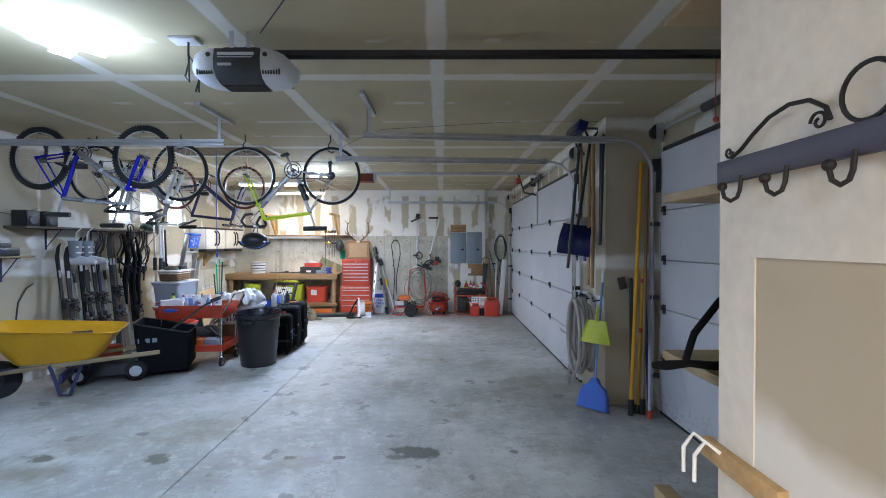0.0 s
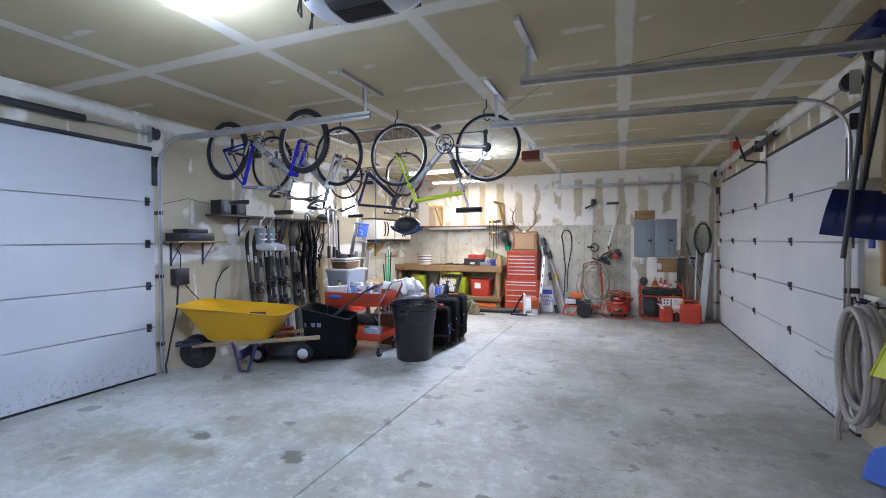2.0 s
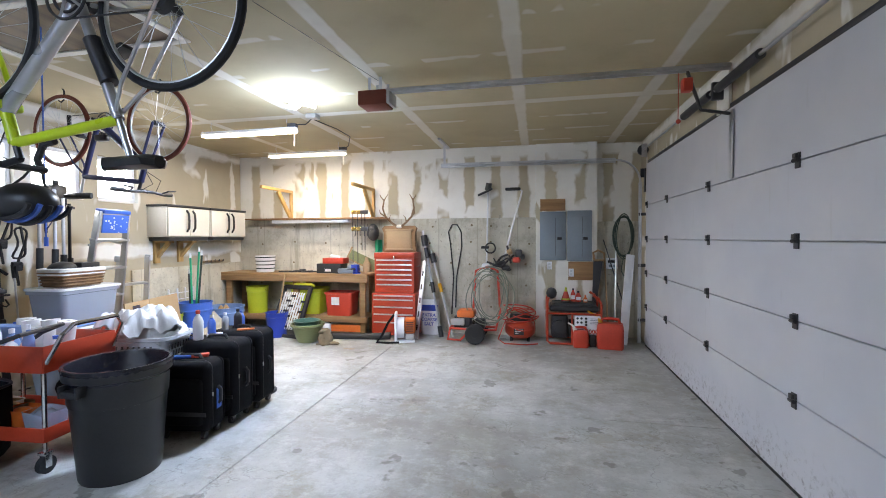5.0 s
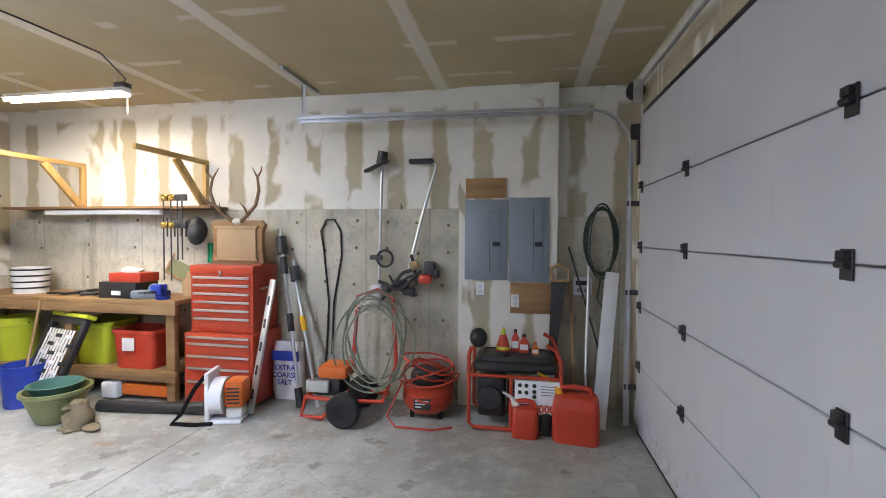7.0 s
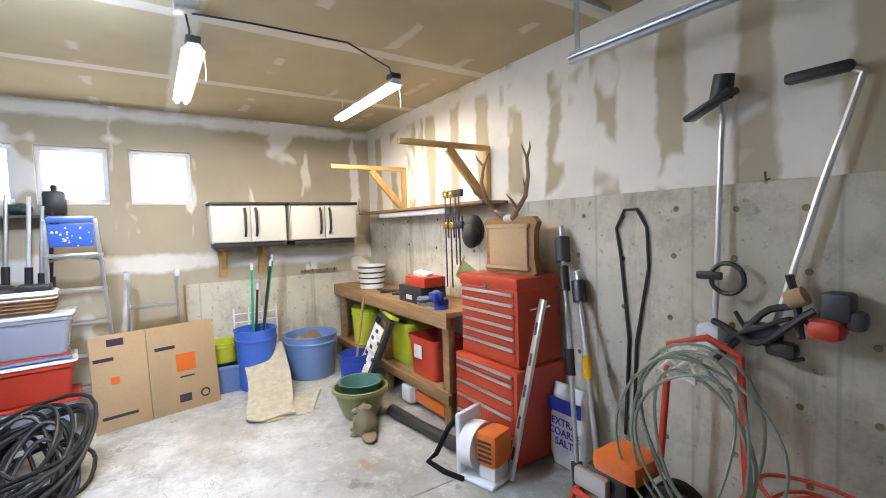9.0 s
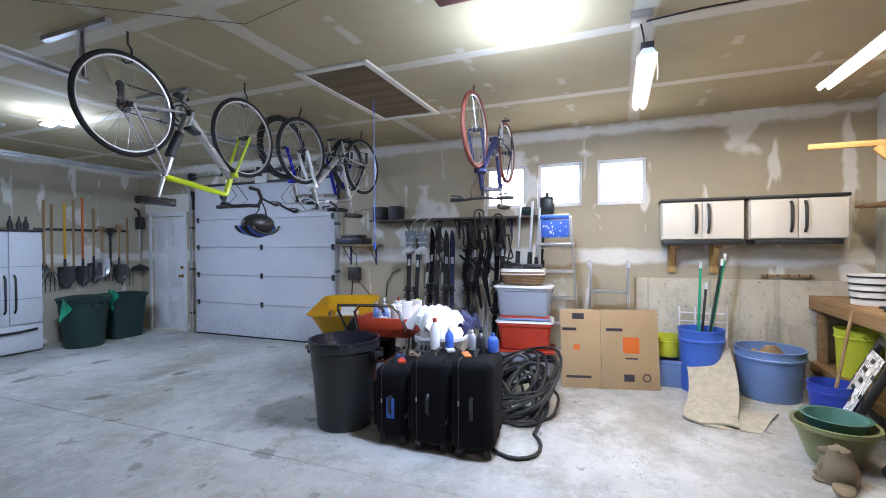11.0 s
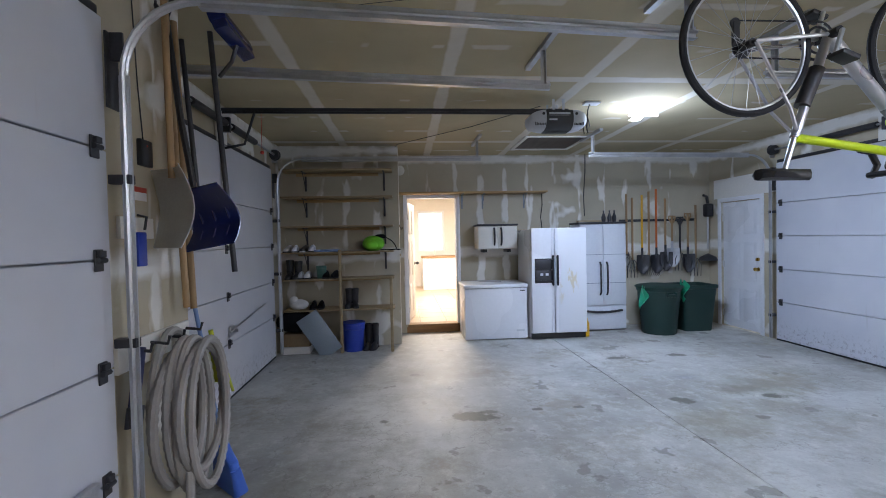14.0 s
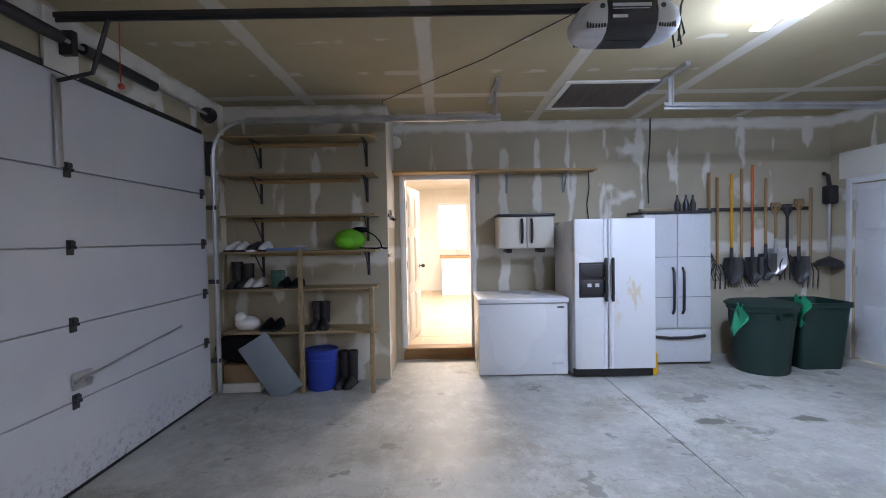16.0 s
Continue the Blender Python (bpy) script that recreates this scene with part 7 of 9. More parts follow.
bike((-4.46, 5.24, 2.44), (-3.44, 5.17, 2.44), "white and silver bicycle with bar ends hung upside down", "silver", "white", "silver", 0.020, bars="flat", susp=True)
bike((-4.60, 7.00, 2.49), (-3.52, 6.98, 2.51), "slate-blue bicycle with red-brown tyres hung upside down", "navy", "navy", "navy", 0.020, "rust", "alu", "flat")
hm = thing("bike_helmet", pose(-2.665, 5.34, 1.66), "black and blue bicycle helmet hung from a handlebar", "helmet")
part("shell", Bm().ball((0, 0, 0), 0.15, 1.0, 0.75, 0.62, 20, 12), "black", hm)
for k in range(5):
    part("vent_rib", Bm().tube([(0.15 * math.cos(a) * 1.01, 0.045 * (k - 2), 0.10 * math.sin(a) * (1 - 0.1 * abs(k - 2))) for a in [radians(-170 + 16 * j) for j in range(11)]], 0.012, 6), "midblue" if k % 2 else "black", hm)
part("strap", Bm().tube([(0.0, 0.1, 0.03), (0.0, 0.08, 0.12), (0.02, 0.05, 0.21), (-0.01, 0.0, 0.12), (0, -0.1, 0.03)], 0.006, 5), "cordblk", hm)

# ---- along the left wall ----
s = thing("wall_shelf", Matrix(), "long dark shelf on brackets with ski gear", "shelf")
part("board", Bm().box(XL, XL + 0.26, 4.98, 7.45, 1.80, 1.825, 0.003), "darkwood", s)
for y in (5.5, 6.2, 6.9, 7.35):
    part("bracket", Bm().box(XL + 0.001, XL + 0.01, y - 0.012, y + 0.012, 1.55, 1.80).box(XL + 0.001, XL + 0.22, y - 0.012, y + 0.012, 1.789, 1.799).tube([(XL + 0.01, y, 1.58), (XL + 0.19, y, 1.79)], 0.006, 5), "navy", s, "blue-grey bracket")
for y, h in ((5.10, 0.18), (5.34, 0.18)):
    q = thing("speaker", pose(XL + 0.14, y, 1.825), "small black loudspeaker on the shelf", "loudspeaker", "shelf speakers")
    part("cabinet", Bm().box(-0.09, 0.09, -0.08, 0.08, 0, h, 0.008), "black", q)
    part("cone", Bm().cyl((0.09, 0, 0.07), (0.095, 0, 0.07), 0.05), "steel", q)
s = thing("radio_shelf", Matrix(), "small wooden shelf on brackets carrying a stereo", "shelf")
part("board", Bm().box(XL, XL + 0.28, 4.42, 5.06, 1.47, 1.49, 0.003), "shelfwood", s)
for y in (4.52, 4.94):
    part("bracket", Bm().box(XL + 0.001, XL + 0.01, y - 0.012, y + 0.012, 1.20, 1.47).box(XL + 0.001, XL + 0.22, y - 0.012, y + 0.012, 1.459, 1.469).tube([(XL + 0.01, y, 1.24), (XL + 0.19, y, 1.46)], 0.006, 5), "navy", s)
q = thing("stereo", pose(XL + 0.15, 4.66, 1.49), "black stereo and disc player stacked on a shelf", "stereo")
part("receiver", Bm().box(-0.13, 0.13, -0.22, 0.22, 0.0, 0.09, 0.006), "black", q)
part("player", Bm().box(-0.12, 0.12, -0.13, 0.14, 0.092, 0.14, 0.005), "steel", q)
part("display", Bm().box(0.13, 0.133, -0.12, 0.04, 0.035, 0.065), "navy", q)
q = thing("control_box", pose(XL, 4.60, 0.98), "dark metal box on the wall with hanging cords", "control box")
part("box", Bm().box(0, 0.09, -0.09, 0.09, 0, 0.19, 0.008), "steel", q)
part("cords", Bm().tube([(0.05, -0.03, 0.0), (0.05, -0.05, -0.3), (0.06, -0.12, -0.55), (0.06, -0.20, -0.9), (0.1, -0.22, -0.97)], 0.010, 6).tube([(0.03, 0.02, 0.19), (0.02, 0.03, 0.35), (0.04, -0.04, 0.42), (0.03, 0.04, 0.48)], 0.006, 6).tube([(0.05, 0.06, 0.0), (0.04, 0.15, -0.10), (0.04, 0.3, -0.25)], 0.006, 6), "cordblk", q)
solo("extension_cord", Bm().tube([(XL + 0.012, 5.1, 0.75), (XL + 0.02, 5.12, 0.95), (XL + 0.02, 5.22, 1.10), (XL + 0.012, 5.32, 1.15)], 0.008, 6), "cordblk", "black cord plugged into the wall", "cord")
solo("wall_wire", Bm().tube([(XL + 0.006, 4.4, 1.9), (XL + 0.006, 4.75, 2.0), (XL + 0.006, 5.1, 1.95), (XL + 0.006, 5.4, 2.05)], 0.003, 5), "cordblk", "thin wire stapled on the wall", "wire")
solo("outlet_cover", Bm().box(XL, XL + 0.01, 4.60, 4.68, 1.24, 1.36, 0.004), "white", "white wall outlet below the stereo shelf", "outlet")


def ski(y, x, top, mat_name, label, lean=6, wide=0.062):
    k = thing("ski", pose(XL + x, y, 0.01, 0, -lean, 0), label, "ski", "skis along the wall")
    k.matrix_world = pose(XL + x, y, 0.01, 0, -lean, random.uniform(-12, 12))
    pts = [(0.012, 0), (0.010, 0.2), (0.0, top * 0.5), (0.004, top * 0.9), (0.03, top * 0.97), (0.06, top)]
    part("blade", Bm().loft([[(px, yy, pz) for px, yy in ((px0, -w2), (px0 + 0.012, -w2), (px0 + 0.012, w2), (px0, w2))] for (px0, pz), w2 in zip(pts, (wide * .45, wide * .5, wide * .42, wide * .55, wide * .4, wide * .1))]), mat_name, k)
    for z, s in ((top * 0.34, 1), (top * 0.50, -1)):
        part("binding", Bm().box(0.012, 0.05, -0.026, 0.026, z, z + 0.13, 0.010).box(0.045, 0.085, -0.034, 0.034, z + 0.045 - s * 0.03, z + 0.085 - s * 0.03, 0.012).tube([(0.05, -0.03, z + 0.02), (0.10, -0.028, z - 0.03), (0.115, 0.0, z - 0.045), (0.10, 0.028, z - 0.03), (0.05, 0.03, z + 0.02)], 0.007, 6).cyl((0.07, -0.055, z + 0.06), (0.07, 0.055, z + 0.06), 0.009), "black", k)
    for z in (top * 0.24, top * 0.74):
        part("stripe", Bm().box(0.0135, 0.016, -wide * 0.3, wide * 0.3, z, z + 0.09), "grey" if z < 1 else "ltgrey", k, "printed patch")
    return k


for y, top, mt, lab in ((5.55, 1.62, "black", "dark ski with step-in binding"), (5.64, 1.60, "black", "dark ski with step-in binding"), (5.84, 1.70, "blackmatt", "grey ski with black binding"), (5.93, 1.72, "black", "black ski with binding"),
                        (6.08, 1.66, "black", "dark ski with blue tip leaning on the wall"), (6.17, 1.66, "navy", "dark blue ski leaning on the wall"), (6.36, 1.78, "black", "long black ski leaning on the wall"), (6.45, 1.78, "darkwood", "dark brown ski leaning on the wall"), (6.72, 1.80, "blackmatt", "dark cross-country ski leaning on the wall"), (6.80, 1.80, "black", "dark cross-country ski leaning on the wall")):
    ski(y, 0.26, top, mt, lab)
for y, z, r in ((6.40, 1.30, 0.10), (6.56, 1.42, 0.12), (6.63, 1.18, 0.11), (6.80, 1.36, 0.12), (6.92, 1.15, 0.09), (6.02, 1.34, 0.09)):
    q = thing("pole_strap", pose(XL + 0.24, y, z, 8, 0, 90), "black webbing straps and clips hung among the skis", "strap", "hung straps")
    part("webbing", Bm().tube([(r * 0.55 * math.sin(a) + 0.02 * math.sin(3 * a), 0.02 * math.cos(2 * a), 0.30 + 1.6 * r * math.cos(a)) for a in [2 * math.pi * j / 22 for j in range(22)]], 0.010, 5, True), "cordblk", q)
    part("webbing", Bm().tube([(0.0, 0.01, 0.46), (0.03, -0.01, 0.28), (-0.03, -0.02, 0.08), (0.02, 0, -0.10)], 0.011, 5), "cordblk", q)
    part("clip", Bm().box(-0.035, 0.035, -0.02, 0.02, 0.04, 0.12, 0.012).box(-0.06, 0.02, -0.03, 0.01, 0.09, 0.13, 0.01), "black", q)
for y, x in ((5.75, 0.30), (6.02, 0.31), (6.28, 0.30), (6.56, 0.31), (6.63, 0.29), (6.92, 0.30)):
    t = thing("ski_pole", pose(XL + x, y, 0.0, random.uniform(-3, 3), -9, 0), "slim ski pole with black grip leaning on the shelf", "ski pole", "ski poles")
    part("shaft", Bm().cyl((0, 0, 0.0), (0, 0, 1.15), 0.007, 0.009, 8), "alu", t)
    part("grip", Bm().cyl((0, 0, 1.13), (0, 0, 1.26), 0.017, 0.02, 10), "black", t)
    part("basket", Bm().cyl((0, 0, 0.07), (0, 0, 0.08), 0.045, seg=14), "black", t)
for y in (5.62, 5.80):
    q = thing("ski_boot", pose(XL + 0.33, y, 1.36, 0, 0, -85 + 20 * (y - 5.6)), "grey ski boot hung by its strap", "ski boot", "hung ski boots")
    part("shell", Bm().loft([[(w2 * math.cos(a), yy + 0.0, zz + hh * math.sin(a)) for a in [2 * math.pi * k / 12 for k in range(12)]] for yy, zz, w2, hh in ((-0.10, 0.06, 0.045, 0.06), (0.0, 0.05, 0.055, 0.06), (0.12, 0.04, 0.05, 0.045), (0.18, 0.03, 0.03, 0.03))]), "ltgrey", q)
    part("cuff", Bm().lathe([(0.05, 0.08), (0.062, 0.16), (0.075, 0.30), (0.065, 0.30), (0.05, 0.12)], 14, (0, -0.06, 0)), "grey", q)
    part("buckle", Bm().box(-0.065, 0.065, -0.01, 0.0, 0.14, 0.16, 0.004).box(-0.07, 0.07, -0.01, 0.0, 0.21, 0.23, 0.004), "alu", q)
    part("strap", Bm().tube([(0, -0.06, 0.30), (-0.02, -0.06, 0.40), (-0.12, -0.06, 0.47)], 0.008, 6), "offwhite", q)
for y, zt, mt in ((6.40, 1.75, "blackmatt"), (6.55, 1.70, "blackmatt"), (6.66, 1.72, "blackmatt")):
    solo("hanging_gear", Bm().tube([(XL + 0.30, y, zt), (XL + 0.33, y + 0.05, zt - 0.3), (XL + 0.34, y - 0.02, zt - 0.65), (XL + 0.32, y + 0.04, zt - 1.0)], [0.012, 0.03, 0.035, 0.015], 8).tube([(XL + 0.34, y - 0.08, zt - 0.4), (XL + 0.36, y + 0.1, zt - 0.55)], 0.014, 7), mt, "dark harness and straps hanging from the shelf", "hanging gear", "hanging gear")
for y, zt, mt in ((7.02, 2.0, "alu"), (7.16, 1.98, "ltgrey"), (7.24, 1.9, "alu"), (7.30, 1.85, "black")):
    leaning("ski_tube", (XL + 0.42, y - 0.05, 0.0), (XL + 0.30, y + 0.06, zt), 0.015, mt, "long pale pole leaning by the ladder", "pole", [("clamp", (XL + 0.34, y + 0.02, zt * 0.6), (XL + 0.335, y + 0.03, zt * 0.7), 0.028, "black")])
for y, mt, w2 in ((7.12, "binGreen", 0.09),):
    solo("ski_bag", Bm().ball((0, 0, 0.06), w2, 0.8, 1.1, 0.6).ball((0.03, w2 * 0.5, 0.05), w2 * 0.6, 1, 1, 0.8), mt, "dark soft gear heaped on the shelf", "gear", "gear on the shelf", m=pose(XL + 0.14, y, 1.825))
solo("black_box", Bm().box(-0.06, 0.06, -0.08, 0.08, 0, 0.22, 0.03).cyl((0, 0, 0.22), (0, 0, 0.27), 0.025), "black", "black canister on the shelf end", "canister", m=pose(XL + 0.13, 7.36, 1.825))


def ladder(m, h, label, top_mat, rungs):
    l = thing("step_ladder", m, label, "ladder", "aluminium ladders")
    for s in (-1, 1):
        part("rail", Bm().box(-0.012, 0.012, -0.035, 0.035, 0, h, 0.003, m=pose(s * 0.24, 0, 0, 0, -s * 2.6, 0)), "alu", l)
    for k in range(1, rungs):
        z = h * k / rungs
        part("rung", Bm().box(-0.235 + 0.05 * z / h, 0.235 - 0.05 * z / h, -0.04, 0.04, z - 0.012, z + 0.012, 0.003), "alu", l)
    if top_mat:
        part("top_cap", Bm().box(-0.15, 0.15, -0.06, 0.06, h - 0.02, h + 0.02, 0.01), top_mat, l, "blue plastic cap")
        part("tray", Bm().box(-0.145, 0.145, -0.05, -0.03, h - 0.22, h - 0.03, 0.008), top_mat, l, "paint-spattered blue tray")
        for k in range(22):
            q = random.uniform(0.004, 0.011)
            x, z = random.uniform(-0.13, 0.13), random.uniform(h - 0.21, h - 0.04)
            part("paint_spot", Bm().cyl((x, -0.0525, z), (x, -0.0495, z), q, seg=8), "white", l)
        part("brace", Bm().tube([(-0.20, 0.03, h * 0.80), (0, 0.05, h * 0.83), (0.20, 0.03, h * 0.80)], 0.012, 6), "alu", l)
    else:
        for s in (-1, 1):
            part("rail_foot", Bm().box(s * 0.20 - 0.02, s * 0.20 + 0.02, -0.04, 0.04, h - 0.05, h + 0.02, 0.006), "ltgrey", l)
    return l


ladder(pose(XL + 0.36, 7.52, 0, 10, 0, 90), 1.80, "aluminium step ladder with spattered blue top", "midblue", 6)
ladder(pose(XL + 0.22, 8.05, 0, 6, 0, 90), 1.28, "short aluminium ladder leaning on the wall", None, 4)

# totes stacked beside the ladder
tote(pose(-4.72, 7.18, 0.0, 0, 0, 96), 0.60, 0.42, 0.31, "clear", "redplastic", "clear storage box with red lid on the floor")
tote(pose(-4.72, 7.18, 0.345, 0, 0, 96), 0.58, 0.42, 0.28, "redplastic", "white", "red storage box with white lid in a stack")
q = thing("picture_stack", pose(-4.72, 7.18, 0.66, 0, 0, 98), "flat red and blue folders stacked on a box", "folders")
part("folder", Bm().box(-0.27, 0.27, -0.19, 0.19, 0, 0.02, 0.003), "paleblue", q)
part("folder", Bm().box(-0.26, 0.26, -0.19, 0.19, 0.021, 0.04, 0.003), "redplastic", q)
tote(pose(-4.72, 7.18, 0.705, 0, 0, 92), 0.60, 0.42, 0.30, "clear", "white", "clear plastic storage box with white lid")
solo("blue_towels", Bm().box(-0.22, 0.22, -0.15, 0.15, 0.0, 0.12, 0.04).ball((0.1, 0, 0.15), 0.08, 1.2, 1, 0.7), "paleblue", "blue and white linen inside the clear box", "linen", m=pose(-4.72, 7.18, 0.73, 0, 0, 92))
q = thing("wicker_basket", pose(-4.72, 7.16, 1.037, 0, 0, 94), "brown wicker basket with white liner on a box", "basket")
part("basket", Bm().loft([[(x * k, y * k, z) for x, y in rounded(0.46, 0.30, 0.06, 4)] for k, z in ((0.88, 0), (1.0, 0.14), (1.0, 0.16), (0.94, 0.16), (0.85, 0.02))]), "wicker", q)
for k in range(5):
    part("weave", Bm().tube([(x * (0.90 + 0.024 * k), y * (0.90 + 0.024 * k), 0.02 + 0.028 * k) for x, y in rounded(0.47, 0.31, 0.06, 4)], 0.009, 5, True), "wicker", q)
part("liner", Bm().loft([[(x * k, y * k, z) for x, y in rounded(0.46, 0.30, 0.06, 4)] for k, z in ((1.03, 0.11), (1.05, 0.165), (0.95, 0.175), (0.9, 0.10))]), "cloth", q)
part("contents", Bm().ball((-0.1, 0, 0.17), 0.11, 1.1, 0.9, 0.6).box(0.0, 0.2, -0.1, 0.1, 0.15, 0.22, 0.01), "black", q)

# flat moving boxes on edge
q = thing("moving_box", pose(-4.55, 7.58, 0.0, -8, 0, 103), "flattened moving box with printed orange square", "cardboard box")
q.matrix_world = Matrix.Translation((-4.47, 7.60, 0)) @ Matrix.Rotation(math.atan2(0.94, -0.22), 4, "Z") @ pose(0, 0, 0, -8, 0, 0)
for x0, x1 in ((0, 0.40), (0.404, 0.965)):
    part("panel", Bm().box(x0, x1, 0, 0.012, 0, 0.80, 0.002), "tan", q)
part("print_square", Bm().box(0.62, 0.78, -0.002, 0.0, 0.36, 0.52), "orange", q)
part("print_square", Bm().box(0.13, 0.19, -0.002, 0.0, 0.38, 0.44), "orange", q)
for x0, x1, z0, z1 in ((0.46, 0.62, 0.58, 0.61), (0.02, 0.16, 0.58, 0.61), (0.64, 0.76, 0.30, 0.315), (0.12, 0.24, 0.70, 0.76), (0.62, 0.72, 0.08, 0.15), (0.05, 0.30, 0.10, 0.125)):
    part("print_bar", Bm().box(x0, x1, -0.002, 0.0, z0, z1), "plum", q)
part("print_ring", Bm().tube([(0.84 + 0.035 * math.cos(a), -0.001, 0.12 + 0.035 * math.sin(a)) for a in [2 * math.pi * k / 16 for k in range(16)]], 0.006, 5, True), "plum", q)

# tubs and buckets
bucket(pose(-4.88, 8.92, 0), 0.205, 0.62, "midblue", "tall blue plastic barrel with green poles in it", None, False, "barrel", "barrel")
for k, (dx, dy, h, mt) in enumerate(((0.05, 0.04, 1.25, "binGreen"), (-0.03, 0.06, 1.30, "teal"), (0.02, -0.05, 1.22, "teal"), (-0.06, -0.02, 1.0, "steel"))):
    leaning("plant_stake", (-4.90 + dx * 0.3, 8.90 + dy * 0.3, 0.03), (-4.98 + dx, 9.03 + dy * 2, h), 0.013, mt, "green garden stake with white tip standing in a barrel", "stake", [("tip", (-4.98 + dx, 9.03 + dy * 2, h), (-4.983 + dx, 9.035 + dy * 2.02, h + 0.07), 0.014, "white")])
bucket(pose(-4.90, 9.50, 0), 0.285, 0.47, "paleblue", "wide pale blue tub full of rags", None, False, "tub", "tub")
solo("rag", Bm().grid(lambda u, v: Vector((0.38 * (u - 0.5), 0.38 * (v - 0.5), 0.03 + 0.05 * math.sin(9 * u + 4 * v) * math.sin(7 * v - 2 * u) + 0.025 * math.sin(19 * u + 5 * v) - 0.9 * ((u - 0.5) ** 2 + (v - 0.5) ** 2) * 0.4)), 22, 22, 0.012), "card2", "brown rags heaped in the tub", "rags", m=pose(-4.90, 9.50, 0.41))
bucket(pose(-4.15, 9.72, 0), 0.16, 0.37, "blue", "blue bucket with wire handle on the floor", None, True)
leaning("paint_stirrer", (-4.17, 9.70, 0.05), (-4.05, 9.80, 0.95), 0.012, "handlewood", "wooden handle standing in a bucket", "stick")
bucket(pose(-5.02, 8.62, 0.3), 0.16, 0.20, "lime", "small yellow bucket lying on a blue bin", None, False)
tote(pose(-5.03, 8.62, 0), 0.40, 0.36, 0.28, "paleblue", None, "pale blue bin behind the flattened boxes")
q = thing("plastic_crate", pose(XL + 0.14, 8.98, 0.0, 0, 0, 90), "white wire fencing panels leaning on the concrete", "wire panel")
for k in range(8):
    part("wire", Bm().box(-0.22, 0.22, -0.004, 0.004, 0.1 + 0.09 * k, 0.112 + 0.09 * k), "white", q)
for x in (-0.22, -0.07, 0.07, 0.22):
    part("upright", Bm().box(x - 0.008, x + 0.008, -0.008, 0.008, 0.0, 0.80), "white", q)
solo("carpet_offcut", Bm().grid(lambda u, v: Vector((-4.90 + 0.95 * u + 0.12 * v + 0.03 * math.sin(6 * v), 8.78 + 0.38 * v - 0.10 * u + 0.03 * math.sin(5 * u), 0.010 + 0.44 * max(0.0, 1 - 1.3 * u) ** 1.7 * (0.7 + 0.3 * v) + 0.010 * (1 + math.sin(9 * u + 5 * v)))), 24, 14, 0.014), "carpet", "beige carpet offcut slumped against a tub", "carpet")
solo("carpet_offcut", Bm().grid(lambda u, v: Vector((-4.35 + 0.50 * u, 9.02 + 0.40 * v - 0.25 * u, 0.014 + 0.012 * math.sin(5 * u) * v)), 10, 8, 0.012), "carpet", "flat beige carpet offcut on the floor", "carpet")
q = thing("conduit", pose(XL + 0.02, 9.75, 1.12), "dark coat hooks on the concrete edge", "hook rail")
part("rail", Bm().box(0, 0.02, -0.22, 0.22, 0, 0.03, 0.003), "card2", q)
for k in range(5):
    part("hook", Bm().tube([(0.02, -0.18 + 0.09 * k, 0.02), (0.05, -0.18 + 0.09 * k, 0.01), (0.05, -0.18 + 0.09 * k, 0.04)], 0.005, 6), "steel", q)

# ---- in the middle: wheelbarrow, mower, cart, can, suitcases ----
w = thing("wheelbarrow", pose(-5.02, 4.70, 0, 0, 0, 25), "yellow wheelbarrow with blue legs and wooden handles", "wheelbarrow")
secs = []
for z, x0, x1, hw, r in ((0.36, 0.16, 0.78, 0.20, 0.07), (0.38, 0.12, 0.82, 0.22, 0.08), (0.62, -0.10, 0.98, 0.34, 0.12), (0.655, -0.15, 1.02, 0.375, 0.13), (0.665, -0.17, 1.04, 0.395, 0.14), (0.67, -0.15, 1.03, 0.385, 0.14), (0.60, -0.06, 0.96, 0.33, 0.12), (0.40, 0.15, 0.80, 0.21, 0.08)):
    lift = 0.11 if z > 0.5 else 0.0
    ring = []
    for x, y in rounded(x1 - x0, 2 * hw, r, 5):
        xx = (x0 + x1) / 2 + x
        ring.append((xx, y, z + lift * (1 - (xx + 0.17) / 1.2)))
    secs.append(ring)
part("tray", Bm().loft(secs), "yellow", w, "yellow steel tray")
for s in (-1, 1):
    part("handle", Bm().box(-0.05, 1.42, -0.018, 0.018, -0.022, 0.022, 0.006, m=pose(0.0, s * 0.15, 0.30, 0, -4, s * 5)), "shelfwood", w, "grey wooden handle")
    part("leg", Bm().tube([(0.42, s * 0.20, 0.34), (0.52, s * 0.24, 0.03), (0.60, s * 0.24, 0.02), (0.70, s * 0.21, 0.34)], 0.018, 7), "navy", w, "dark blue steel leg")
part("brace", Bm().box(0.5, 0.53, -0.22, 0.22, 0.14, 0.24, 0.004), "navy", w)
part("fender", Bm().tube([(0.12, -0.16, 0.33), (-0.22, -0.16, 0.30), (-0.30, 0, 0.30), (-0.22, 0.16, 0.30), (0.12, 0.16, 0.33)], 0.014, 7), "navy", w)
wh = part("wheel", Bm().lathe([(0.07, -0.045), (0.15, -0.05), (0.19, -0.035), (0.20, 0), (0.19, 0.035), (0.15, 0.05), (0.07, 0.045), (0.07, -0.045)], 28), "rubber", w, m=pose(-0.06, 0, 0.20, 90, 0, 0))
part("rim", Bm().lathe([(0.012, -0.03), (0.08, -0.04), (0.08, 0.04), (0.012, 0.03)], 20), "steel", wh)
part("sticker", Bm().box(0.60, 0.78, -0.345, -0.338, 0.50, 0.64, m=pose(0, 0.045, -0.02, -12, 0, 0)), "plum", w, "dark blue sticker")
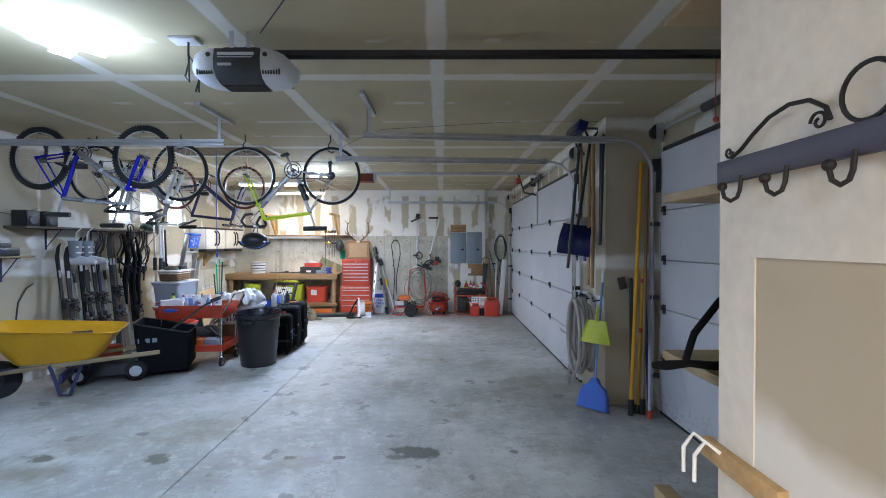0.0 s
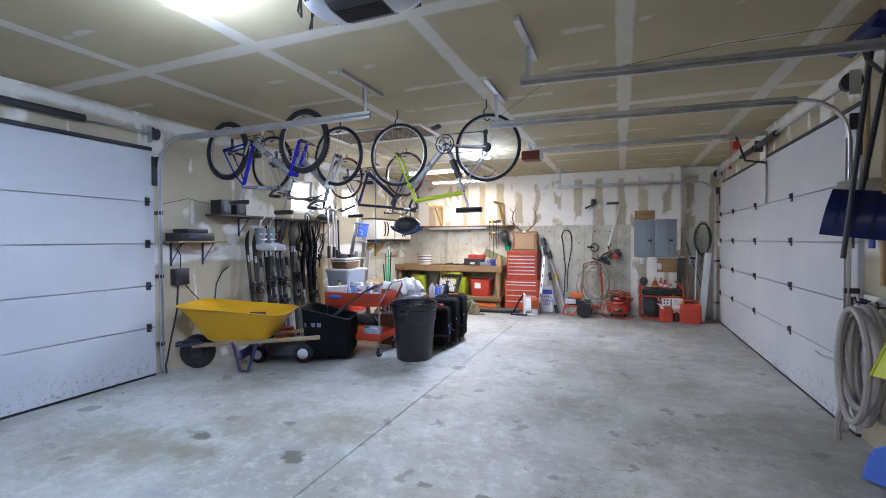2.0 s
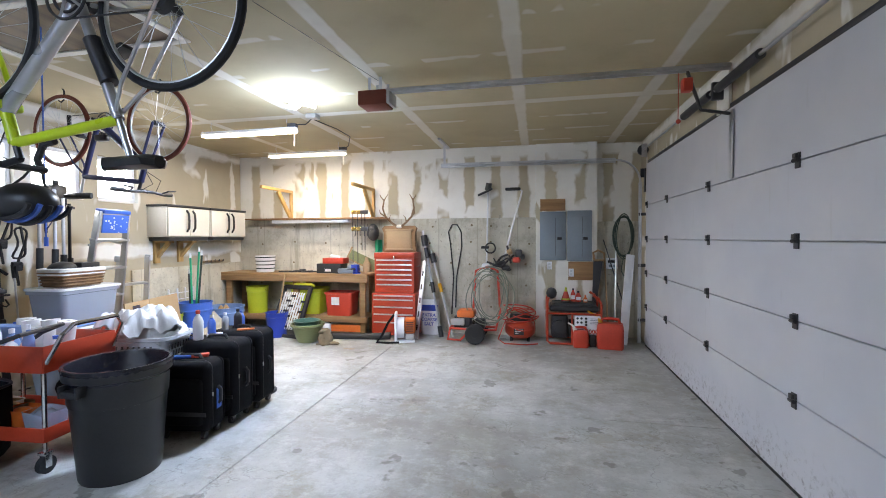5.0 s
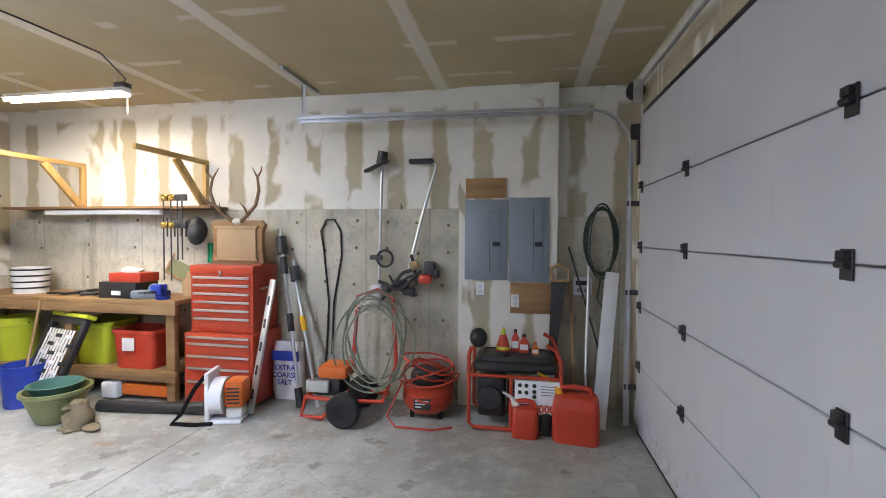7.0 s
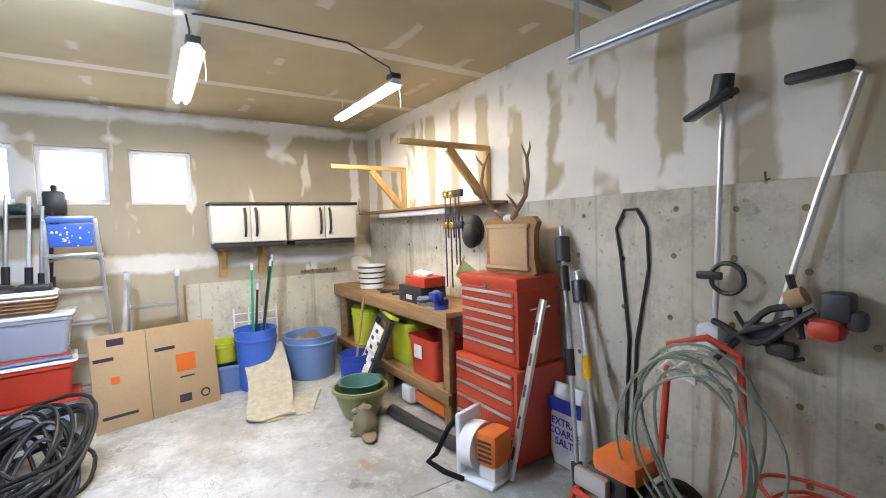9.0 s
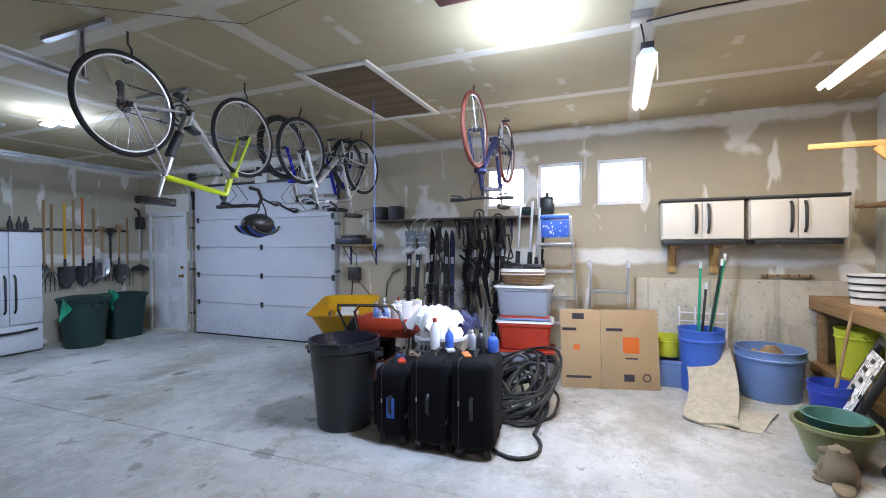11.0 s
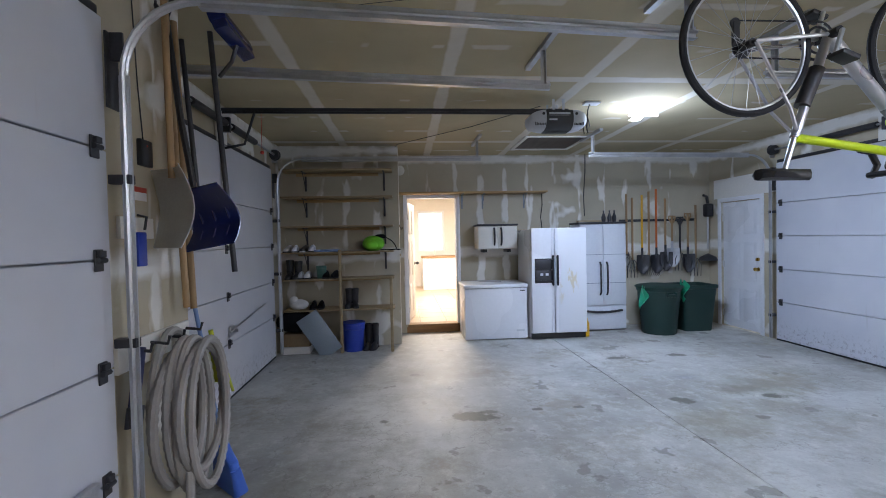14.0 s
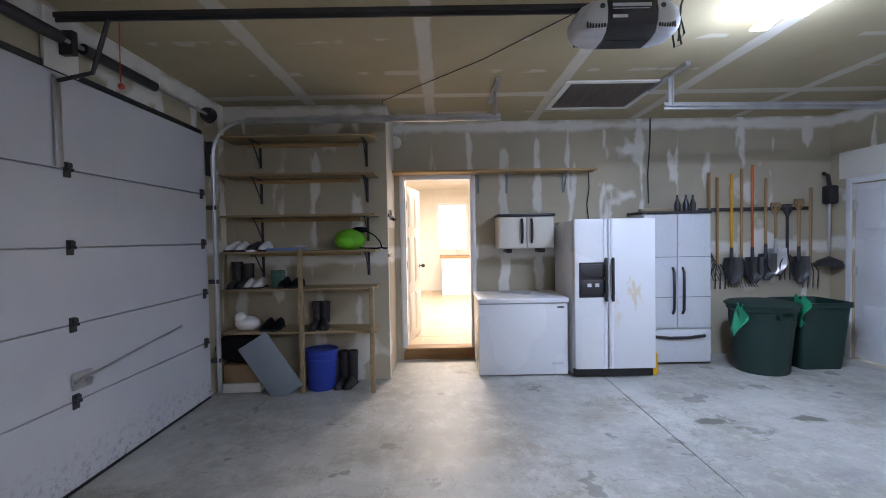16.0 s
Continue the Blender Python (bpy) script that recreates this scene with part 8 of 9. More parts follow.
part("sticker_stripe", Bm().box(0.62, 0.76, -0.349, -0.345, 0.53, 0.57, m=pose(0, 0.045, -0.02, -12, 0, 0)), "midblue", w)
part("print_bar", Bm().box(0.10, 0.27, -0.352, -0.348, 0.55, 0.575, m=pose(0, 0.05, 0.03, -14, 0, 0)), "plum", w)
tote(pose(-4.62, 4.90, 0.42, 0, 0, 20), 0.34, 0.24, 0.20, "cloth", None, "white and blue carton in the wheelbarrow")
solo("paper_bag", Bm().box(-0.17, 0.17, -0.09, 0.09, 0.0, 0.03, 0.01).box(-0.1, 0.14, -0.06, 0.08, 0.03, 0.05, 0.006), "cloth", "crumpled white paper bag in the wheelbarrow", "bag", m=pose(-4.78, 4.80, 0.60, 0, 12, 30))

m = thing("lawn_mower", pose(-4.22, 5.55, 0, 0, 0, 20), "dark lawn mower with black grass bag", "lawn mower")
part("deck", Bm().loft([[(x * k - 0.25, y * k, z) for x, y in rounded(0.60, 0.50, 0.14, 5)] for k, z in ((1.0, 0.07), (1.02, 0.10), (0.95, 0.20), (0.6, 0.24))]), "steel", m)
part("engine", Bm().cyl((-0.28, 0, 0.22), (-0.28, 0, 0.38), 0.13, 0.11), "redplastic", m)
for x, r in ((-0.50, 0.10), (0.06, 0.115)):
    for s in (-1, 1):
        wh = part("wheel", Bm().lathe([(0.04, -0.025), (r * 0.9, -0.03), (r, -0.015), (r, 0.015), (r * 0.9, 0.03), (0.04, 0.025), (0.04, -0.025)], 24), "rubber", m, m=pose(x, s * 0.28, r, 90, 0, 0))
        part("hub_cap", Bm().cyl((0, 0, -0.032), (0, 0, 0.032), r * 0.55, seg=20), "ltgrey", wh)
rings = []
for cx, hx, hy, z0, tilt in ((0.34, 0.24, 0.22, 0.06, 0.0), (0.34, 0.27, 0.245, 0.12, -0.02), (0.33, 0.29, 0.25, 0.34, -0.12), (0.31, 0.30, 0.255, 0.58, -0.24), (0.31, 0.29, 0.245, 0.59, -0.24), (0.33, 0.26, 0.225, 0.36, -0.12), (0.34, 0.22, 0.20, 0.13, 0.0)):
    rings.append([(cx + x, y + 0.008 * math.sin(9 * x + 20 * z0), z0 + tilt * x + 0.010 * math.sin(14 * y + 9 * z0)) for x, y in rounded(2 * hx, 2 * hy, 0.06, 4)])
part("grass_bag", Bm().loft(rings), "blackmatt", m, "open black fabric grass bag")
part("bag_rim", Bm().tube([(0.31 + x, y, 0.595 - 0.24 * x) for x, y in rounded(0.60, 0.51, 0.06, 4)], 0.010, 6, True), "steel", m)
for k in range(3):
    part("print_bar", Bm().box(0.07 + 0.075 * k, 0.12 + 0.075 * k, -0.256, -0.248, 0.43, 0.48), "grey", m)
part("handle", Bm().tube([(0.0, -0.22, 0.22), (0.35, -0.22, 0.52), (0.80, -0.22, 0.86), (0.95, -0.18, 0.92), (0.95, 0.18, 0.92), (0.80, 0.22, 0.86), (0.35, 0.22, 0.52), (0.0, 0.22, 0.22)], 0.013, 7), "steel", m)

c = thing("utility_cart", pose(-3.74, 6.10, 0, 0, 0, 4), "red steel utility cart loaded with bottles and rags", "utility cart")
for z in (0.20, 0.64):
    sh = Bm().box(-0.40, 0.40, -0.26, 0.26, z, z + 0.012, 0.003)
    for x0, x1, y0, y1 in ((-0.40, 0.40, -0.265, -0.255), (-0.40, 0.40, 0.255, 0.265), (-0.405, -0.395, -0.26, 0.26), (0.395, 0.405, -0.26, 0.26)):
        sh.box(x0, x1, y0, y1, z, z + (0.09 if z < 0.5 else 0.17), 0.003)
    part("tray", sh, "red", c, "red steel tray")
for x in (-0.38, 0.38):
    for y in (-0.24, 0.24):
        part("post", Bm().cyl((x, y, 0.14), (x, y, 0.72), 0.014, seg=10), "chrome", c)
        cs = part("caster", Bm().cyl((x - 0.018, y, 0.055), (x + 0.018, y, 0.055), 0.055, seg=20), "rubber", c)
        part("fork", Bm().box(x - 0.026, x - 0.02, y - 0.02, y + 0.02, 0.04, 0.14, 0.003).box(x + 0.02, x + 0.026, y - 0.02, y + 0.02, 0.04, 0.14, 0.003).box(x - 0.026, x + 0.026, y - 0.03, y + 0.03, 0.12, 0.14, 0.003), "chrome", cs)
part("push_handle", Bm().tube([(0.40, -0.24, 0.70), (0.50, -0.22, 0.88), (0.52, -0.16, 0.94), (0.52, 0.16, 0.94), (0.50, 0.22, 0.88), (0.40, 0.24, 0.70)], 0.014, 8), "chrome", c)


def bottle(x, y, z, r, h, mt, cap, label):
    b = thing("bottle", pose(x, y, z, 0, 0, random.uniform(0, 90)), label, "bottle", "household bottles")
    part("body", Bm().lathe([(0, 0), (r * 0.95, 0), (r, 0.01), (r, h * 0.62), (r * 0.75, h * 0.75), (r * 0.35, h * 0.84), (r * 0.35, h * 0.9), (0, h * 0.9)], 14), mt, b)
    part("cap", Bm().cyl((0, 0, h * 0.88), (0, 0, h), r * 0.42, seg=10), cap, b)
    return b


rr = random.Random(5)
for k in range(13):
    mt, cap = rr.choice((("cloth", "midblue"), ("midblue", "white"), ("paleblue", "white"), ("white", "redplastic"), ("yelgreen", "black"), ("steel", "redplastic"), ("cloth", "cloth"), ("clear", "white")))
    bottle(-4.12 + 0.052 * k, 6.04 + rr.uniform(-0.19, 0.19), 0.652, rr.uniform(0.028, 0.042), rr.uniform(0.17, 0.30), mt, cap, "plastic cleaning bottle on the cart")
for x, y, sx, mt, rz in ((-3.98, 6.14, 0.14, "paleblue", 15), (-3.80, 6.18, 0.10, "cloth", -20), (-4.05, 5.97, 0.12, "cloth", 40)):
    solo("carton", Bm().box(-sx, sx, -0.06, 0.06, 0, 0.22, 0.004).box(-sx * 0.8, sx * 0.6, -0.0612, 0.0612, 0.05, 0.12), mt, "small printed carton on the cart", "box", "cartons on the cart", m=pose(x, y, 0.652, 0, 0, rz))
for k in range(4):
    solo("paper_roll", Bm().lathe([(0.02, 0), (0.055, 0), (0.055, 0.26), (0.02, 0.26), (0.02, 0)], 18), "cloth", "white paper towel roll standing on the cart", "paper roll", "paper rolls", m=pose(-3.92 + 0.12 * k, 6.20 - 0.03 * (k % 2), 0.652 + 0.0, rr.uniform(-6, 6), rr.uniform(-8, 8), 0))
solo("caulk_gun", Bm().tube([(-0.2, 0, 0.05), (0.1, 0, 0.05)], 0.025, 10).tube([(0.1, 0, 0.05), (0.16, 0, 0.03), (0.17, 0, -0.03)], 0.012, 6), "midblue", "blue caulking gun on the cart", "caulking gun", m=pose(-3.85, 5.86, 0.70, 0, 0, 20))
for x, mt, s2 in ((-4.02, "ltgrey", 0.13), (-3.72, "orange", 0.10), (-3.52, "clear", 0.11), (-3.88, "card2", 0.11)):
    solo("cart_bin", Bm().loft([[(a * k, b2 * k, z) for a, b2 in rounded(s2 * 2, s2 * 1.6, 0.03, 3)] for k, z in ((0.85, 0), (1, 0.13), (0.95, 0.13), (0.8, 0.02))]).ball((0, 0, 0.09), s2 * 0.7, 1, 0.8, 0.6), mt, "small bin of odds and ends on the lower tray", "bin", "bins on the lower tray", m=pose(x, 6.03 + rr.uniform(-0.05, 0.05), 0.213, 0, 0, rr.uniform(-20, 20)))

k = trash_bin(pose(-2.91, 6.02, 0), 0.56, 0.56, 0.70, "black", "large round black trash can with black liner")
part("liner", Bm().lathe([(0.28, 0.62), (0.297, 0.70), (0.294, 0.712), (0.275, 0.71), (0.25, 0.60), (0.2, 0.5), (0, 0.47)], 40), simple("bag_film", (0.012, 0.012, 0.02), 0.16, var=0.3, scale=25, bump=0.6), k, "glossy black bin liner")
part("waist_band", Bm().lathe([(0.250, 0.47), (0.264, 0.475), (0.268, 0.50), (0.257, 0.52)], 40), "black", k)


def suitcase(m, w, d, h, label, tag=None):
    s = thing("suitcase", m, label, "suitcase", "black suitcases")
    part("shell", Bm().box(-w / 2, w / 2, -d / 2, d / 2, 0.055, h, 0.06, seg=5), "blackmatt", s)
    part("front_pocket", Bm().box(-w / 2 + 0.04, w / 2 - 0.04, -d / 2 - 0.03, -d / 2 + 0.03, 0.12, h - 0.12, 0.025, seg=3), "blackmatt", s)
    part("zip", Bm().tube([(x, -d / 2 + 0.06, h / 2 + 0.03 + z) for x, z in rounded(w + 0.002, h - 0.058, 0.06, 5)], 0.003, 5, True), "black", s)
    part("piping", Bm().tube([(x, d / 2 - 0.06, h / 2 + 0.03 + z) for x, z in rounded(w + 0.002, h - 0.058, 0.06, 5)], 0.004, 5, True), "blackmatt", s)
    part("top_handle", Bm().tube([(-0.09, 0, h - 0.005), (-0.07, 0, h + 0.025), (0.07, 0, h + 0.025), (0.09, 0, h - 0.005)], 0.014, 7), "black", s)
    part("side_handle", Bm().tube([(w / 2 - 0.002, 0, h * 0.42), (w / 2 + 0.022, 0, h * 0.46), (w / 2 + 0.022, 0, h * 0.60), (w / 2 - 0.002, 0, h * 0.64)], 0.014, 7), "black", s)
    for x in (-w / 2 + 0.06, w / 2 - 0.06):
        for y in (-d / 2 + 0.05, d / 2 - 0.05):
            part("wheel", Bm().cyl((x - 0.014, y, 0.03), (x + 0.014, y, 0.03), 0.03, seg=16).box(x - 0.02, x + 0.02, y - 0.02, y + 0.02, 0.03, 0.06, 0.005), "black", s)
    part("strap", Bm().box(-w / 2 - 0.003, w / 2 + 0.003, -d / 2 - 0.034, -d / 2 - 0.028, h * 0.34, h * 0.34 + 0.03, 0.002), "black", s)
    part("zip_pull", Bm().box(w / 2 - 0.001, w / 2 + 0.006, -d / 2 + 0.055, -d / 2 + 0.065, h * 0.55, h * 0.60, 0.002), "alu", s)
    if tag:
        part("tag", Bm().box(w / 2 + 0.004, w / 2 + 0.009, -0.03, 0.03, h * 0.36, h * 0.62, 0.002), tag, s, "bright luggage tag")
    return s


suitcase(pose(-2.86, 6.56, 0, 0, 0, 8), 0.42, 0.26, 0.58, "small black suitcase with blue tag on the floor", "midblue")
suitcase(pose(-2.88, 6.88, 0, 0, 0, 4), 0.48, 0.30, 0.66, "black soft suitcase standing on its wheels")
suitcase(pose(-2.88, 7.19, 0, 0, 0, 6), 0.48, 0.30, 0.68, "large black suitcase with front pocket")
solo("luggage_tag", Bm().box(-0.07, 0.07, -0.025, 0.025, 0, 0.012, 0.003), "orange", "orange luggage tag on a suitcase", "tag", m=pose(-2.80, 7.13, 0.682, 0, 0, 30))
for x, y, z, mt in ((-2.91, 6.54, 0.582, "midblue"), (-2.81, 6.60, 0.582, "redplastic"), (-2.96, 6.94, 0.662, "ltgrey")):
    solo("small_item", Bm().box(-0.06, 0.06, -0.03, 0.03, 0, 0.025, 0.008), mt, "small loose item on a suitcase", "small item", "odds and ends", m=pose(x, y, z, 0, 0, 35))
b = thing("laundry_basket", pose(-3.42, 6.72, 0.44, 0, 0, 10), "white laundry basket heaped with towels", "laundry basket")
part("basket", Bm().loft([[(x * q, y * q, z) for x, y in rounded(0.58, 0.42, 0.10, 5)] for q, z in ((0.80, 0), (0.82, 0.01), (0.98, 0.24), (1.05, 0.25), (1.05, 0.275), (0.96, 0.275), (0.78, 0.02))]), "white", b)
for k in range(9):
    for r2 in range(3):
        part("slot", Bm().box(-0.008, 0.008, -0.003, 0.003, -0.022, 0.022, 0.002), "black", b, m=pose(0.252 + 0.016 * r2, -0.14 + 0.035 * k, 0.07 + 0.06 * r2, 0, 14, 90))
        part("slot", Bm().box(-0.008, 0.008, -0.003, 0.003, -0.022, 0.022, 0.002), "black", b, m=pose(-0.18 + 0.045 * k, -0.186 - 0.014 * r2, 0.07 + 0.06 * r2, -14, 0, 0))
solo("crate", Bm().box(-0.26, 0.26, -0.2, 0.2, 0, 0.438, 0.006), "card2", "old carton under the laundry basket", "box", m=pose(-3.44, 6.72, 0, 0, 0, 6))


def towel(cx, cy, cz, w2, d2, h2, seed, mat_name, label):
    q = random.Random(seed)
    ph = [q.uniform(0, 6) for _ in range(6)]

    def f(u, v):
        x, y = (u - 0.5) * 2, (v - 0.5) * 2
        e = max(0.0, 1 - (x * x) ** 1.6) * max(0.0, 1 - (y * y) ** 1.6)
        z = h2 * e ** 0.45 + 0.018 * math.sin(7 * x + 3 * y + ph[0]) + 0.014 * math.sin(11 * y - 5 * x + ph[1]) + 0.010 * math.sin(17 * x + ph[2])
        return Vector((w2 * x * (1 + 0.08 * math.sin(3 * y + ph[3])), d2 * y * (1 + 0.08 * math.sin(3 * x + ph[4])), z))

    return solo("towel", Bm().grid(f, 26, 22, 0.012), mat_name, label, "towel", "heap of towels", m=pose(cx, cy, cz, q.uniform(-8, 8), q.uniform(-8, 8), q.uniform(0, 90)))


towel(-3.42, 6.72, 0.70, 0.27, 0.21, 0.12, 1, "cloth", "crumpled white towel in the basket")
towel(-3.34, 6.66, 0.78, 0.20, 0.17, 0.13, 2, "cloth", "white towel with a red stripe on the heap")
towel(-3.54, 6.64, 0.76, 0.16, 0.15, 0.10, 3, "ltgrey", "grey striped towel on the heap")
towel(-3.48, 6.86, 0.76, 0.15, 0.12, 0.11, 4, "navy", "dark blue cloth on the heap")
for x, y, r, h, mt, cap, lab in ((-3.00, 6.80, 0.04, 0.24, "cloth", "redplastic", "white spray bottle"), (-2.98, 6.93, 0.033, 0.18, "midblue", "white", "blue detergent bottle"), (-2.99, 7.11, 0.03, 0.15, "clear", "white", "clear bottle"), (-2.93, 7.20, 0.035, 0.17, "steel", "black", "dark spray bottle"), (-2.97, 7.28, 0.042, 0.14, "midblue", "midblue", "blue can")):
    bottle(x, y, 0.661 if y < 7.0 else 0.681, r, h, mt, cap, lab + " standing on a black suitcase")

# heap of black irrigation hose
heap = thing("hose_heap", pose(-0.10, -0.38, 0), "heap of black irrigation hose on the floor", "hose")
rr = random.Random(11)
for k in range(20):
    R, cx, cy = rr.uniform(0.24, 0.47), -3.64 + rr.uniform(-0.12, 0.12), 7.66 + rr.uniform(-0.12, 0.12)
    tilt, z0, ph = rr.uniform(0.3, 1.3), 0.02 + 0.014 * k, rr.uniform(0, 6)
    part("coil", Bm().tube([(cx + R * math.cos(a), cy + (0.78 + 0.2 * math.sin(ph)) * R * math.sin(a + 0.12 * math.sin(2 * a + ph)), max(0.016, z0 + tilt * 0.20 * math.cos(a - 2.9 + 0.5 * math.sin(ph)) + 0.03 * math.sin(3 * a + ph))) for a in [2 * math.pi * j / 30 for j in range(30)]], 0.0135, 7, True), "cordblk", heap)
part("loose_end", Bm().tube([(-3.30, 7.45, 0.10), (-3.10, 7.50, 0.045)] + [(-2.92 + 0.26 * math.cos(a), 7.80 + 0.20 * math.sin(a) + 0.05 * math.cos(a), 0.016) for a in [radians(-110 + 20 * k) for k in range(13)]] + [(-3.30, 7.93, 0.016), (-3.50, 7.80, 0.05)], 0.0145, 8), "cordblk", heap)
solo("dark_bag", Bm().ball((0, 0, 0.16), 0.26, 1.2, 0.9, 0.62, 16, 10).ball((0.15, 0.08, 0.22), 0.15, 1, 1, 0.8), "blackmatt", "dark duffel bag behind the hose heap", "bag", m=pose(-4.25, 6.95, 0))

# ---- tools on the pier between the large doors ----
px = XP
b = thing("hook_board", pose(px, 4.95, 1.55), "white board with hooks on the pier", "hook board", "white boards")
part("board", Bm().box(-0.02, 0, -0.12, 0.14, 0, 0.10, 0.003), "white_wall", b)
b = thing("hook_board", pose(px, 4.84, 0.95), "white board that carries a coiled vacuum hose", "hook board", "white boards")
part("board", Bm().box(-0.02, 0, -0.34, 0.30, 0, 0.13, 0.003), "white_wall", b)
for y in (-0.3, -0.1, 0.05, 0.2):
    part("hook", Bm().tube([(-0.02, y, 0.09), (-0.10, y, 0.08), (-0.11, y, 0.12)], 0.008, 6), "steel", b)
vh = thing("vacuum_hose", Matrix(), "grey ribbed vacuum hose coiled on hooks", "hose")
for k in range(6):
    ry, rz, ox = 0.215 + 0.035 * math.sin(k * 1.9), 0.36 + 0.04 * math.cos(k * 2.3), 0.06 + 0.034 * k
    pts = [(px - ox, 4.77 + 0.02 * math.sin(k) + ry * math.cos(a), 0.65 + 0.02 * math.cos(k * 3) + rz * math.sin(a)) for a in [2 * math.pi * j / 90 for j in range(90)]]
    part("coil", Bm().tube(pts, [0.024 if j % 2 else 0.020 for j in range(90)], 8, True), "hosegrey", vh)
part("hose_end", Bm().tube([(px - 0.20, 4.92, 0.4), (px - 0.22, 4.98, 0.15), (px - 0.20, 5.02, 0.03)], 0.022, 8), "hosegrey", vh)
s = thing("snow_shovel", pose(0.99, 4.77, 1.655, 8, 0, 68), "dark blue plastic snow shovel hung blade down", "snow shovel", "hung shovels")
part("blade", Bm().grid(lambda u, v: Vector((-0.10 * math.sin(math.pi * v) - 0.04 * v, 0.34 * (u - 0.5) * (0.86 + 0.14 * v), 0.32 * (0.5 - v))), 10, 10, 0.006), "navygloss", s)
for k in range(3):
    part("rib", Bm().tube([(-0.10 * math.sin(math.pi * v) - 0.04 * v - 0.008, -0.09 + 0.09 * k, 0.32 * (0.5 - v)) for v in (0.05, 0.3, 0.6, 0.9)], 0.010, 5), "navygloss", s)
part("shaft", Bm().tube([(0, 0, 0.16), (0.02, 0, 0.5), (0.02, 0, 1.10)], 0.016, 8), "black", s)
part("grip", Bm().tube([(0.02, 0, 1.05), (0.02, -0.06, 1.14), (0.02, -0.06, 1.18), (0.02, 0.06, 1.18), (0.02, 0.06, 1.14), (0.02, 0, 1.05)], 0.013, 7), "black", s)
s = thing("snow_shovel", pose(px - 0.13, 4.86, 1.70, 0, 0, 52), "aluminium scoop shovel hung on the pier", "snow shovel", "hung shovels")
part("blade", Bm().grid(lambda u, v: Vector((-0.07 * math.sin(math.pi * v) + 0.05 * (4 * (u - 0.5) ** 2), 0.34 * (u - 0.5), 0.40 * (0.5 - v))), 10, 8, 0.004), "alu", s)
part("shaft", Bm().cyl((0, 0, 0.15), (0.01, 0, 1.12), 0.016), "handlewood", s)
for y, x, z0, z1, r, mt, lab in ((4.69, 0.10, 1.18, 2.74, 0.017, "handlewood", "long wooden handle hung on the pier"), (4.59, 0.09, 1.16, 2.72, 0.018, "handlewood", "long wooden handle hung on the pier"), (4.50, 0.045, 1.60, 2.70, 0.015, "navy", "dark blue handle hung on the pier"), (4.42, 0.05, 1.62, 2.70, 0.014, "black", "black shovel handle hung on the pier")):
    leaning("hung_handle", (px - x + (0.0 if r != 0.014 else -0.02), y, z0), (px - x + 0.03, y + 0.06, z1), r, mt, lab, "handle")
leaning("hung_handle", (0.868, 4.627, 1.36), (0.98, 4.58, 2.70), 0.015, "steel", "dark slanting broom handle hung on the pier", "handle")
b = thing("push_broom", pose(px - 0.32, 4.46, 2.68, 0, 20, 0), "blue push broom hung near the ceiling", "push broom")
part("head", Bm().box(-0.04, 0.04, -0.22, 0.22, 0.0, 0.05, 0.008), "navygloss", b)
part("bristles", Bm().box(-0.045, 0.045, -0.22, 0.22, 0.05, 0.10, 0.004), "navygloss", b)
part("neck", Bm().tube([(0, 0, 0), (0.06, 0, -0.08), (0.16, 0, -0.14)], 0.012, 6), "steel", b)
_up = (Vector((1.19, 4.49, 1.40)) - Vector((1.035, 4.35, 0.0))).normalized()
_x = Vector((-0.707, 0.707, 0.0))
_x = (_x - _up * _x.dot(_up)).normalized()
_y = (-_up).cross(_x)
LEAN = Matrix.Translation((1.035, 4.35, 0.0)) @ Matrix((_x, _y, -_up)).transposed().to_4x4()  # the handle runs up its own -z
b = thing("dustpan", LEAN @ pose(0.0, -0.03, -0.74), "yellow dustpan clipped on a blue broom handle", "dustpan")
part("pan", Bm().grid(lambda u, v: Vector((0.30 * (u - 0.5) * (0.6 + 0.4 * v), -0.03 - 0.05 * math.sin(math.pi * u) * v, -0.12 + 0.22 * v)), 10, 8, 0.006), "lime", b)
part("grip", Bm().tube([(0, -0.03, -0.11), (0, -0.03, -0.26)], [0.019, 0.014], 8), "lime", b)
for k in (-1, 1):
    part("side_lip", Bm().tube([(k * 0.09, -0.03, -0.12), (k * 0.15, -0.032, 0.10)], 0.008, 6), "lime", b)
b = thing("broom", LEAN, "upright broom with blue head and handle", "broom")
part("handle", Bm().cyl((0, 0, -0.22), (0, 0, -1.26), 0.012, seg=10), "paleblue", b)
part("grip", Bm().cyl((0, 0, -1.24), (0, 0, -1.36), 0.016, seg=10), "white", b)
part("head", Bm().loft([[(x * q, y, z) for x, y in rounded(0.26, 0.06, 0.02, 3)] for q, z in ((1.0, -0.15), (0.95, -0.20), (0.45, -0.25), (0.2, -0.30))]), "midblue", b)
part("bristles", Bm().loft([[(x * q, y * q2, z) for x, y in rounded(0.28, 0.06, 0.02, 3)] for q, q2, z in ((1.15, 1.5, -0.01), (1.0, 1.0, -0.16))]), "midblue", b)
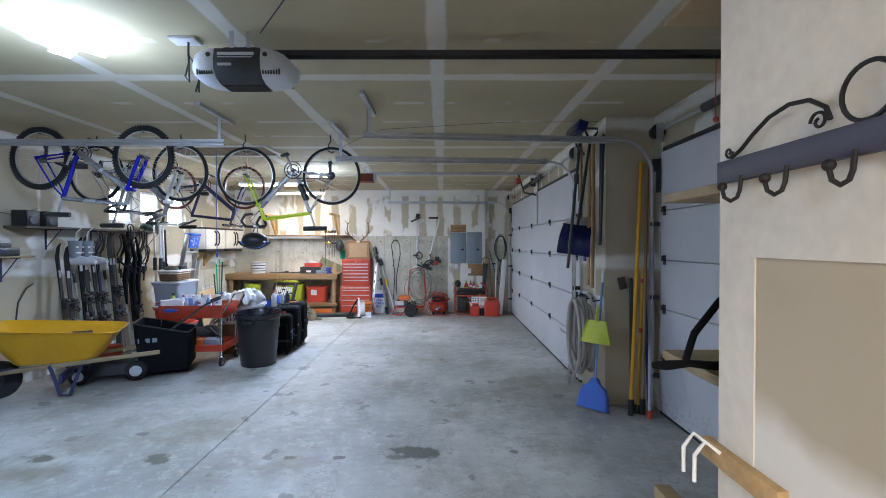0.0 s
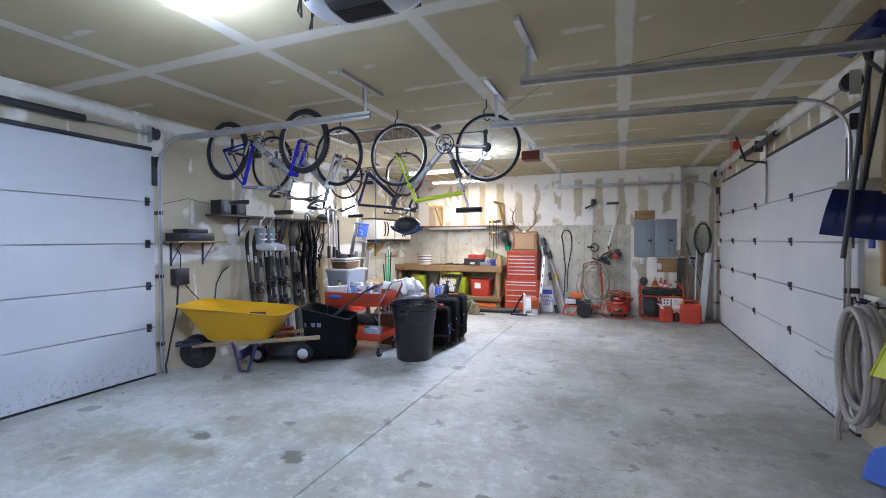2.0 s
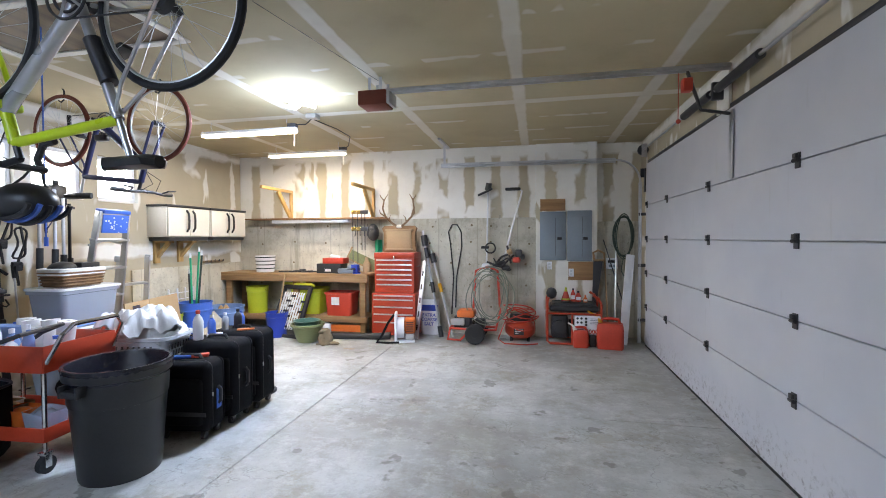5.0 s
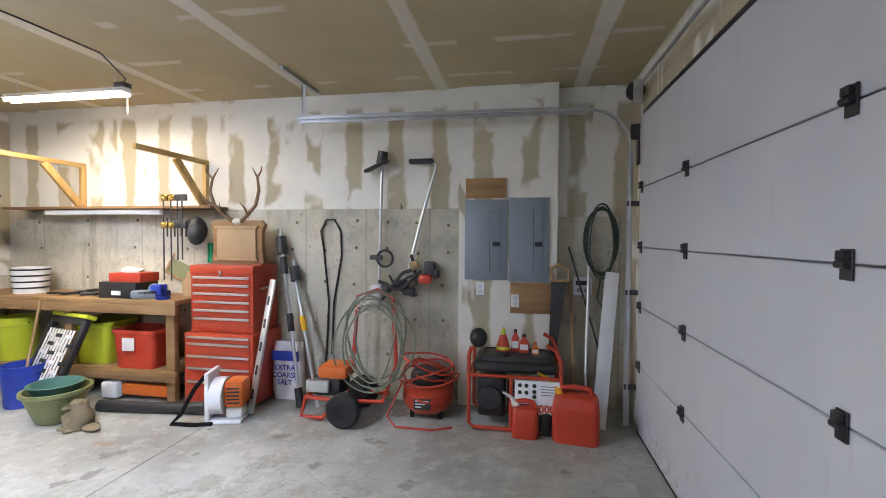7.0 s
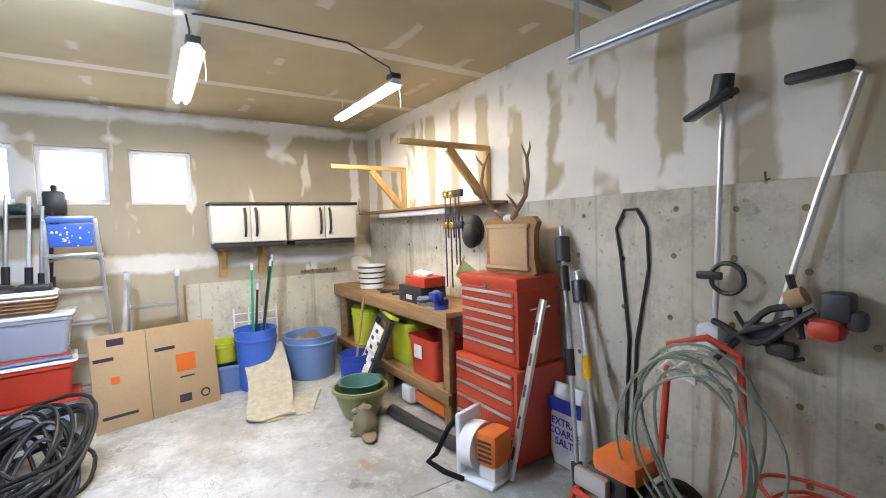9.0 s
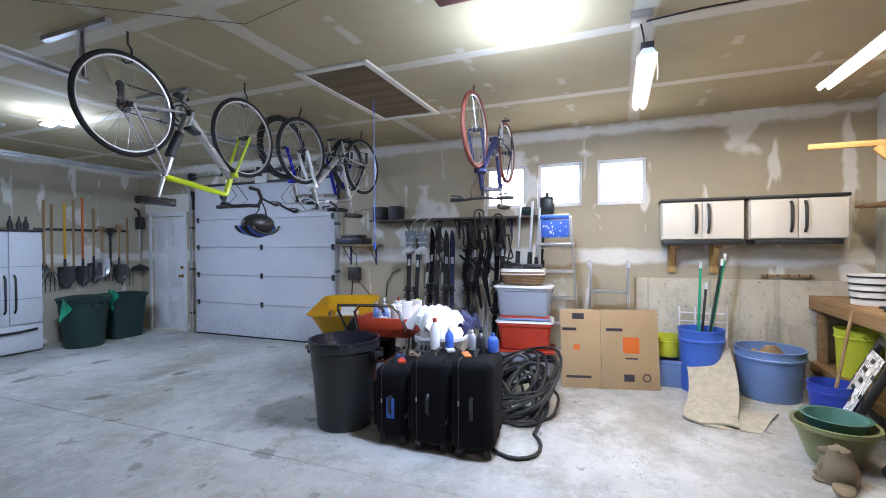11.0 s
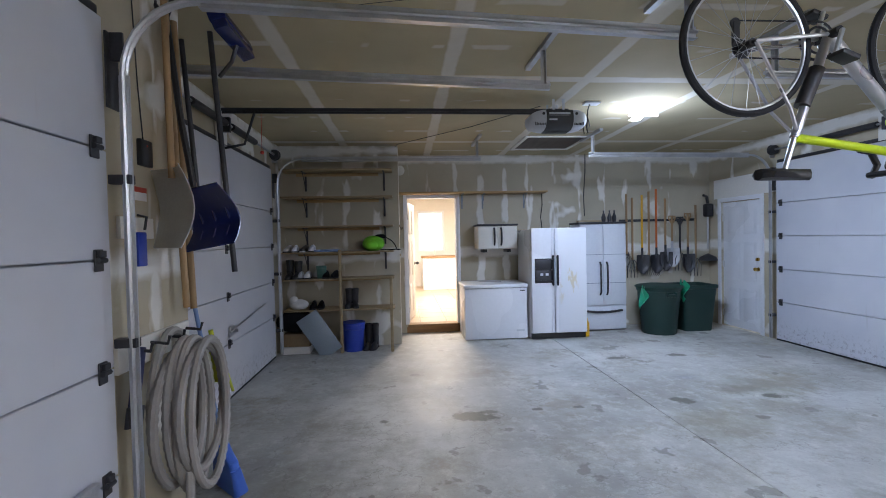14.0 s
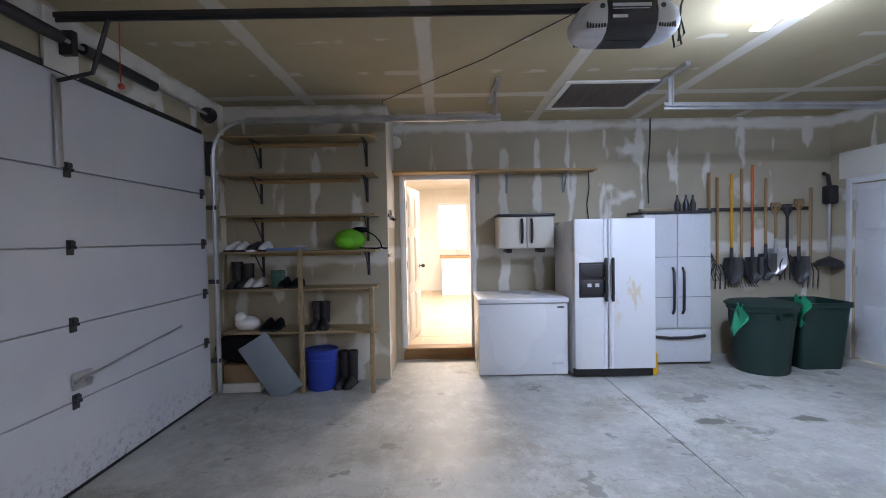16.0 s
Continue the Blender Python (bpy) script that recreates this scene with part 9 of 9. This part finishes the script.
for x0, y0, x1, top, r, mt, lab in ((1.34, 4.20, 1.54, 2.42, 0.019, "yellow", "long yellow telescopic pole leaning in the corner"), (1.42, 4.24, 1.56, 1.36, 0.015, "yellow", "yellow pole with red bands"), (1.38, 4.27, 1.44, 1.27, 0.016, "binGreen", "dark green pole leaning in the corner"), (1.46, 4.22, 1.60, 2.36, 0.015, "handlewood", "tan wooden pole leaning in the corner"), (1.50, 4.16, 1.58, 1.06, 0.016, "blue", "blue pole leaning in the corner"), (1.48, 4.12, 1.63, 1.14, 0.014, "ltgrey", "pale mop handle leaning in the corner")):
    leaning("corner_pole", (x0, y0, 0.0), (x1, JOG - 0.03, top), r, mt, lab, "pole", [("foot", (x0, y0, 0.0), between((x0, y0, 0.0), (x1, JOG - 0.03, top), 0.06), 0.026, "redplastic" if mt == "ltgrey" else "black")] + ([("band", between((x0, y0, 0.0), (x1, JOG - 0.03, top), f), between((x0, y0, 0.0), (x1, JOG - 0.03, top), f + 0.03), r + 0.002, "redplastic") for f in (0.9, 0.55)] if "bands" in lab else []))
solo("wood_offcut", Bm().box(-0.035, 0.035, -0.012, 0.012, -0.06, 0.06, 0.003), "darkwood", "small dark wood block fixed on the pier", "offcut", m=pose(1.36, JOG - 0.012, 1.22, 0, -12, 0))
b = thing("dust_brush", pose(px - 0.03, 4.98, 1.56), "small blue scraper hung on a hook", "scraper")
part("blade", Bm().box(-0.02, -0.005, -0.035, 0.035, -0.14, 0.02, 0.004), "blue", b)
part("hook", Bm().tube([(0.0, 0, 0.10), (-0.04, 0, 0.09), (-0.03, 0, 0.03)], 0.007, 6), "steel", b)
b = thing("ice_scraper", pose(px - 0.06, 5.10, 0.84, 14, 0, 0), "blue ice scraper hung on the board", "scraper")
part("handle", Bm().box(-0.015, 0.015, -0.025, 0.025, -0.05, 0.22, 0.006), "navy", b)
part("blade", Bm().box(-0.015, 0.005, -0.06, 0.05, -0.13, -0.04, 0.004), "steel", b)
b = thing("wall_control", pose(px, 4.87, 1.905), "black door-opener button on the pier", "wall button")
part("plate", Bm().box(-0.025, 0, -0.05, 0.05, 0, 0.13, 0.006), "black", b)
part("indicator", Bm().cyl((-0.027, 0.0, 0.10), (-0.025, 0.0, 0.10), 0.005, seg=8), "redplastic", b)
part("wire", Bm().tube([(-0.006, 0, 0.13), (-0.006, 0.03, 0.4), (-0.006, 0.06, 0.9)], 0.003, 5), "cordblk", b)
solo("warning_label", Bm().box(px - 0.002, px, 4.85, 4.97, 1.735, 1.80), "cloth", "small white and red warning label", "label")
solo("warning_stripe", Bm().box(px - 0.0035, px - 0.002, 4.85, 4.97, 1.775, 1.80), "redplastic", "red band of the warning label", "label")
b = thing("door_latch", pose(XN - 0.045, 2.70, 0.66), "steel slide latch on the garage door", "latch")
part("plate", Bm().box(-0.012, 0, -0.07, 0.07, -0.05, 0.05, 0.004), "galv", b)
part("rod", Bm().cyl((-0.02, 0.07, 0), (-0.02, -1.0, 0.12), 0.009, seg=8).cyl((-0.012, -0.02, 0), (-0.06, -0.02, 0), 0.012), "galv", b)
b = thing("door_latch", pose(XP - 0.045, 5.42, 0.52), "steel slide latch on the wide garage door", "latch")
part("plate", Bm().box(-0.03, 0, -0.06, 0.06, -0.08, 0.08, 0.006), "galv", b)
part("handle", Bm().tube([(-0.03, 0.0, 0), (-0.09, 0.08, 0), (-0.09, 0.22, 0.01)], 0.012, 7), "galv", b)
# hall contents seen through the house door
c = thing("kitchen_counter", pose(-0.98, -5.1, 0.136), "white kitchen island with dark worktop and faucet", "kitchen counter")
part("cabinet", Bm().box(-0.75, 0.42, -0.35, 0.30, 0, 0.87, 0.006), "white", c)
part("worktop", Bm().box(-0.80, 0.46, -0.40, 0.34, 0.87, 0.91, 0.006), "bench", c)
part("faucet", Bm().tube([(0.08, 0.0, 0.91), (0.08, 0.0, 1.18), (0.05, 0.0, 1.26), (-0.03, 0.0, 1.26), (-0.05, 0.0, 1.18)], 0.012, 7), "chrome", c)
